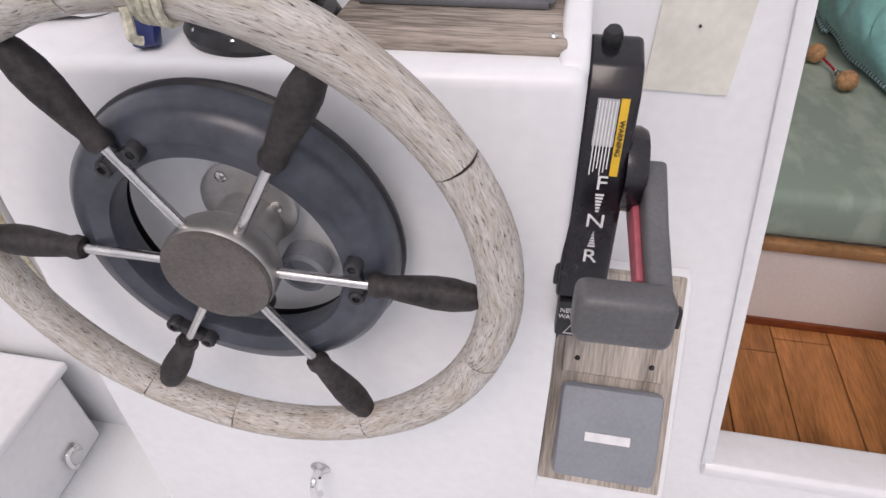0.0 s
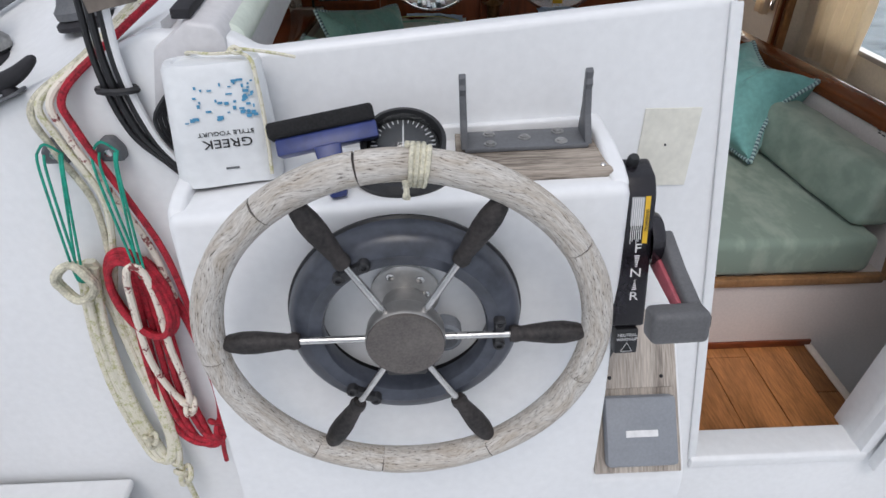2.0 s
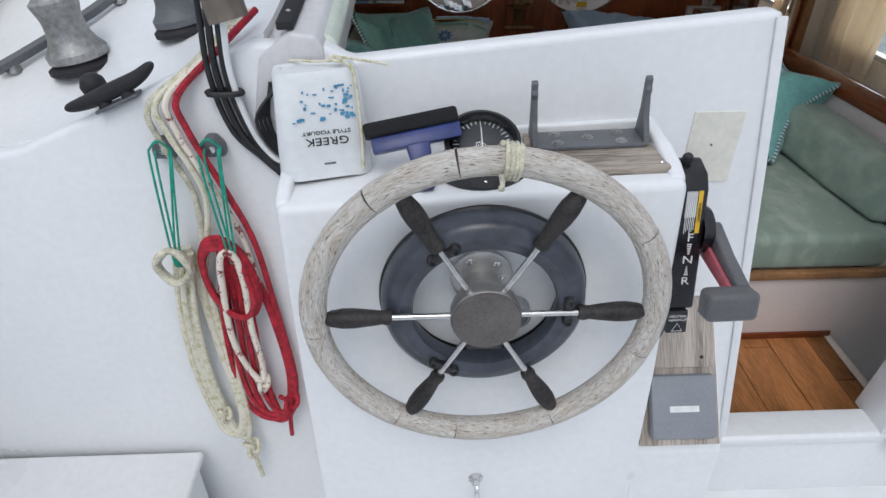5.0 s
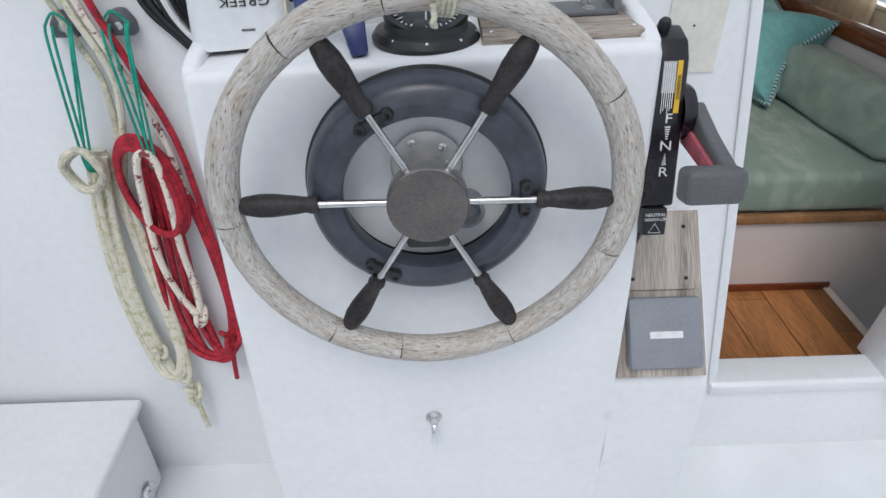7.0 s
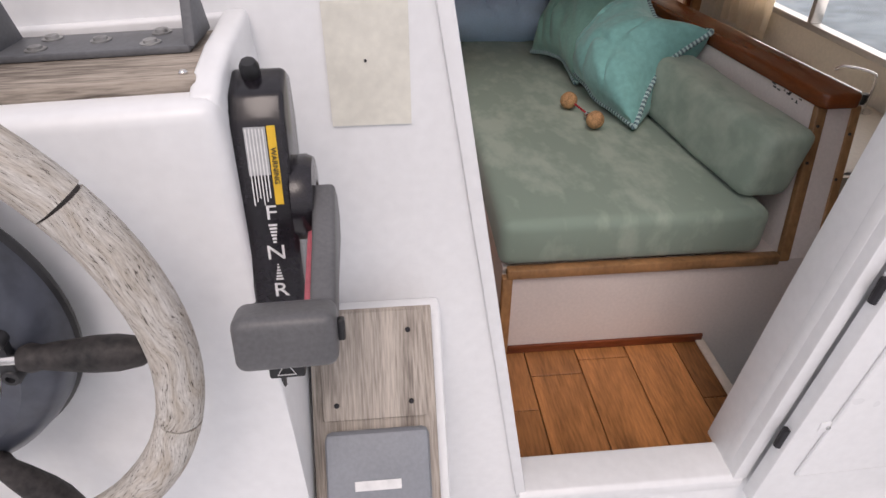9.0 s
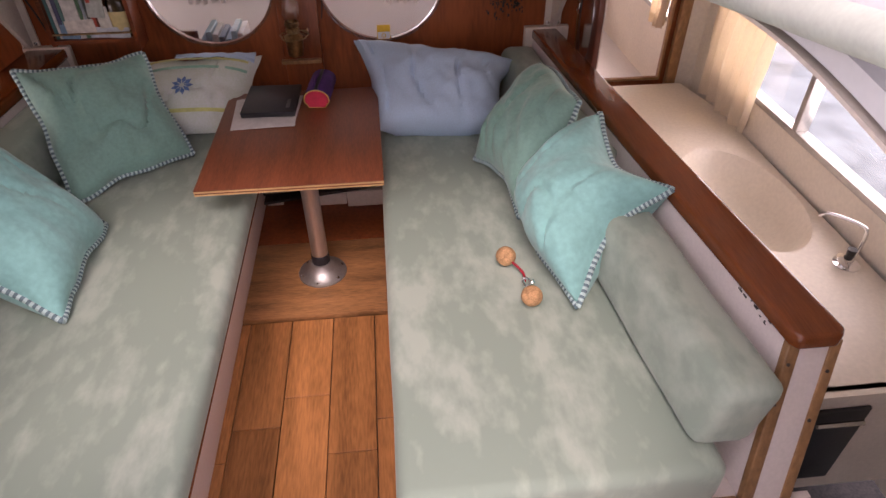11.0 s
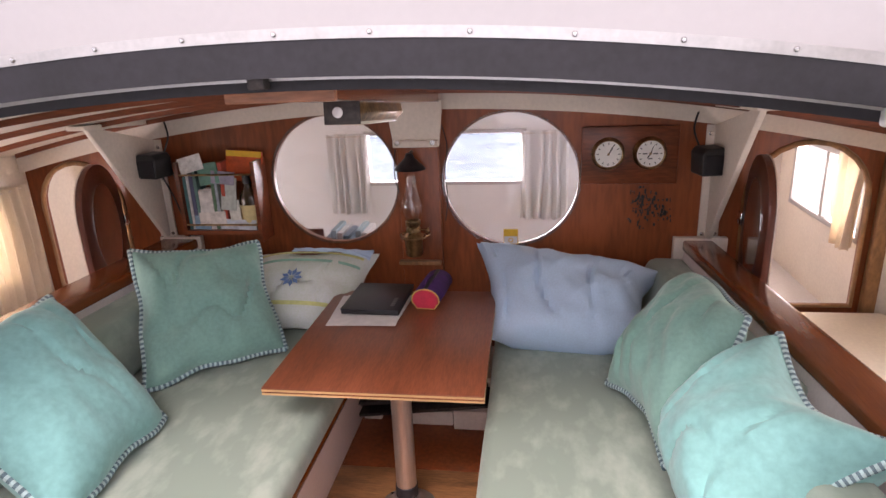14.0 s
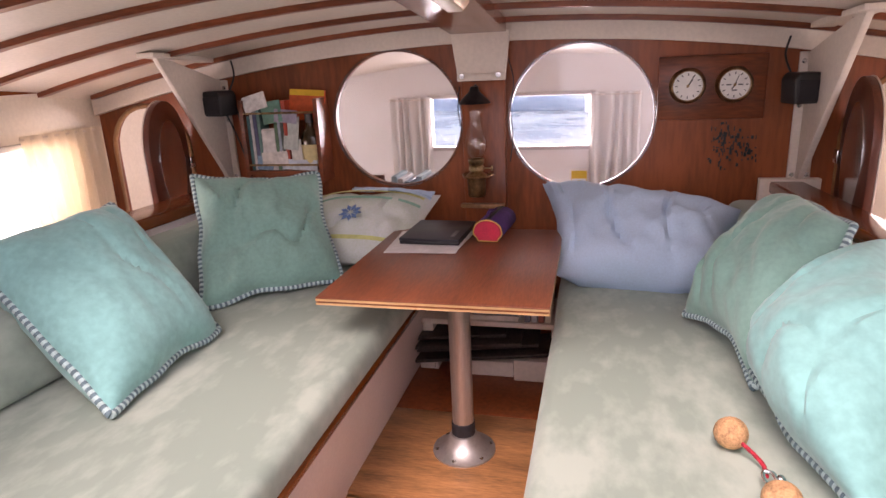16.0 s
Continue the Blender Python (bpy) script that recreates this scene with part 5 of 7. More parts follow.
def pillow(name, label, bl, br, tr, tl, thick, mat, piping=True, seed=0.0, wrinkle=0.012, full=0.5, ears=0.06, crease=0.9, draw=None):
    bl, br, tr, tl = (Vector(p) for p in (bl, br, tr, tl))
    n = ((br - bl).cross(tl - bl)).normalized()
    t = thing(name, label, "pillow")
    N = 36
    def edge(u, v):
        # sides drawn in between the corners, which stand out as ears
        low, right, high, left = draw or (ears, ears, ears, ears)
        hu, hv = math.sin(math.pi * u) ** 1.3, math.sin(math.pi * v) ** 1.3
        return left * hv + u * (1 - (left + right) * hv), low * hu + v * (1 - (low + high) * hu)
    def at(u, v, side):
        a, b = edge(u, v)
        p = (bl * (1 - a) + br * a) * (1 - b) + (tl * (1 - a) + tr * a) * b
        p += (br - bl) * 0.022 * noise.noise(Vector((v * 4, u * 1.5, seed + 9))) * abs(2 * u - 1) + (tl - bl) * 0.022 * noise.noise(Vector((u * 4, v * 1.5, seed + 5))) * abs(2 * v - 1)
        f = (max(0.0, 1 - abs(2 * u - 1) ** 2.8) * max(0.0, 1 - abs(2 * v - 1) ** 2.8)) ** full
        q = Vector((u * 3 + seed, v * 3, side * 2 + seed))
        w = wrinkle * f * (-crease * max(0.0, 1 - abs(noise.noise(Vector((u * 3.4 + seed, v * 1.3, seed * 2)))) * 9) + noise.noise(q) + 0.6 * noise.noise(Vector((u * 9 + v * 3 + seed, v * 4 - u * 2, seed))) + 0.35 * abs(noise.noise(Vector((u * 14 - v * 9, v * 6 + seed, 3)))))
        return p + n * (side * thick * 0.5 * f + w)
    bm = bmesh.new()
    g = {}
    for sd in (1, -1):
        for i in range(N + 1):
            for j in range(N + 1):
                rim = i in (0, N) or j in (0, N)
                if rim and sd == -1:
                    g[sd, i, j] = g[1, i, j]
                else:
                    g[sd, i, j] = bm.verts.new(at(i / N, j / N, sd))
    for sd in (1, -1):
        for i in range(N):
            for j in range(N):
                bm.faces.new((g[sd, i, j], g[sd, i + 1, j], g[sd, i + 1, j + 1], g[sd, i, j + 1]))
    part("case", bm, mat, t)
    if piping:
        ring = [at(i / 40, 0, 1) for i in range(40)] + [at(1, i / 40, 1) for i in range(40)] + [at(1 - i / 40, 1, 1) for i in range(40)] + [at(0, 1 - i / 40, 1) for i in range(40)]
        fine = smooth_line(ring, 3, True)
        k = len(fine)
        a, b = bmesh.new(), bmesh.new()
        step = 2
        for i in range(0, k, step):
            seg = [fine[(i + j) % k] for j in range(step + 1)]
            tube(seg, 0.0078, 8, bm=a if (i // step) % 2 else b)
        tagged(part("piping", a, GREY_CHECK, t, "slate blue stripes of the piping"), kind="stuff")
        tagged(part("piping", b, PALE_CHECK, t, "pale stripes of the piping"), kind="stuff")
    return t


pillow("scatter_cushion", "aqua velour cushion with striped piping, leaning on the settee back", (-0.535, 1.025, 0.530), (-0.550, 1.405, 0.530), (-0.835, 1.46, 0.825), (-0.93, 1.13, 0.79), 0.20, AQUA, seed=1.3, wrinkle=0.012, ears=0.025)
pillow("scatter_cushion", "jade green velour cushion with striped piping, in the settee corner", (-0.682, 1.525, 0.528), (-0.388, 1.80, 0.525), (-0.505, 1.94, 0.815), (-0.835, 1.79, 0.835), 0.15, JADE, seed=4.1, wrinkle=0.024, ears=0.04)
pillow("scatter_cushion", "faded jade velour cushion with striped piping, against the backrest", (0.545, 1.66, 0.522), (0.635, 1.33, 0.520), (0.815, 1.49, 0.790), (0.785, 1.84, 0.765), 0.21, JADE, seed=7.7, wrinkle=0.020, draw=(0.11, -0.02, -0.03, 0.0))
pillow("scatter_cushion", "bright aqua velour cushion with striped piping, flopped on the settee", (0.630, 1.36, 0.545), (0.700, 0.945, 0.525), (0.945, 1.100, 0.745), (0.865, 1.44, 0.785), 0.27, AQUA, seed=2.6, wrinkle=0.016, draw=(-0.04, 0.17, 0.19, -0.06))
pillow("bed_pillow", "crumpled pale blue pillow against the bulkhead", (0.225, 1.86, 0.54), (0.69, 1.82, 0.535), (0.765, 2.10, 0.665), (0.17, 2.19, 0.735), 0.23, BLUE_LINEN, False, 3.3, 0.034, full=0.42, crease=0.55, draw=(-0.03, 0.10, 0.06, 0.05))
FLOWER_W = material("printed_white_cotton", (0.62, 0.66, 0.66), 0.85, vary=0.08, scale=9, grain=160, bump=0.04, dark=(0.55, 0.62, 0.52))
fp = pillow("flower_pillow", "white printed pillow with pastel bands and a blue flower", (-0.63, 1.91, 0.535), (-0.225, 1.90, 0.535), (-0.175, 2.18, 0.70), (-0.60, 2.16, 0.70), 0.15, FLOWER_W, False, 5.2, 0.016, full=0.62, ears=0.03)
P0, PU, PV = Vector((-0.63, 1.91, 0.535)), Vector((0.41, 0.0, 0.0)), Vector((0.03, 0.27, 0.165))
PN = PU.cross(PV).normalized()
def on_pillow(u, v, out=0.001):
    f = (max(0.0, 1 - abs(2 * u - 1) ** 2.6) * max(0.0, 1 - abs(2 * v - 1) ** 2.6)) ** 0.62
    return P0 + PU * u + PV * v + PN * (0.083 * f + out)
PETAL = material("blue_flower_print", (0.12, 0.22, 0.44), 0.85, vary=0.1, scale=30, bump=0)
bm = bmesh.new()
for i in range(9):
    a = 2 * math.pi * i / 9
    c, d = math.cos(a), math.sin(a)
    pts = [on_pillow(0.47 + r * c * 0.092 - w * d * 0.03, 0.45 + (r * d * 0.092 + w * c * 0.03) * 1.25, 0.006) for r, w in ((0.18, 0), (0.6, 0.62), (1, 0), (0.6, -0.62))]
    bm.faces.new([bm.verts.new(p) for p in pts])
r = bmesh.ops.extrude_face_region(bm, geom=bm.faces[:])
for v in r["geom"]:
    if isinstance(v, bmesh.types.BMVert):
        v.co += PN * 0.0012
part("flower_print", bm, PETAL, fp, "blue daisy printed on the pillow")
for v0, col in ((0.16, (0.60, 0.62, 0.25)), (0.68, (0.25, 0.50, 0.40)), (0.82, (0.62, 0.62, 0.28))):
    m = material("pastel_band", col, 0.85, vary=0.1, scale=20, bump=0)
    def f(u, v, v0=v0):
        return on_pillow(0.05 + 0.9 * u, v0 + 0.035 * v, 0.0045)
    part("pastel_band", sheet(24, 1, f, 0.001), m, fp)
bm = sheet(20, 6, lambda u, v: on_pillow(0.35 + 0.64 * u, 0.86 + 0.16 * v, 0.012 + 0.012 * noise.noise(Vector((u * 6, v * 5, 2)))), 0.004)
part("turned_edge", bm, BLUE_LINEN, fp, "pale blue turned-back pillow edge")


# ---- table ----
PLY_EDGE = material("pale_ply_edge", (0.60, 0.38, 0.18), 0.45, vary=0.12, scale=12, grain=90, bump=0.02, stretch=(0.4, 2, 2))


def table():
    t = thing("saloon_table", "varnished mahogany plywood saloon table on a steel pedestal", "table")
    top = [(-0.282, 1.398), (0.246, 1.398), (0.240, 2.018), (-0.276, 2.010)]
    part("tabletop", prism(top, "z", 0.6265, 0.631, 0.0015), TABLE_WOOD, t)
    for i, mat in enumerate((PLY_EDGE, MAHOG_X, PLY_EDGE)):
        ins = 0.0012 * (i % 2)
        part("ply_layer", prism([(top[0][0] + ins, top[0][1] + ins), (top[1][0] - ins, top[1][1] + ins), (top[2][0] - ins, top[2][1] - ins), (top[3][0] + ins, top[3][1] - ins)], "z", 0.6125 + 0.0046 * i, 0.6165 + 0.0046 * i + 0.0005), mat, t, "pale and dark plywood edge layers", False)
    C = Matrix.Translation((0.0, 1.622, CABIN + 0.012))
    pole = part("pole", lathe([(0.0285, 0.05), (0.0285, 0.50), (0, 0.50)], 32, C), material("brushed_pole", (0.55, 0.50, 0.46), 0.32, 0.85, vary=0.08, scale=8, grain=140, bump=0.02, stretch=(2, 2, 0.2)), t, "brushed steel pole")
    part("collar", lathe([(0.0295, 0.052), (0.0315, 0.054), (0.0315, 0.088), (0.0295, 0.09)], 32, C), RUBBER, pole, "black collar")
    foot = part("base", lathe([(0.085, 0.0), (0.085, 0.005), (0.078, 0.008), (0.058, 0.018), (0.044, 0.034), (0.036, 0.052), (0.0295, 0.054)], 40, C), ALU, t, "cast aluminium pedestal base")
    for i in range(6):
        a = radians(20 + 60 * i)
        bm = bmesh.new()
        lathe([(0.0065, 0.0075), (0.0065, 0.011), (0.003, 0.012), (0, 0.0105)], 10, C @ Matrix.Translation((0.072 * math.cos(a), 0.072 * math.sin(a), 0)), bm)
        part("bolt", bm, STEEL, foot)
    part("table_cleat", box(-0.2, 0.2, 1.60, 1.645, 0.594, 0.6123, 0.002), MAHOG_X, t)
    return t


table()
l = thing("laptop", "closed black laptop lying on papers on the table", "laptop", pose(-0.118, 1.913, 0.637, 0, 0, -2))
DARKBLUE = material("dark_laptop_lid", (0.016, 0.018, 0.026), 0.42, vary=0.2, scale=9, grain=180, bump=0.02)
part("base", box(-0.088, 0.088, -0.105, 0.105, 0.0, 0.010, 0.003), BLACK, l)
lid = part("lid", box(-0.089, 0.089, -0.106, 0.106, 0.0105, 0.018, 0.003), DARKBLUE, l)
bm = bmesh.new()
for i in range(5):
    box(0.056, 0.068, -0.075 + 0.013 * i, -0.066 + 0.013 * i, 0.0182, 0.0188, bm=bm)
part("logo_bar", bm, GREY_PL, lid, "dull grey maker's mark")
pp = thing("papers", "loose white papers under the laptop", "papers", Matrix.Translation((-0.13, 1.885, 0.6315)))
for i, (dx, dy, a) in enumerate(((-0.012, -0.03, 3), (0.006, -0.02, -4), (0.0, -0.035, 1))):
    bm = box(-0.098, 0.098, -0.11, 0.11, 0.0016 * i, 0.0016 * i + 0.0012)
    bm.transform(pose(dx, dy, 0, 0, 0, a))
    part("sheet", bm, material("paper", (0.72, 0.70, 0.69), 0.8, vary=0.06, scale=14, bump=0.01), pp, smooth=False)


def pencil_case():
    PURPLE = material("purple_fabric", (0.085, 0.028, 0.16), 0.8, vary=0.2, scale=30, grain=260, bump=0.08)
    RED = material("coral_red_fabric", (0.62, 0.035, 0.075), 0.8, vary=0.1, scale=30, grain=260, bump=0.08)
    p = thing("pencil_case", "purple zipped pencil case with a coral red end", "pencil case", pose(0.045, 1.955, 0.632, 0, 0, -6))
    def sec(y, s=1.0):
        return [(0.042 * s * math.cos(a) * (1.05 if math.sin(a) < 0 else 1), y, 0.032 + 0.032 * s * (math.sin(a) if math.sin(a) > -0.75 else -0.95)) for a in [2 * math.pi * i / 28 for i in range(28)]]
    bm = bmesh.new()
    rows = [[bm.verts.new(q) for q in sec(y, s)] for y, s in ((-0.088, 0.94), (-0.085, 1.0), (0.0, 1.03), (0.085, 1.0), (0.09, 0.9))]
    for a, b in zip(rows, rows[1:]):
        for i in range(28):
            bm.faces.new((a[i], a[(i + 1) % 28], b[(i + 1) % 28], b[i]))
    bm.faces.new(rows[-1])
    part("body", bm, PURPLE, p)
    bm = bmesh.new()
    lo, hi = [bm.verts.new(q) for q in sec(-0.088, 0.94)], [bm.verts.new(q) for q in sec(-0.092, 0.85)]
    for i in range(28):
        bm.faces.new((lo[i], lo[(i + 1) % 28], hi[(i + 1) % 28], hi[i]))
    bm.faces.new(hi)
    part("end_panel", bm, RED, p, "coral red end panel")
    part("piping", tube(sec(-0.087, 0.98), 0.0022, 6, True), material("yellow_piping", (0.66, 0.45, 0.12), 0.8, vary=0.1, scale=40, bump=0.05), p)
    part("zip", box(-0.006, 0.006, -0.08, 0.08, 0.0635, 0.067, 0.001), BLACK, p)
    part("strap", tube(smooth_line([(-0.008, -0.06, 0.066), (-0.012, -0.02, 0.074), (-0.006, 0.03, 0.066)], 6), 0.004, 6), PURPLE, p)
    return p


pencil_case()

# under the table, against the bulkhead
mt = thing("rolled_mat", "dark brown slatted mat stowed under the table", "mat")
for i in range(4):
    bm = box(-0.24, 0.22, 1.98 + 0.03 * (i % 2), 2.14, 0.0, 0.012, 0.003)
    bm.transform(Matrix.Translation((0, 0, 0.20 + 0.017 * i)) @ pose(0, 0, 0, 0, -7 + 1.2 * i, 1.5 * i))
    part("layer", bm, DARKWOOD, mt)
blk = thing("support_block", "white painted block on the cabin sole", "block")
part("block", box(-0.07, 0.08, 2.04, 2.18, 0.112, 0.165, 0.003), WHITE_IN, blk)
part("block", box(0.085, 0.235, 2.02, 2.18, 0.112, 0.185, 0.003), WHITE_IN, blk)
part("block", box(-0.245, -0.18, 2.06, 2.18, 0.112, 0.205, 0.003), WHITE_IN, blk)
sh = thing("low_shelf", "low white shelf under the table with books on it", "shelf")
part("board", box(-0.25, 0.245, 2.02, 2.255, 0.30, 0.318, 0.002), WHITE_IN, sh)
part("bracket", box(-0.225, -0.19, 2.05, 2.25, 0.12, 0.30), WHITE_IN, sh)
part("bracket", box(0.2, 0.24, 2.1, 2.25, 0.12, 0.30), WHITE_IN, sh)
rnd = random.Random(21)
cols = [(0.70, 0.66, 0.62), (0.10, 0.12, 0.16), (0.45, 0.5, 0.55), (0.3, 0.08, 0.06), (0.62, 0.6, 0.5)]
z = 0.3185
for i in range(3):
    bm = box(-0.06 + 0.01 * i, 0.10, 2.03, 2.2, z, z + 0.017, 0.001)
    solid("book", bm, material("book_cover", cols[i % 5], 0.5, vary=0.1, scale=20, bump=0.01), "worn book lying on the low shelf", "book", group="books on the low shelf")
    z += 0.0175
for i in range(4):
    bm = box(0.12 + 0.022 * i, 0.138 + 0.022 * i, 2.03, 2.2, 0.3185, 0.39, 0.001)
    bm.transform(Matrix.Translation((0.13, 0, 0.32)) @ pose(0, 0, 0, 0, 0, 0) @ Matrix.Translation((-0.13, 0, -0.32)))
    solid("book", bm, material("book_cover", cols[(i + 1) % 5], 0.4, vary=0.1, scale=20, bump=0.01), "book standing on the low shelf", "book", group="books on the low shelf")


# ---- cork float on the settee ----
def cork_float():
    CORK = material("cork", (0.52, 0.29, 0.14), 0.85, vary=0.25, scale=60, grain=260, bump=0.25)
    c = thing("cork_keyring", "two cork balls joined by a red cord with a shackle", "key float")
    for p in ((0.556, 1.145, 0.532), (0.592, 0.985, 0.534)):
        part("cork_ball", lathe([(0, -0.027), (0.012, -0.0245), (0.021, -0.017), (0.026, -0.006), (0.026, 0.006), (0.021, 0.017), (0.012, 0.0245), (0, 0.027)], 24, Matrix.Translation(p) @ Matrix.Rotation(1.0, 4, "X")), CORK, c)
    part("cord", tube(smooth_line([(0.566, 1.126, 0.53), (0.586, 1.108, 0.518), (0.594, 1.09, 0.514), (0.592, 1.062, 0.514)], 6), 0.0035, 8), ROPE_RED, c, "red braided cord")
    part("cord", tube(smooth_line([(0.594, 1.04, 0.515), (0.598, 1.025, 0.514), (0.594, 1.008, 0.524)], 6), 0.003, 8), STEEL, c, "metal link")
    part("shackle", tube(smooth_line([(0.588, 1.066, 0.518), (0.600, 1.060, 0.522), (0.602, 1.044, 0.518), (0.588, 1.042, 0.516)], 5, True), 0.0035, 8, True), CHROME, c, "small chrome shackle")
    part("bell", lathe([(0.006, 0), (0.008, 0.008), (0.004, 0.013), (0, 0.014)], 14, Matrix.Translation((0.608, 1.052, 0.512))), CHROME, c)
    return c


cork_float()


# ---- forward bulkhead fittings ----
WY = FWD - 0.002
def arc_band(y0, y1, d0, d1, x0=-1.53, x1=1.53):
    bm = bmesh.new()
    rows = []
    for i in range(33):
        x = x0 + (x1 - x0) * i / 32
        rows.append([bm.verts.new((x, y, roof_z(x, FWD) + d)) for y, d in ((y0, d0), (y1, d0), (y1, d1), (y0, d1))])
    for a, b in zip(rows, rows[1:]):
        for i in range(4):
            bm.faces.new((a[i], a[(i + 1) % 4], b[(i + 1) % 4], b[i]))
    bm.faces.new(rows[0]), bm.faces.new(rows[-1])
    return bm


solid("trim_deck_beam", arc_band(WY - 0.035, WY, -0.062, 0.0), WHITE_IN, "cream painted beam across the top of the bulkhead", "beam", "structure")
for i, (cx, cz, r) in enumerate(PORTS):
    w = tagged(new("window_port"), "round clear acrylic port in the mahogany bulkhead", "porthole", "round ports", "structure")
    pane = part("pane", prism(ring_pts(cx, cz, r + 0.006), "y", WY - 0.0045, WY - 0.0005), ACRYLIC, w, smooth=False)
    pane.visible_shadow = False
    part("rim", tube([(x, WY - 0.0025, z) for x, z in ring_pts(cx, cz, r + 0.006)], 0.0032, 6, True), ACRYLIC, w)
p = thing("center_post", "dark mahogany post on the bulkhead between the ports", "post")
part("post", box(-0.102, 0.040, WY - 0.03, WY - 0.001, 0.10, 1.09, 0.003), MAHOG, p)
part("ledge", box(-0.112, 0.036, WY - 0.055, WY - 0.030, 0.650, 0.664, 0.003), TEAK_TRIM, p, "narrow teak ledge")
part("cable", tube(smooth_line([(0.05, WY - 0.006, 1.13), (0.066, WY - 0.006, 1.06), (0.056, WY - 0.006, 0.97), (0.062, WY - 0.006, 0.88), (0.052, WY - 0.006, 0.80)], 6), 0.002, 6), BLACK, p)
part("cable", tube(smooth_line([(-0.112, WY - 0.006, 1.05), (-0.120, WY - 0.006, 0.97), (-0.108, WY - 0.006, 0.90)], 6), 0.002, 6), BLACK, p)
k = thing("beam_bracket", "white painted bracket carrying the roof beam", "bracket")
part("plate", prism([(-0.125, 1.215), (0.062, 1.215), (0.046, 1.072), (-0.105, 1.072)], "y", WY - 0.062, WY - 0.036, 0.004), WHITE_IN, k)
part("foot", box(-0.105, 0.046, WY - 0.075, WY - 0.034, 1.066, 1.088, 0.003), WHITE_IN, k)
for x in (-0.088, 0.028):
    bm = bmesh.new()
    lathe([(0.009, 0), (0.009, 0.006), (0.0, 0.007)], 6, Matrix.Translation((x, WY - 0.076, 1.082)) @ Matrix.Rotation(radians(90), 4, "X"), bm)
    part("bolt", bm, STEEL, k)


def beam():
    b = thing("roof_beam", "dark mahogany fore-and-aft beam under the cabin roof", "beam")
    bm = bmesh.new()
    rows = []
    for y, x0, x1 in ((1.10, -0.110, 0.060), (2.20, -0.122, 0.052)):
        z = roof_z(0, y)
        rows.append([bm.verts.new(q) for q in ((x0, y, z - 0.042), (x1, y, z - 0.042), (x1, y, z - 0.004), (x0, y, z - 0.004))])
    for i in range(4):
        bm.faces.new((rows[0][i], rows[0][(i + 1) % 4], rows[1][(i + 1) % 4], rows[1][i]))
    bm.faces.new(rows[0]), bm.faces.new(rows[1])
    part("beam", bm, MAHOG_Y, b, smooth=False)
    part("end_cap", box(-0.112, 0.062, 1.088, 1.100, roof_z(0, 1.1) - 0.044, roof_z(0, 1.1) - 0.006, 0.002), material("beam_end_grain", (0.42, 0.17, 0.085), 0.4, vary=0.2, scale=12, grain=60, bump=0.03, stretch=(0.5, 3, 3)), b, "lighter end grain", False)
    return b


beam()
s = thing("strip_lamp", "short brass strip lamp under the roof beam", "lamp", pose(0, 1.2, 1.302, -5.7, 0, 0))
zl = 0.0
part("body", prism([(0.012, zl), (0.062, zl), (0.066, zl - 0.02), (0.052, zl - 0.036), (0.020, zl - 0.036), (0.008, zl - 0.02)], "y", 0, 0.36, 0.003), BRASS, s)
part("diffuser", box(0.022, 0.054, 0.035, 0.345, zl - 0.040, zl - 0.034, 0.002), material("milky_diffuser", (0.70, 0.66, 0.55), 0.4, vary=0.06, scale=20, bump=0.01), s, "milky unlit diffuser")
part("switch", lathe([(0.009, 0), (0.009, 0.004), (0.006, 0.007), (0, 0.008)], 16, Matrix.Translation((0.030, -0.0005, zl - 0.018)) @ Matrix.Rotation(radians(90), 4, "X")), GELCOAT, s, "round white switch")
part("end_plate", box(0.006, 0.068, -0.004, 0.0005, zl - 0.038, zl, 0.001), DARKWOOD, s)


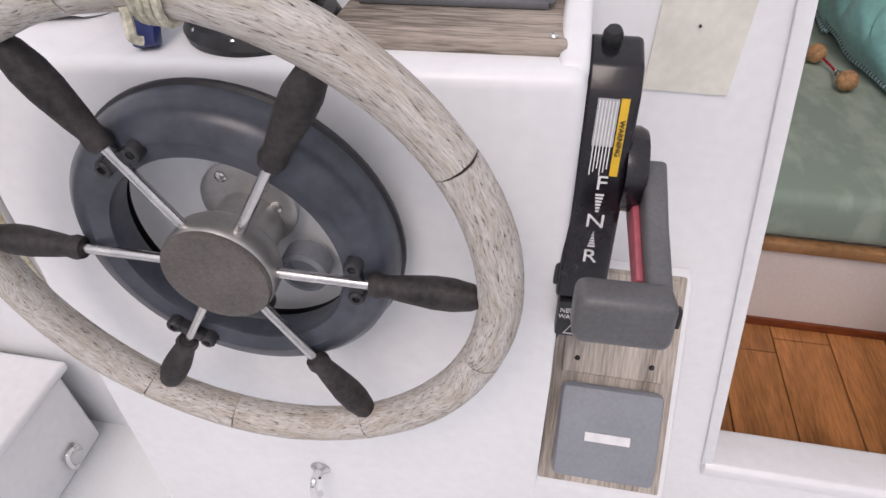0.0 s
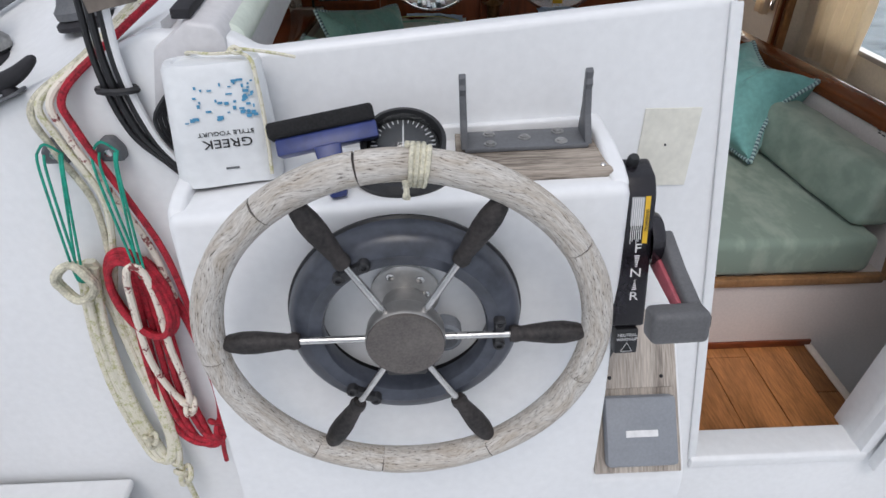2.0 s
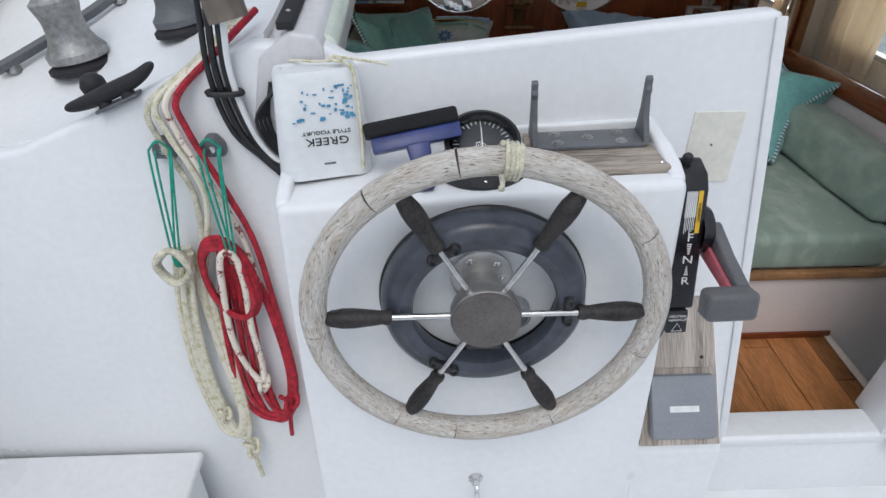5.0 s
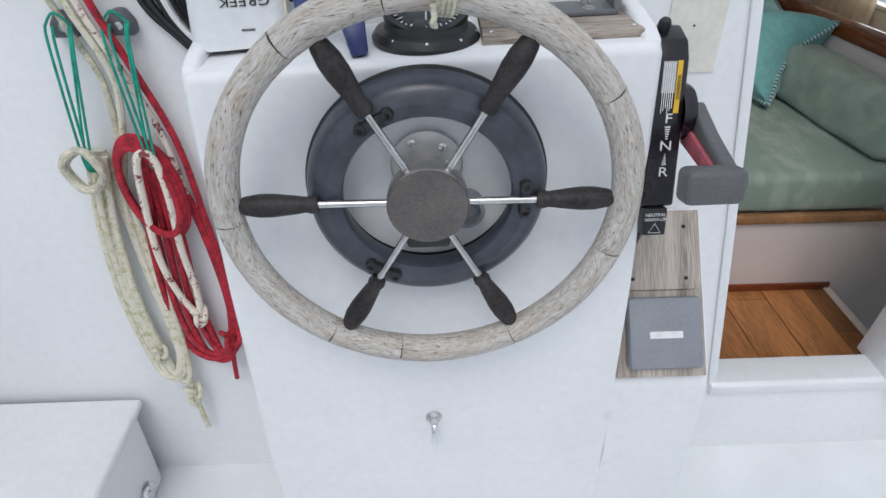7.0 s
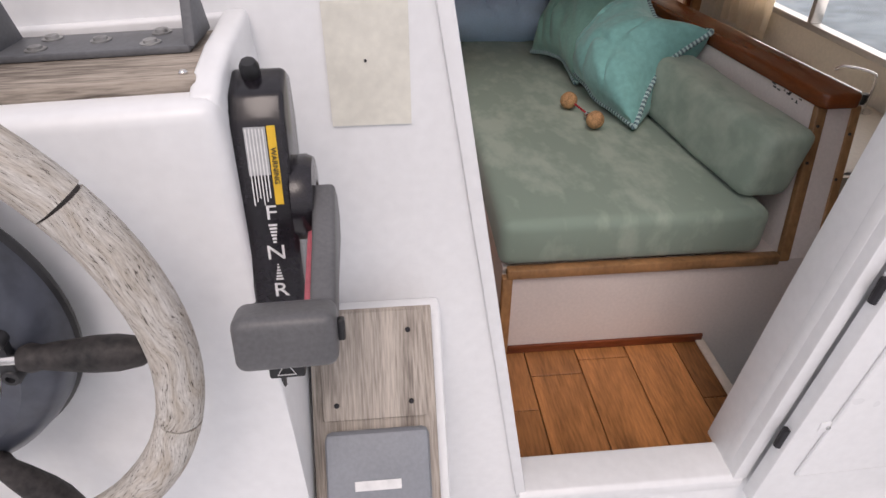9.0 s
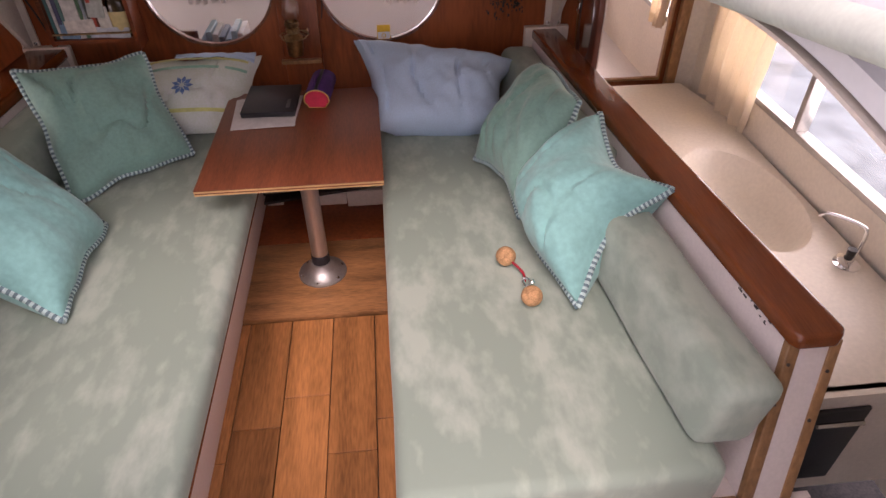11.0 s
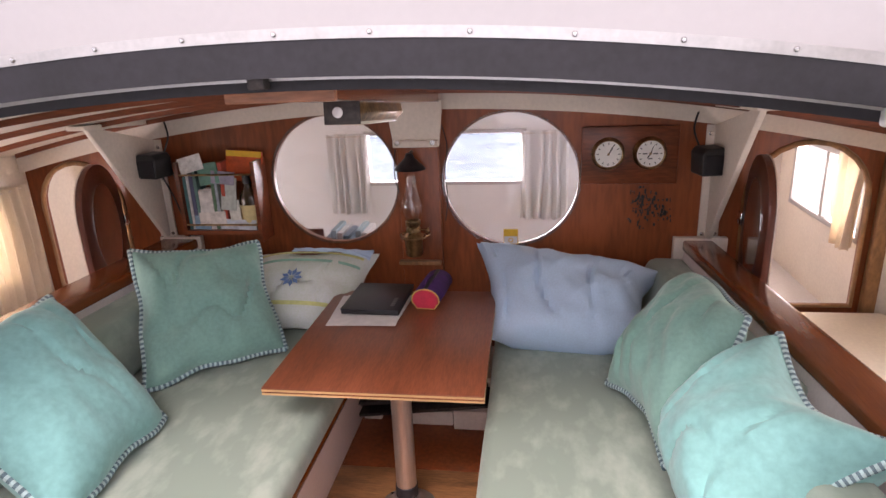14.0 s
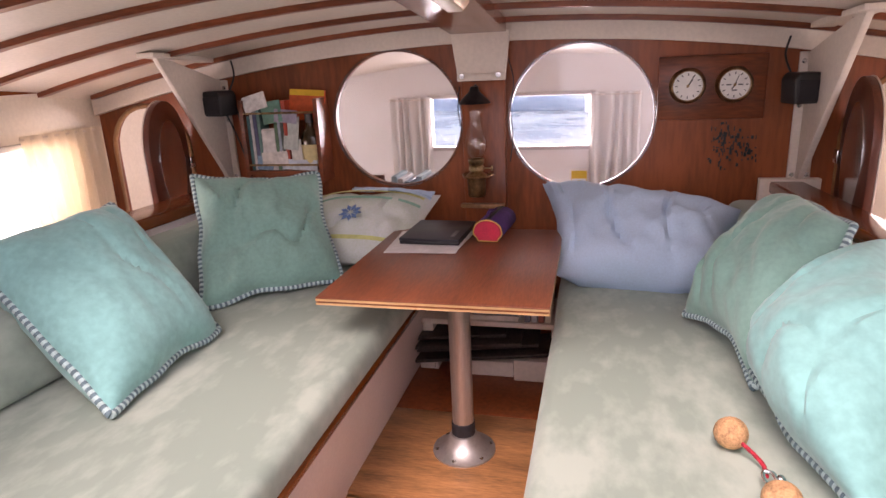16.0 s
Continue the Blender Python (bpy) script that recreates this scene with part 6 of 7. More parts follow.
def oil_lamp():
    o = thing("oil_lamp", "brass oil lamp with a glass chimney hung on the post", "oil lamp", Matrix.Translation((-0.048, WY - 0.088, 0.73)))
    part("font", lathe([(0, -0.03), (0.026, -0.03), (0.029, -0.022), (0.031, 0.03), (0.035, 0.038), (0.026, 0.046), (0.018, 0.052)], 32), BRASS, o)
    part("burner", lathe([(0.018, 0.05), (0.024, 0.056), (0.024, 0.068), (0.020, 0.072), (0.026, 0.080), (0.026, 0.092), (0.020, 0.094)], 32), BRASS, o)
    part("wick_knob", tube([(0.02, -0.01, 0.064), (0.05, -0.014, 0.064), (0.051, -0.014, 0.064), (0.056, -0.014, 0.064)], [0.002, 0.002, 0.008, 0.008], 10), BRASS, o)
    part("gimbal", tube([(0.042 * math.cos(a), 0.042 * math.sin(a), 0.036) for a in [2 * math.pi * i / 24 for i in range(24)]], 0.003, 6, True), BRASS, o)
    part("gimbal_arm", tube(smooth_line([(-0.042, 0, 0.036), (-0.05, 0.03, 0.036), (-0.03, 0.058, 0.036)], 5), 0.003, 6), BRASS, o)
    part("gimbal_arm", tube(smooth_line([(0.042, 0, 0.036), (0.05, 0.03, 0.036), (0.03, 0.058, 0.036)], 5), 0.003, 6), BRASS, o)
    part("chimney", lathe([(0.021, 0.092), (0.030, 0.110), (0.037, 0.132), (0.036, 0.152), (0.028, 0.176), (0.021, 0.200), (0.018, 0.225), (0.0175, 0.245)], 32), glass_material("lamp_glass", (0.93, 0.93, 0.92), 0.03, 0.09), o, "clear glass chimney").visible_shadow = False
    part("smoke_bell", lathe([(0.052, 0.268), (0.046, 0.276), (0.03, 0.292), (0.016, 0.305), (0.012, 0.32), (0, 0.322)], 32), material("sooty_brass", (0.035, 0.03, 0.032), 0.5, 0.7, vary=0.3, scale=20, bump=0.04), o, "blackened smoke bell")
    part("bell_arm", tube(smooth_line([(0, 0, 0.318), (0, 0.03, 0.322), (0, 0.058, 0.315)], 5), 0.003, 6), BLACK, o)
    return o


oil_lamp()


def shelf():
    s = thing("bookshelf", "small mahogany wall rack holding books and a bottle", "shelf")
    x0, x1, z0, z1, y0 = -0.885, -0.585, 0.775, 1.03, WY - 0.085
    part("side", box(x0, x0 + 0.014, y0, WY - 0.001, z0 - 0.01, z1), MAHOG_X, s, smooth=False)
    part("side", box(x1 - 0.014, x1, y0 - 0.01, WY - 0.001, z0 - 0.03, z1), MAHOG_X, s, smooth=False)
    part("shelf_board", box(x0 + 0.014, x1 - 0.014, y0, WY - 0.001, z0 - 0.004, z0 + 0.010), MAHOG_X, s, smooth=False)
    for z in (0.805, 0.985):
        part("retaining_rod", rod((x0, y0 + 0.004, z), (x1, y0 + 0.004, z), 0.0035), BRASS, s)
    spec = [(-0.868, 0.19, 0.012, (0.05, 0.16, 0.17)), (-0.855, 0.235, 0.010, (0.60, 0.60, 0.60)), (-0.844, 0.20, 0.014, (0.08, 0.09, 0.18)), (-0.829, 0.215, 0.012, (0.10, 0.22, 0.20)), (-0.816, 0.14, 0.05, (0.68, 0.66, 0.64)),
            (-0.765, 0.20, 0.012, (0.08, 0.18, 0.10)), (-0.752, 0.195, 0.010, (0.30, 0.36, 0.42)), (-0.741, 0.205, 0.011, (0.05, 0.07, 0.06)), (-0.729, 0.24, 0.014, (0.45, 0.06, 0.03))]
    for x, h, w, c in spec:
        bm = box(x, x + w, y0 + 0.014, WY - 0.01, z0 + 0.011, z0 + 0.011 + h, 0.001)
        solid("book", bm, material("book_cover", c, 0.4, vary=0.15, scale=16, bump=0.01), "book standing in the wall rack", "book", group="books in the wall rack")
    bm = box(-0.066, 0.066, 0.0, 0.010, 0, 0.105, 0.001)
    bm.transform(Matrix.Translation((-0.655, WY - 0.042, z0 + 0.180)) @ pose(0, 0, 0, -10, 4, 0))
    g = solid("guidebook", bm, material("orange_red_cover", (0.62, 0.10, 0.025), 0.35, vary=0.15, scale=14, bump=0.01), "orange and yellow guidebook propped in the rack", "book", smooth=False)
    bm = box(-0.064, 0.064, -0.0012, 0.0, 0.084, 0.104)
    bm.transform(Matrix.Translation((-0.655, WY - 0.042, z0 + 0.180)) @ pose(0, 0, 0, -10, 4, 0))
    part("yellow_band", bm, YELLOW_INK, g, "yellow title band", False)
    for x, z, w, h, a, c, lab in ((-0.822, 0.80, 0.10, 0.13, -3, (0.70, 0.66, 0.62), "pale leaflet"), (-0.845, 0.79, 0.06, 0.09, 4, (0.20, 0.34, 0.50), "blue brochure"), (-0.745, 0.79, 0.13, 0.036, 3, (0.55, 0.60, 0.66), "folded map"), (-0.800, 0.945, 0.075, 0.075, -8, (0.10, 0.26, 0.20), "dark green brochure"),
                                  (-0.735, 0.86, 0.055, 0.115, 5, (0.46, 0.50, 0.47), "grey-green leaflet"), (-0.865, 0.985, 0.09, 0.055, -14, (0.72, 0.71, 0.70), "white sheet"), (-0.76, 0.955, 0.085, 0.045, 6, (0.30, 0.28, 0.36), "violet-grey booklet"), (-0.705, 0.82, 0.04, 0.07, -4, (0.62, 0.60, 0.55), "cream card")):
        bm = box(0, w, -0.003, 0.0, 0, h)
        bm.transform(Matrix.Translation((x, y0 + 0.012, z)) @ pose(0, 0, 0, -6, a, 0))
        solid("leaflet", bm, material("printed_paper", c, 0.45, vary=0.12, scale=30, bump=0.01), lab + " tucked into the wall rack", "leaflet", group="leaflets in the rack")
    b = thing("bottle", "flat glass spirit bottle with a cream label", "bottle", Matrix.Translation((-0.640, y0 + 0.035, z0 + 0.0105)))
    GL = material("dark_amber_glass", (0.035, 0.022, 0.008), 0.08, vary=0.1, bump=0)
    gl = part("glass", lathe([(0, 0), (0.034, 0), (0.036, 0.008), (0.036, 0.105), (0.030, 0.125), (0.013, 0.145), (0.012, 0.165)], 28, Matrix.Diagonal((1, 0.6, 1, 1))), GL, b)
    part("cap", lathe([(0.0145, 0.163), (0.0145, 0.192), (0, 0.193)], 20, Matrix.Diagonal((1, 0.8, 1, 1))), BLACK, b)
    lab = sheet(10, 1, lambda u, v: (0.0372 * math.cos(radians(205 + 130 * u)), 0.0225 * math.sin(radians(205 + 130 * u)) - 0.001, 0.022 + 0.066 * v), 0)
    part("bottle_label", lab, material("cream_label", (0.62, 0.52, 0.25), 0.5, vary=0.08, scale=40, bump=0), gl, "cream label with illegible print")
    return s


shelf()


def clocks():
    bd = thing("clock_board", "dark mahogany board on the bulkhead carrying two instruments", "board")
    part("board", box(0.508, 0.812, WY - 0.013, WY - 0.001, 0.925, 1.112, 0.003), MAHOG_X, bd)
    FACE = material("white_dial", (0.80, 0.79, 0.76), 0.45, vary=0.03, scale=20, bump=0)
    for cx, name, lab in ((0.592, "ship_clock", "brass ship's clock with a white dial"), (0.722, "barometer", "brass ship's barometer with a white dial")):
        c = thing(name, lab, "clock" if "clock" in name else "barometer", Matrix.Translation((cx, WY - 0.0135, 1.026)) @ Matrix.Rotation(radians(90), 4, "X"))
        part("case", lathe([(0.052, 0), (0.053, 0.004), (0.049, 0.010), (0.048, 0.020), (0.045, 0.023), (0.0425, 0.021), (0.042, 0.016)], 44), BRASS, c)
        dial = part("dial", lathe([(0.043, 0.015), (0, 0.015)], 44), FACE, c, "white dial")
        for i in range(12):
            bm = box(-0.0012, 0.0012, 0.030, 0.037, 0.0152, 0.0157)
            bm.transform(Matrix.Rotation(radians(30 * i), 4, "Z"))
            part("hour_mark", bm, BLACK, dial, smooth=False)
        if "clock" in name:
            for ang, L, w in ((-28, 0.033, 0.0013), (-32, 0.022, 0.0018)):
                bm = box(-w, w, -0.005, L, 0.0160, 0.0166)
                bm.transform(Matrix.Rotation(radians(ang), 4, "Z"))
                part("pointer", bm, BLACK, dial, smooth=False)
        else:
            for ang, L, w in ((-20, 0.030, 0.0010), (150, 0.016, 0.0015)):
                bm = box(-w, w, -0.008, L, 0.0160, 0.0166)
                bm.transform(Matrix.Rotation(radians(ang), 4, "Z"))
                part("pointer", bm, BLACK, dial, smooth=False)
            for x, y in ((-0.016, 0.0), (0.016, 0.0), (0, -0.016)):
                bm = box(x - 0.007, x + 0.007, y - 0.002, y + 0.002, 0.0152, 0.0157)
                part("dial_print", bm, GREY_PL, dial, smooth=False)
        part("boss", lathe([(0.004, 0.0155), (0.004, 0.0175), (0, 0.018)], 12), BRASS, c)


clocks()
# stain left on the bulkhead
bm = bmesh.new()
rnd = random.Random(3)
for i in range(110):
    k = rnd.random()
    x = 0.705 + rnd.gauss(0, 0.018) if k < 0.65 else 0.765 + rnd.gauss(0, 0.02)
    z = 0.845 + rnd.gauss(0, 0.035) if k < 0.65 else 0.825 + rnd.gauss(0, 0.022)
    box(x, x + rnd.uniform(0.002, 0.008), WY - 0.0014, WY - 0.0005 + rnd.random() * 0.0002, z, z + rnd.uniform(0.003, 0.016), bm=bm)
tagged(solid("burn_mark", bm, BLACK, "black scorched speckles in the bulkhead varnish", "stain"), kind="stuff")
st = solid("sticker", box(0.252, 0.302, WY - 0.0062, WY - 0.0048, 0.714, 0.768), YELLOW_INK, "small orange and white sticker on the round port", "sticker")
part("white_field", box(0.254, 0.300, WY - 0.0068, WY - 0.0062, 0.716, 0.742), GELCOAT, st, "white lower half", False)
part("symbol", tube([(0.277 + 0.007 * math.cos(a), WY - 0.007, 0.729 + 0.007 * math.sin(a)) for a in [2 * math.pi * i / 16 for i in range(16)]], 0.0016, 6, True), YELLOW_INK, st)


def knee(x, yo, label):
    k = thing("roof_knee", label, "bracket", group="roof knees")
    zt, zb = roof_z(x, yo) - 0.004, 0.742
    part("plate", prism([(yo, zt), (WY - 0.006, roof_z(x, FWD) - 0.066), (WY - 0.006, zb), (WY - 0.03, zb)], "x", x - 0.009, x + 0.009, 0.002), WHITE_IN, k)
    fl = part("flange", box(x - 0.032, x + 0.032, WY - 0.012, WY - 0.0012, zb - 0.005, roof_z(x, FWD) - 0.064, 0.003), WHITE_IN, k)
    part("top_flange", prism([(yo - 0.03, zt + 0.002), (WY - 0.04, roof_z(x, FWD) + 0.012), (WY - 0.04, roof_z(x, FWD) - 0.004), (yo - 0.03, zt - 0.012)], "x", x - 0.03, x + 0.03, 0.002), WHITE_IN, k)
    for z in (zb + 0.012, 0.96, roof_z(x, FWD) - 0.09):
        for dx in (-0.02, 0.02):
            bm = bmesh.new()
            screw(bm, (x + dx, WY - 0.012, z), (0, -1, 0), 0.007)
            part("screw", bm, STEEL, fl)
    return k


knee(0.925, 1.855, "white triangular roof knee bolted to the bulkhead")
knee(-0.995, 1.910, "white triangular roof knee bolted to the bulkhead")


def speaker(x, y, z, a, side):
    s = thing("loudspeaker", "small black loudspeaker fixed to the roof knee with a hanging cable", "speaker", pose(x, y, z, 0, 0, a), "cabin loudspeakers")
    part("cabinet", prism([(-0.040, -0.042), (0.040, -0.042), (0.044, 0.025), (0.032, 0.042), (-0.032, 0.042), (-0.044, 0.025)], "y", -0.045, 0.035, 0.006, 3), BLACK, s)
    part("grille", box(-0.036, 0.036, -0.049, -0.0445, -0.036, 0.022, 0.002), RUBBER, s)
    part("mount", box(-0.012, 0.012, 0.03, 0.06, -0.012, 0.012), BLACK, s)
    part("cable", tube(smooth_line([(side * 0.02, 0.03, 0.04), (side * 0.03, 0.05, 0.09), (side * 0.015, 0.06, 0.14)], 6), 0.003, 6), BLACK, s)
    if side > 0:
        part("cable", tube(smooth_line([(-0.01, 0.03, -0.04), (0.005, 0.06, -0.14), (0.022, 0.07, -0.24), (0.02, 0.075, -0.33)], 6), 0.0028, 6), BLACK, s)
        part("cable", tube(smooth_line([(0.02, 0.03, 0.04), (0.03, 0.06, -0.10), (0.028, 0.075, -0.30)], 6), 0.0028, 6), BLACK, s)
    return s


speaker(-0.945, 2.165, 1.025, -12, 1)
speaker(0.885, 2.165, 1.015, 14, -1)


def arch_door(xh, s, ang):
    """An oval mahogany locker door with a mirror, hinged at the arch's inner edge."""
    d = thing("locker_door", "open oval mahogany locker door with an oval mirror", "door", pose(xh, WY - 0.020, 0.0, 0, 0, ang), "locker doors")
    def oval(cx, cz, a, b, n=40):
        return [(cx + a * math.cos(2 * math.pi * i / n), cz + b * math.sin(2 * math.pi * i / n)) for i in range(n)]
    cx = s * 0.172
    def leaf_pts(z0, z1, g=0.0):
        pts = arch_pts(0.008 - g, 0.336 + g, z0, z1, 20)
        return pts if s > 0 else [(-x, z) for x, z in reversed(pts)]
    leaf = part("leaf", prism(leaf_pts(0.62, 1.045), "y", -0.010, 0.010, 0.003), DARK_MAHOG, d)
    part("edge_strip", prism(leaf_pts(0.6185, 1.0465, 0.0015), "y", 0.0102, 0.0132, 0.001), WHITE_IN, d, "white painted back and edge")
    MIR = CHROME
    part("mirror", prism(oval(cx, 0.825, 0.105, 0.155), "y", -0.0145, -0.0105), MIR, leaf, "oval mirror", False)
    part("hinge", box(-0.022, 0.022, -0.018, -0.010, 0.79, 0.83, 0.002), STEEL, d, "steel hinge")
    return d


arch_door(-1.162, -1, 105)
arch_door(1.032, 1, -97)
for a, nm in zip(ARCHES, ("trim_arch_port", "trim_arch_starboard")):
    pts = [(x, WY - 0.001, z) for x, z in arch_pts(*a)]
    solid(nm, tube(pts, 0.009, 8, True), TEAK_TRIM, "teak lipping round the locker arch", "trim", "structure", True)

# ---- roof battens ----
for i, y in enumerate((1.06, 1.26, 1.48, 1.72, 1.96, 2.19)):
    def fz(u, v, y=y):
        x = -1.5 + 3.0 * u
        return (x, y + 0.030 * v, roof_z(x, y) + 0.001)
    solid("roof_batten", sheet(28, 1, fz, 0.017), MAHOG_X, "varnished mahogany batten across the cream ceiling", "batten", group="roof battens")
for sx in (-1, 1):
    solid("roof_stringer", prism([(sx * 1.495, 1.0), (sx * 1.53, 1.0), (sx * 1.53, 2.22), (sx * 1.495, 2.22)], "z", roof_z(1.5, 1.6) - 0.035, roof_z(1.5, 1.6) + 0.02), MAHOG_Y, "mahogany stringer along the ceiling edge", "stringer", group="roof stringers")


# ---- galley behind the starboard backrest ----
w = thing("galley_worktop", "white moulded galley worktop with a round sink", "worktop")
cx, cy, rx, ry = 1.345, 1.40, 0.165, 0.28
n = 40
bm = bmesh.new()
zt = 0.50
def rect_at(a):
    c, s_ = math.cos(a), math.sin(a)
    k = min((0.18 if c > 0 else 0.31) / max(1e-6, abs(c)), (0.80 if s_ > 0 else 0.76) / max(1e-6, abs(s_)))
    return cx + c * k, cy + s_ * k
rings = [[(*rect_at(2 * math.pi * i / n), zt) for i in range(n)]]
for f, z in ((1.06, zt), (1.0, zt - 0.004), (0.93, zt - 0.03), (0.78, zt - 0.09), (0.5, zt - 0.125), (0.12, zt - 0.135)):
    rings.append([(cx + rx * f * math.cos(2 * math.pi * i / n), cy + ry * f * math.sin(2 * math.pi * i / n), z) for i in range(n)])
vs = [[bm.verts.new(q) for q in r] for r in rings]
for a, b in zip(vs, vs[1:]):
    for i in range(n):
        bm.faces.new((a[i], a[(i + 1) % n], b[(i + 1) % n], b[i]))
part("top", bm, CREAM, w)
part("drain", lathe([(0.03, 0), (0.03, 0.004), (0.02, 0.005), (0.018, 0.001), (0, 0.001)], 24, Matrix.Translation((cx, cy, zt - 0.134))), STEEL, w, "metal sink drain")
part("front", box(1.12, 1.53, 0.655, 0.668, 0.10, 0.50), WHITE_IN, w, smooth=False)
part("oven_door", box(1.15, 1.30, 0.645, 0.655, 0.16, 0.44, 0.004), BLACK, w, "dark cooker door")
part("oven_handle", rod((1.17, 0.63, 0.41), (1.28, 0.63, 0.41), 0.006), STEEL, w)
t = thing("galley_tap", "small chrome galley pump tap with a black lever", "tap", Matrix.Translation((1.465, 1.05, 0.501)))
part("base", lathe([(0.034, 0), (0.034, 0.003), (0.012, 0.006), (0.011, 0.03)], 24), CHROME, t)
part("spout", tube(smooth_line([(0.012, 0.0, 0.01), (0.014, 0.0, 0.10), (0.0, 0.02, 0.118), (-0.05, 0.07, 0.120), (-0.065, 0.085, 0.105)], 6), 0.005, 10), CHROME, t)
part("lever", lathe([(0.009, 0.028), (0.012, 0.06), (0.0, 0.063)], 16, Matrix.Translation((-0.012, -0.01, 0))), BLACK, t)
part("body", tube([(-0.012, -0.01, 0.0), (-0.03, 0.0, 0.035)], 0.010, 10), CHROME, t)

# cream lining of the galley side and the frame by the arch
tr = thing("wooden_upright", "varnished wooden upright beside the galley locker", "frame")
part("upright", box(1.425, 1.465, WY - 0.03, WY - 0.001, 0.40, roof_z(1.44, FWD) - 0.06, 0.003), TEAK_TRIM, tr)
part("foot", box(1.425, 1.53, WY - 0.03, WY - 0.001, 0.40, 0.43, 0.003), TEAK_TRIM, tr)
solid("wall_galley_lining", box(1.466, 1.54, WY - 0.016, WY - 0.002, 0.432, roof_z(1.6, FWD) - 0.06), CREAM, "cream lining panel beside the galley", "wall", "structure")

# ---- side windows and curtains ----
def side_window(sx, y0, y1):
    z0, z1 = 0.62, 0.93
    w = tagged(new("window_side"), "sliding side window in a white metal frame", "window", "side windows", "structure")
    for a, b, c, d in ((y0, y1, z0, z0 + 0.022), (y0, y1, z1 - 0.022, z1), (y0, y0 + 0.022, z0 + 0.022, z1 - 0.022), (y1 - 0.022, y1, z0 + 0.022, z1 - 0.022), ((y0 + y1) / 2 - 0.012, (y0 + y1) / 2 + 0.012, z0 + 0.022, z1 - 0.022)):
        part("frame_bar", box(sx * 1.532, sx * 1.575, a, b, c, d, 0.003), ALU, w)
    pane = part("pane", box(sx * 1.555, sx * 1.559, y0 + 0.02, y1 - 0.02, z0 + 0.02, z1 - 0.02), GLASS, w, smooth=False)
    pane.visible_shadow = False
    return w


for sx in (-1, 1):
    side_window(sx, 0.95, 2.10)
    side_window(sx, 2.55, 3.20)


def curtain(label, p0, p1, z0, z1, folds, amp, gather=0.0, seed=0.0, mat=None):
    """A gathered cloth hung from p0 to p1 in plan."""
    p0, p1 = Vector((*p0, 0)), Vector((*p1, 0))
    d = p1 - p0
    nrm = Vector((-d.y, d.x, 0)).normalized()
    def f(u, v):
        k = u + gather * (1 - v) * (0.5 - u) * 0.4
        w = math.sin(2 * math.pi * (folds * u + 0.6 * noise.noise(Vector((u * 3, seed, v)))) + 1.2 * noise.noise(Vector((u * 5, v * 2, seed))))
        q = p0 + d * k + nrm * amp * w * (0.7 + 0.5 * (1 - v))
        drop = 0.012 * noise.noise(Vector((u * 9, seed, 1))) * (1 - v)
        q.z = z0 + (z1 - z0) * v + drop
        return q
    bm = sheet(int(folds * 12), 14, f)
    r = bmesh.ops.extrude_face_region(bm, geom=bm.faces[:])
    for v in r["geom"]:
        if isinstance(v, bmesh.types.BMVert):
            v.co += nrm * 0.0012
    c = thing("curtain", label, "curtain", group="curtains")
    part("cloth", bm, mat or CURTAIN, c)
    part("heading", tube([p0 + Vector((0, 0, z1 - 0.012)) - nrm * 0.004, p1 + Vector((0, 0, z1 - 0.012)) - nrm * 0.004], 0.0035, 6), WHITE_IN, c)
    return c


def cloth_material(name, col, glow):
    m = material(name, col, 0.85, vary=0.08, scale=12, grain=160, bump=0.04, stretch=(2, 2, 0.4))
    nt = m.node_tree
    tl = nt.nodes.new("ShaderNodeBsdfTranslucent")
    tl.inputs[0].default_value = (*glow, 1)
    mx = nt.nodes.new("ShaderNodeMixShader")
    mx.inputs[0].default_value = 0.5
    nt.links.new(nt.nodes["Principled BSDF"].outputs[0], mx.inputs[1])
    nt.links.new(tl.outputs[0], mx.inputs[2])
    nt.links.new(mx.outputs[0], nt.nodes["Material Output"].inputs[0])
    return m


CREAM_CLOTH = cloth_material("cream_curtain_cloth", (0.80, 0.73, 0.62), (0.85, 0.76, 0.62))
WHITE_CLOTH = cloth_material("white_curtain_cloth", (0.86, 0.84, 0.82), (0.9, 0.88, 0.85))
curtain("gathered cream curtain at the side window", (-1.505, 2.215), (-1.505, 1.86), 0.45, 0.955, 8, 0.014, 0.3, 1, CREAM_CLOTH)
curtain("gathered cream curtain at the side window", (-1.505, 1.45), (-1.505, 1.18), 0.45, 0.955, 5, 0.014, 0.3, 2, CREAM_CLOTH)
curtain("gathered cream curtain above the galley", (1.505, 2.12), (1.505, 1.72), 0.52, 0.955, 6, 0.016, 0.2, 3, CREAM_CLOTH)
curtain("cream curtain tied back in the forward locker", (1.50, 2.70), (1.50, 2.50), 0.60, 0.955, 3, 0.02, 0.8, 4, CREAM_CLOTH)
curtain("cream curtain in the port locker", (-1.50, 2.95), (-1.50, 2.52), 0.50, 0.955, 5, 0.02, 0.4, 5, CREAM_CLOTH)
curtain("white curtain beside the front window", (-0.72, 3.345), (-0.50, 3.345), 0.53, 0.955, 5, 0.012, 0.0, 6, WHITE_CLOTH)
curtain("white curtain beside the front window", (0.29, 3.345), (0.53, 3.345), 0.50, 0.955, 5, 0.012, 0.0, 7, WHITE_CLOTH)
w = tagged(new("window_front"), "wide front window in a pale metal frame", "window", "", "structure")
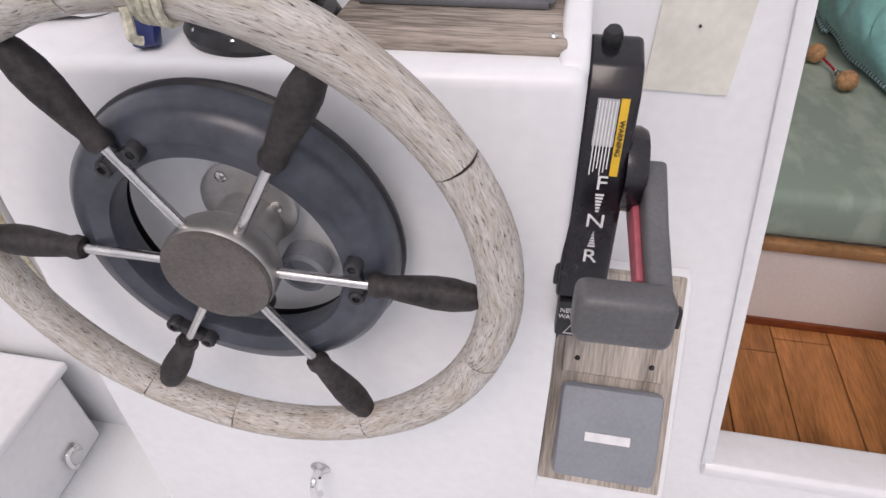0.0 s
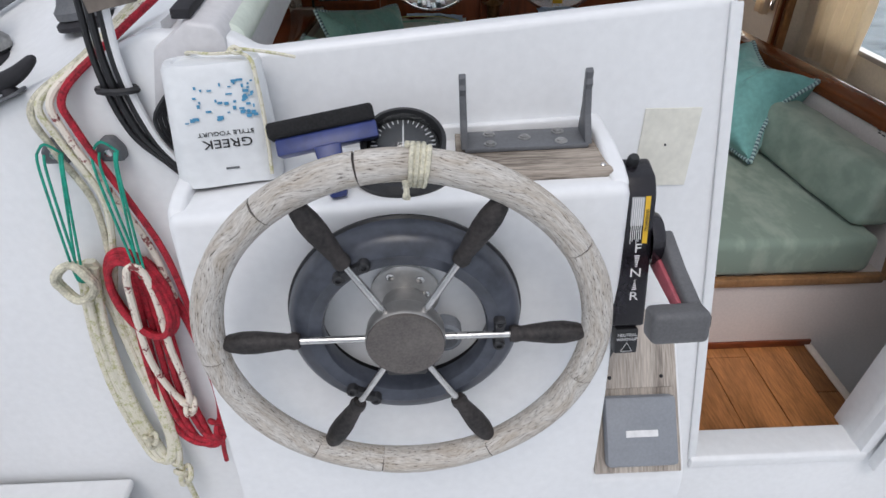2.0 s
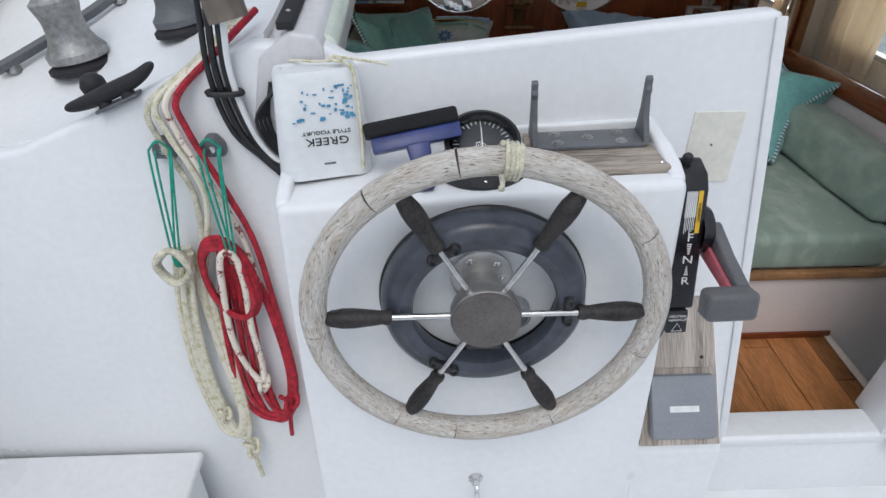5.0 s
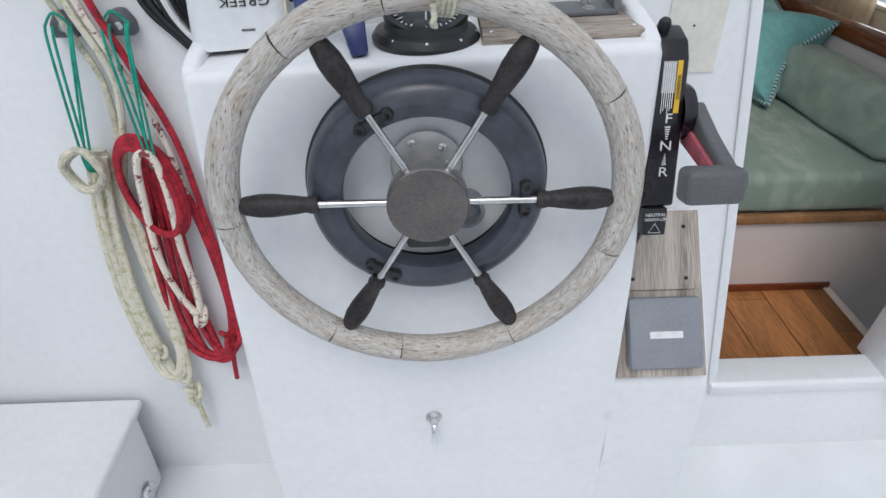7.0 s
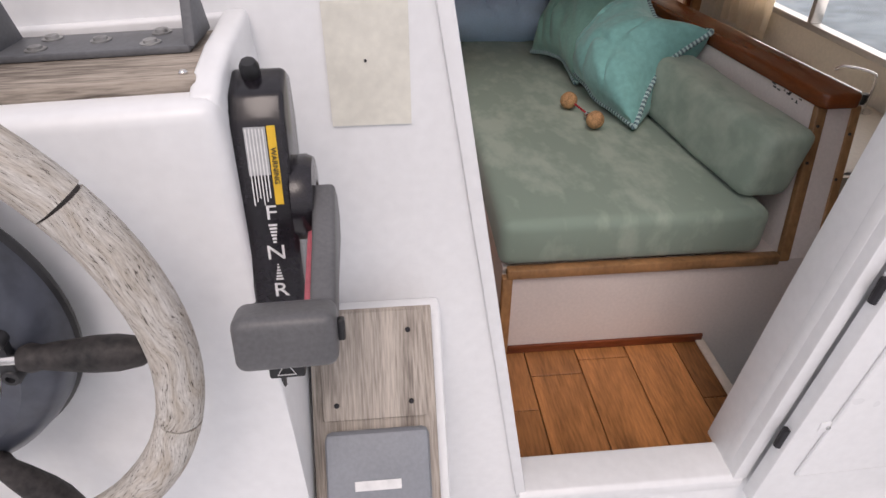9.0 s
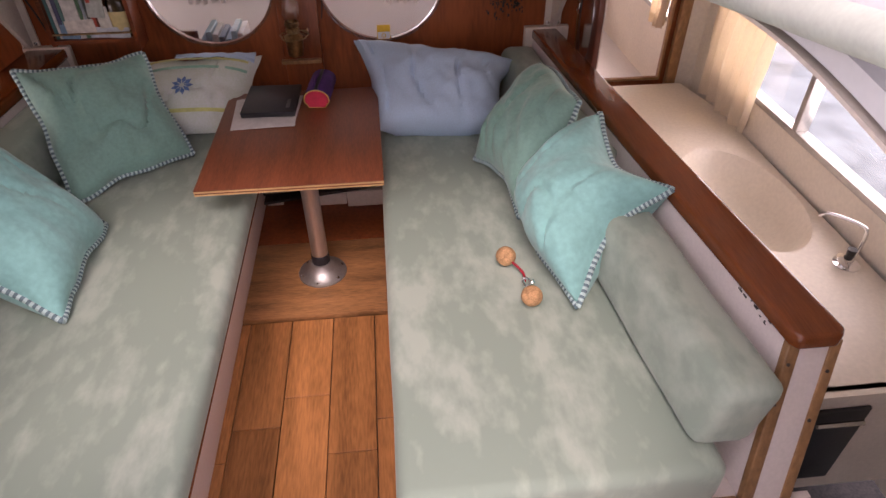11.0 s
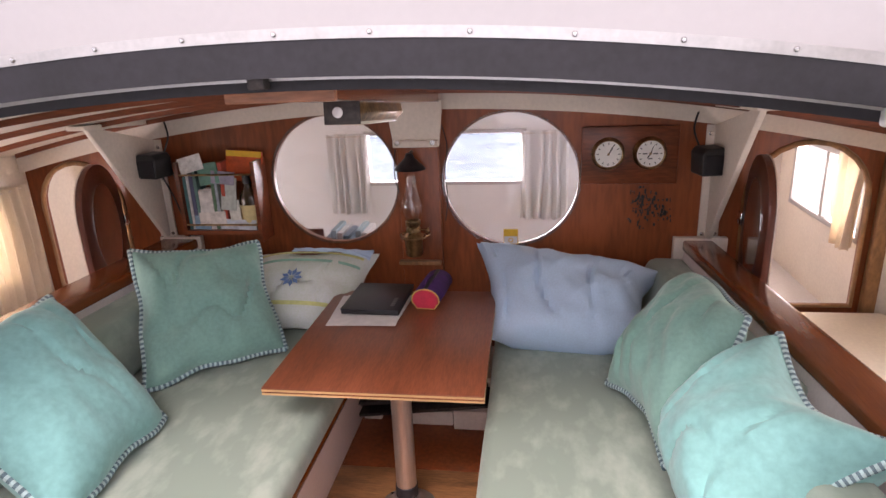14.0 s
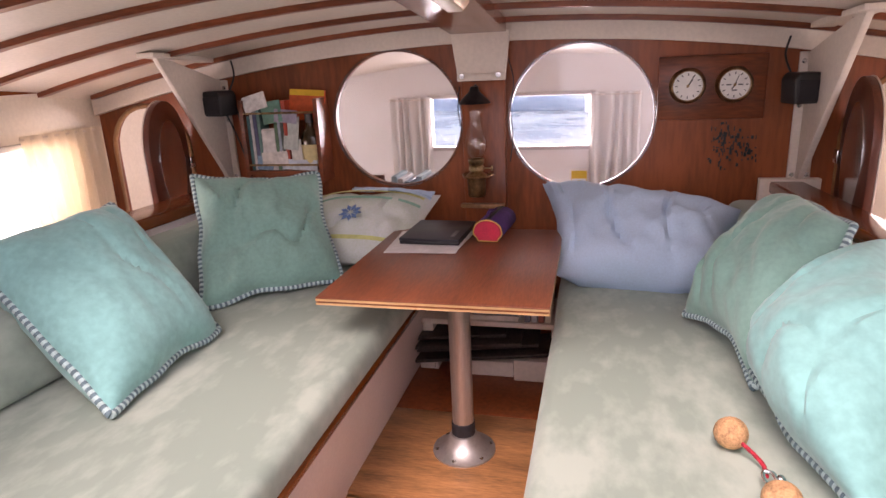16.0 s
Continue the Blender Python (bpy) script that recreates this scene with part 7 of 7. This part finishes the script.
for a, b, c, d in ((-0.52, 0.32, 0.68, 0.70), (-0.52, 0.32, 0.945, 0.965), (-0.52, -0.50, 0.70, 0.945), (0.30, 0.32, 0.70, 0.945)):
    part("frame_bar", box(a, b, 3.35, 3.395, c, d, 0.003), ALU, w)
pn = part("pane", box(-0.50, 0.30, 3.372, 3.376, 0.70, 0.945), GLASS, w, smooth=False)
pn.visible_shadow = False
# rack of books behind the port
rk = thing("book_box", "mahogany box of books on the forward berth", "box")
part("panel", box(-0.60, -0.435, 2.36, 2.37, 0.31, 0.735), MAHOG_X, rk, smooth=False)
for i in range(7):
    x = -0.43 + 0.024 * i
    solid("book", box(x, x + 0.021, 2.36, 2.50, 0.301, 0.70 + 0.03 * ((i * 3) % 4) / 3, 0.001), material("spine", [(0.10, 0.22, 0.32), (0.25, 0.4, 0.45), (0.5, 0.5, 0.48), (0.08, 0.14, 0.2)][i % 4], 0.4, vary=0.12, scale=20, bump=0.01), "blue-grey book standing on the forward berth", "book", group="books on the berth")

# ---- outside: moored boats and shore ----
def boat(x, y, s, hull, yaw):
    b = thing("moored_boat", "white moored sailing boat with a bare mast", "boat", pose(x, y, -0.9, 0, 0, yaw) @ Matrix.Scale(s, 4), "moored boats")
    bm = bmesh.new()
    st = []
    for u in [i / 10 for i in range(11)]:
        w = 1.25 * (1 - (2 * abs(u - 0.42)) ** 2.4 * 0.8 if u < 0.9 else 0.35 * (1 - u) * 3)
        w = max(w, 0.03)
        st.append([bm.verts.new((w * k, -4 + 8 * u, z + 0.25 * u)) for k, z in ((-0.6, -0.2), (-0.95, 0.35), (-1, 0.95), (1, 0.95), (0.95, 0.35), (0.6, -0.2))])
    for a, c in zip(st, st[1:]):
        for i in range(5):
            bm.faces.new((a[i], a[i + 1], c[i + 1], c[i]))
    bm.faces.new(st[0]), bm.faces.new(st[-1])
    part("hull", bm, hull, b)
    part("cabin_top", prism([(-1.6, 1.0), (1.8, 1.05), (1.2, 1.5), (-1.4, 1.5)], "x", -0.75, 0.75, 0.05), GELCOAT, b)
    part("mast", rod((0, 0.6, 1.4), (0, 0.6, 11), 0.06), ALU, b)
    part("boom", rod((0, 0.6, 2.1), (0, -2.8, 2.1), 0.09), material("sail_cover", (0.02, 0.06, 0.25), 0.7, vary=0.1, bump=0.02), b)
    return b


NAVY = material("navy_hull", (0.22, 0.34, 0.48), 0.25, vary=0.1, scale=1, grain=8, bump=0.01)
boat(-3, 26, 1.2, NAVY, 80)
boat(5, 24, 1.3, GELCOAT, 100)
boat(-11, 12, 1.1, GELCOAT, 60)
boat(-19, 9, 1.0, GELCOAT, 20)
boat(13, 30, 1.3, GELCOAT, 80)
boat(1, 40, 1.3, GELCOAT, 95)
HILL = material("wooded_hill", (0.10, 0.125, 0.12), 0.95, vary=0.35, scale=0.08, grain=0.9, bump=0.3)
def ridge(u, v):
    a = radians(-75 + 150 * u)
    r = 320 + 120 * v
    return (r * math.sin(a), r * math.cos(a), -1 + (26 + 22 * noise.noise(Vector((u * 7, 2, 0))) + 5 * noise.noise(Vector((u * 40, 1, 0)))) * v)
solid("backdrop_hills", sheet(160, 8, ridge), HILL, "distant wooded shore across the water", "hills", "structure", True)
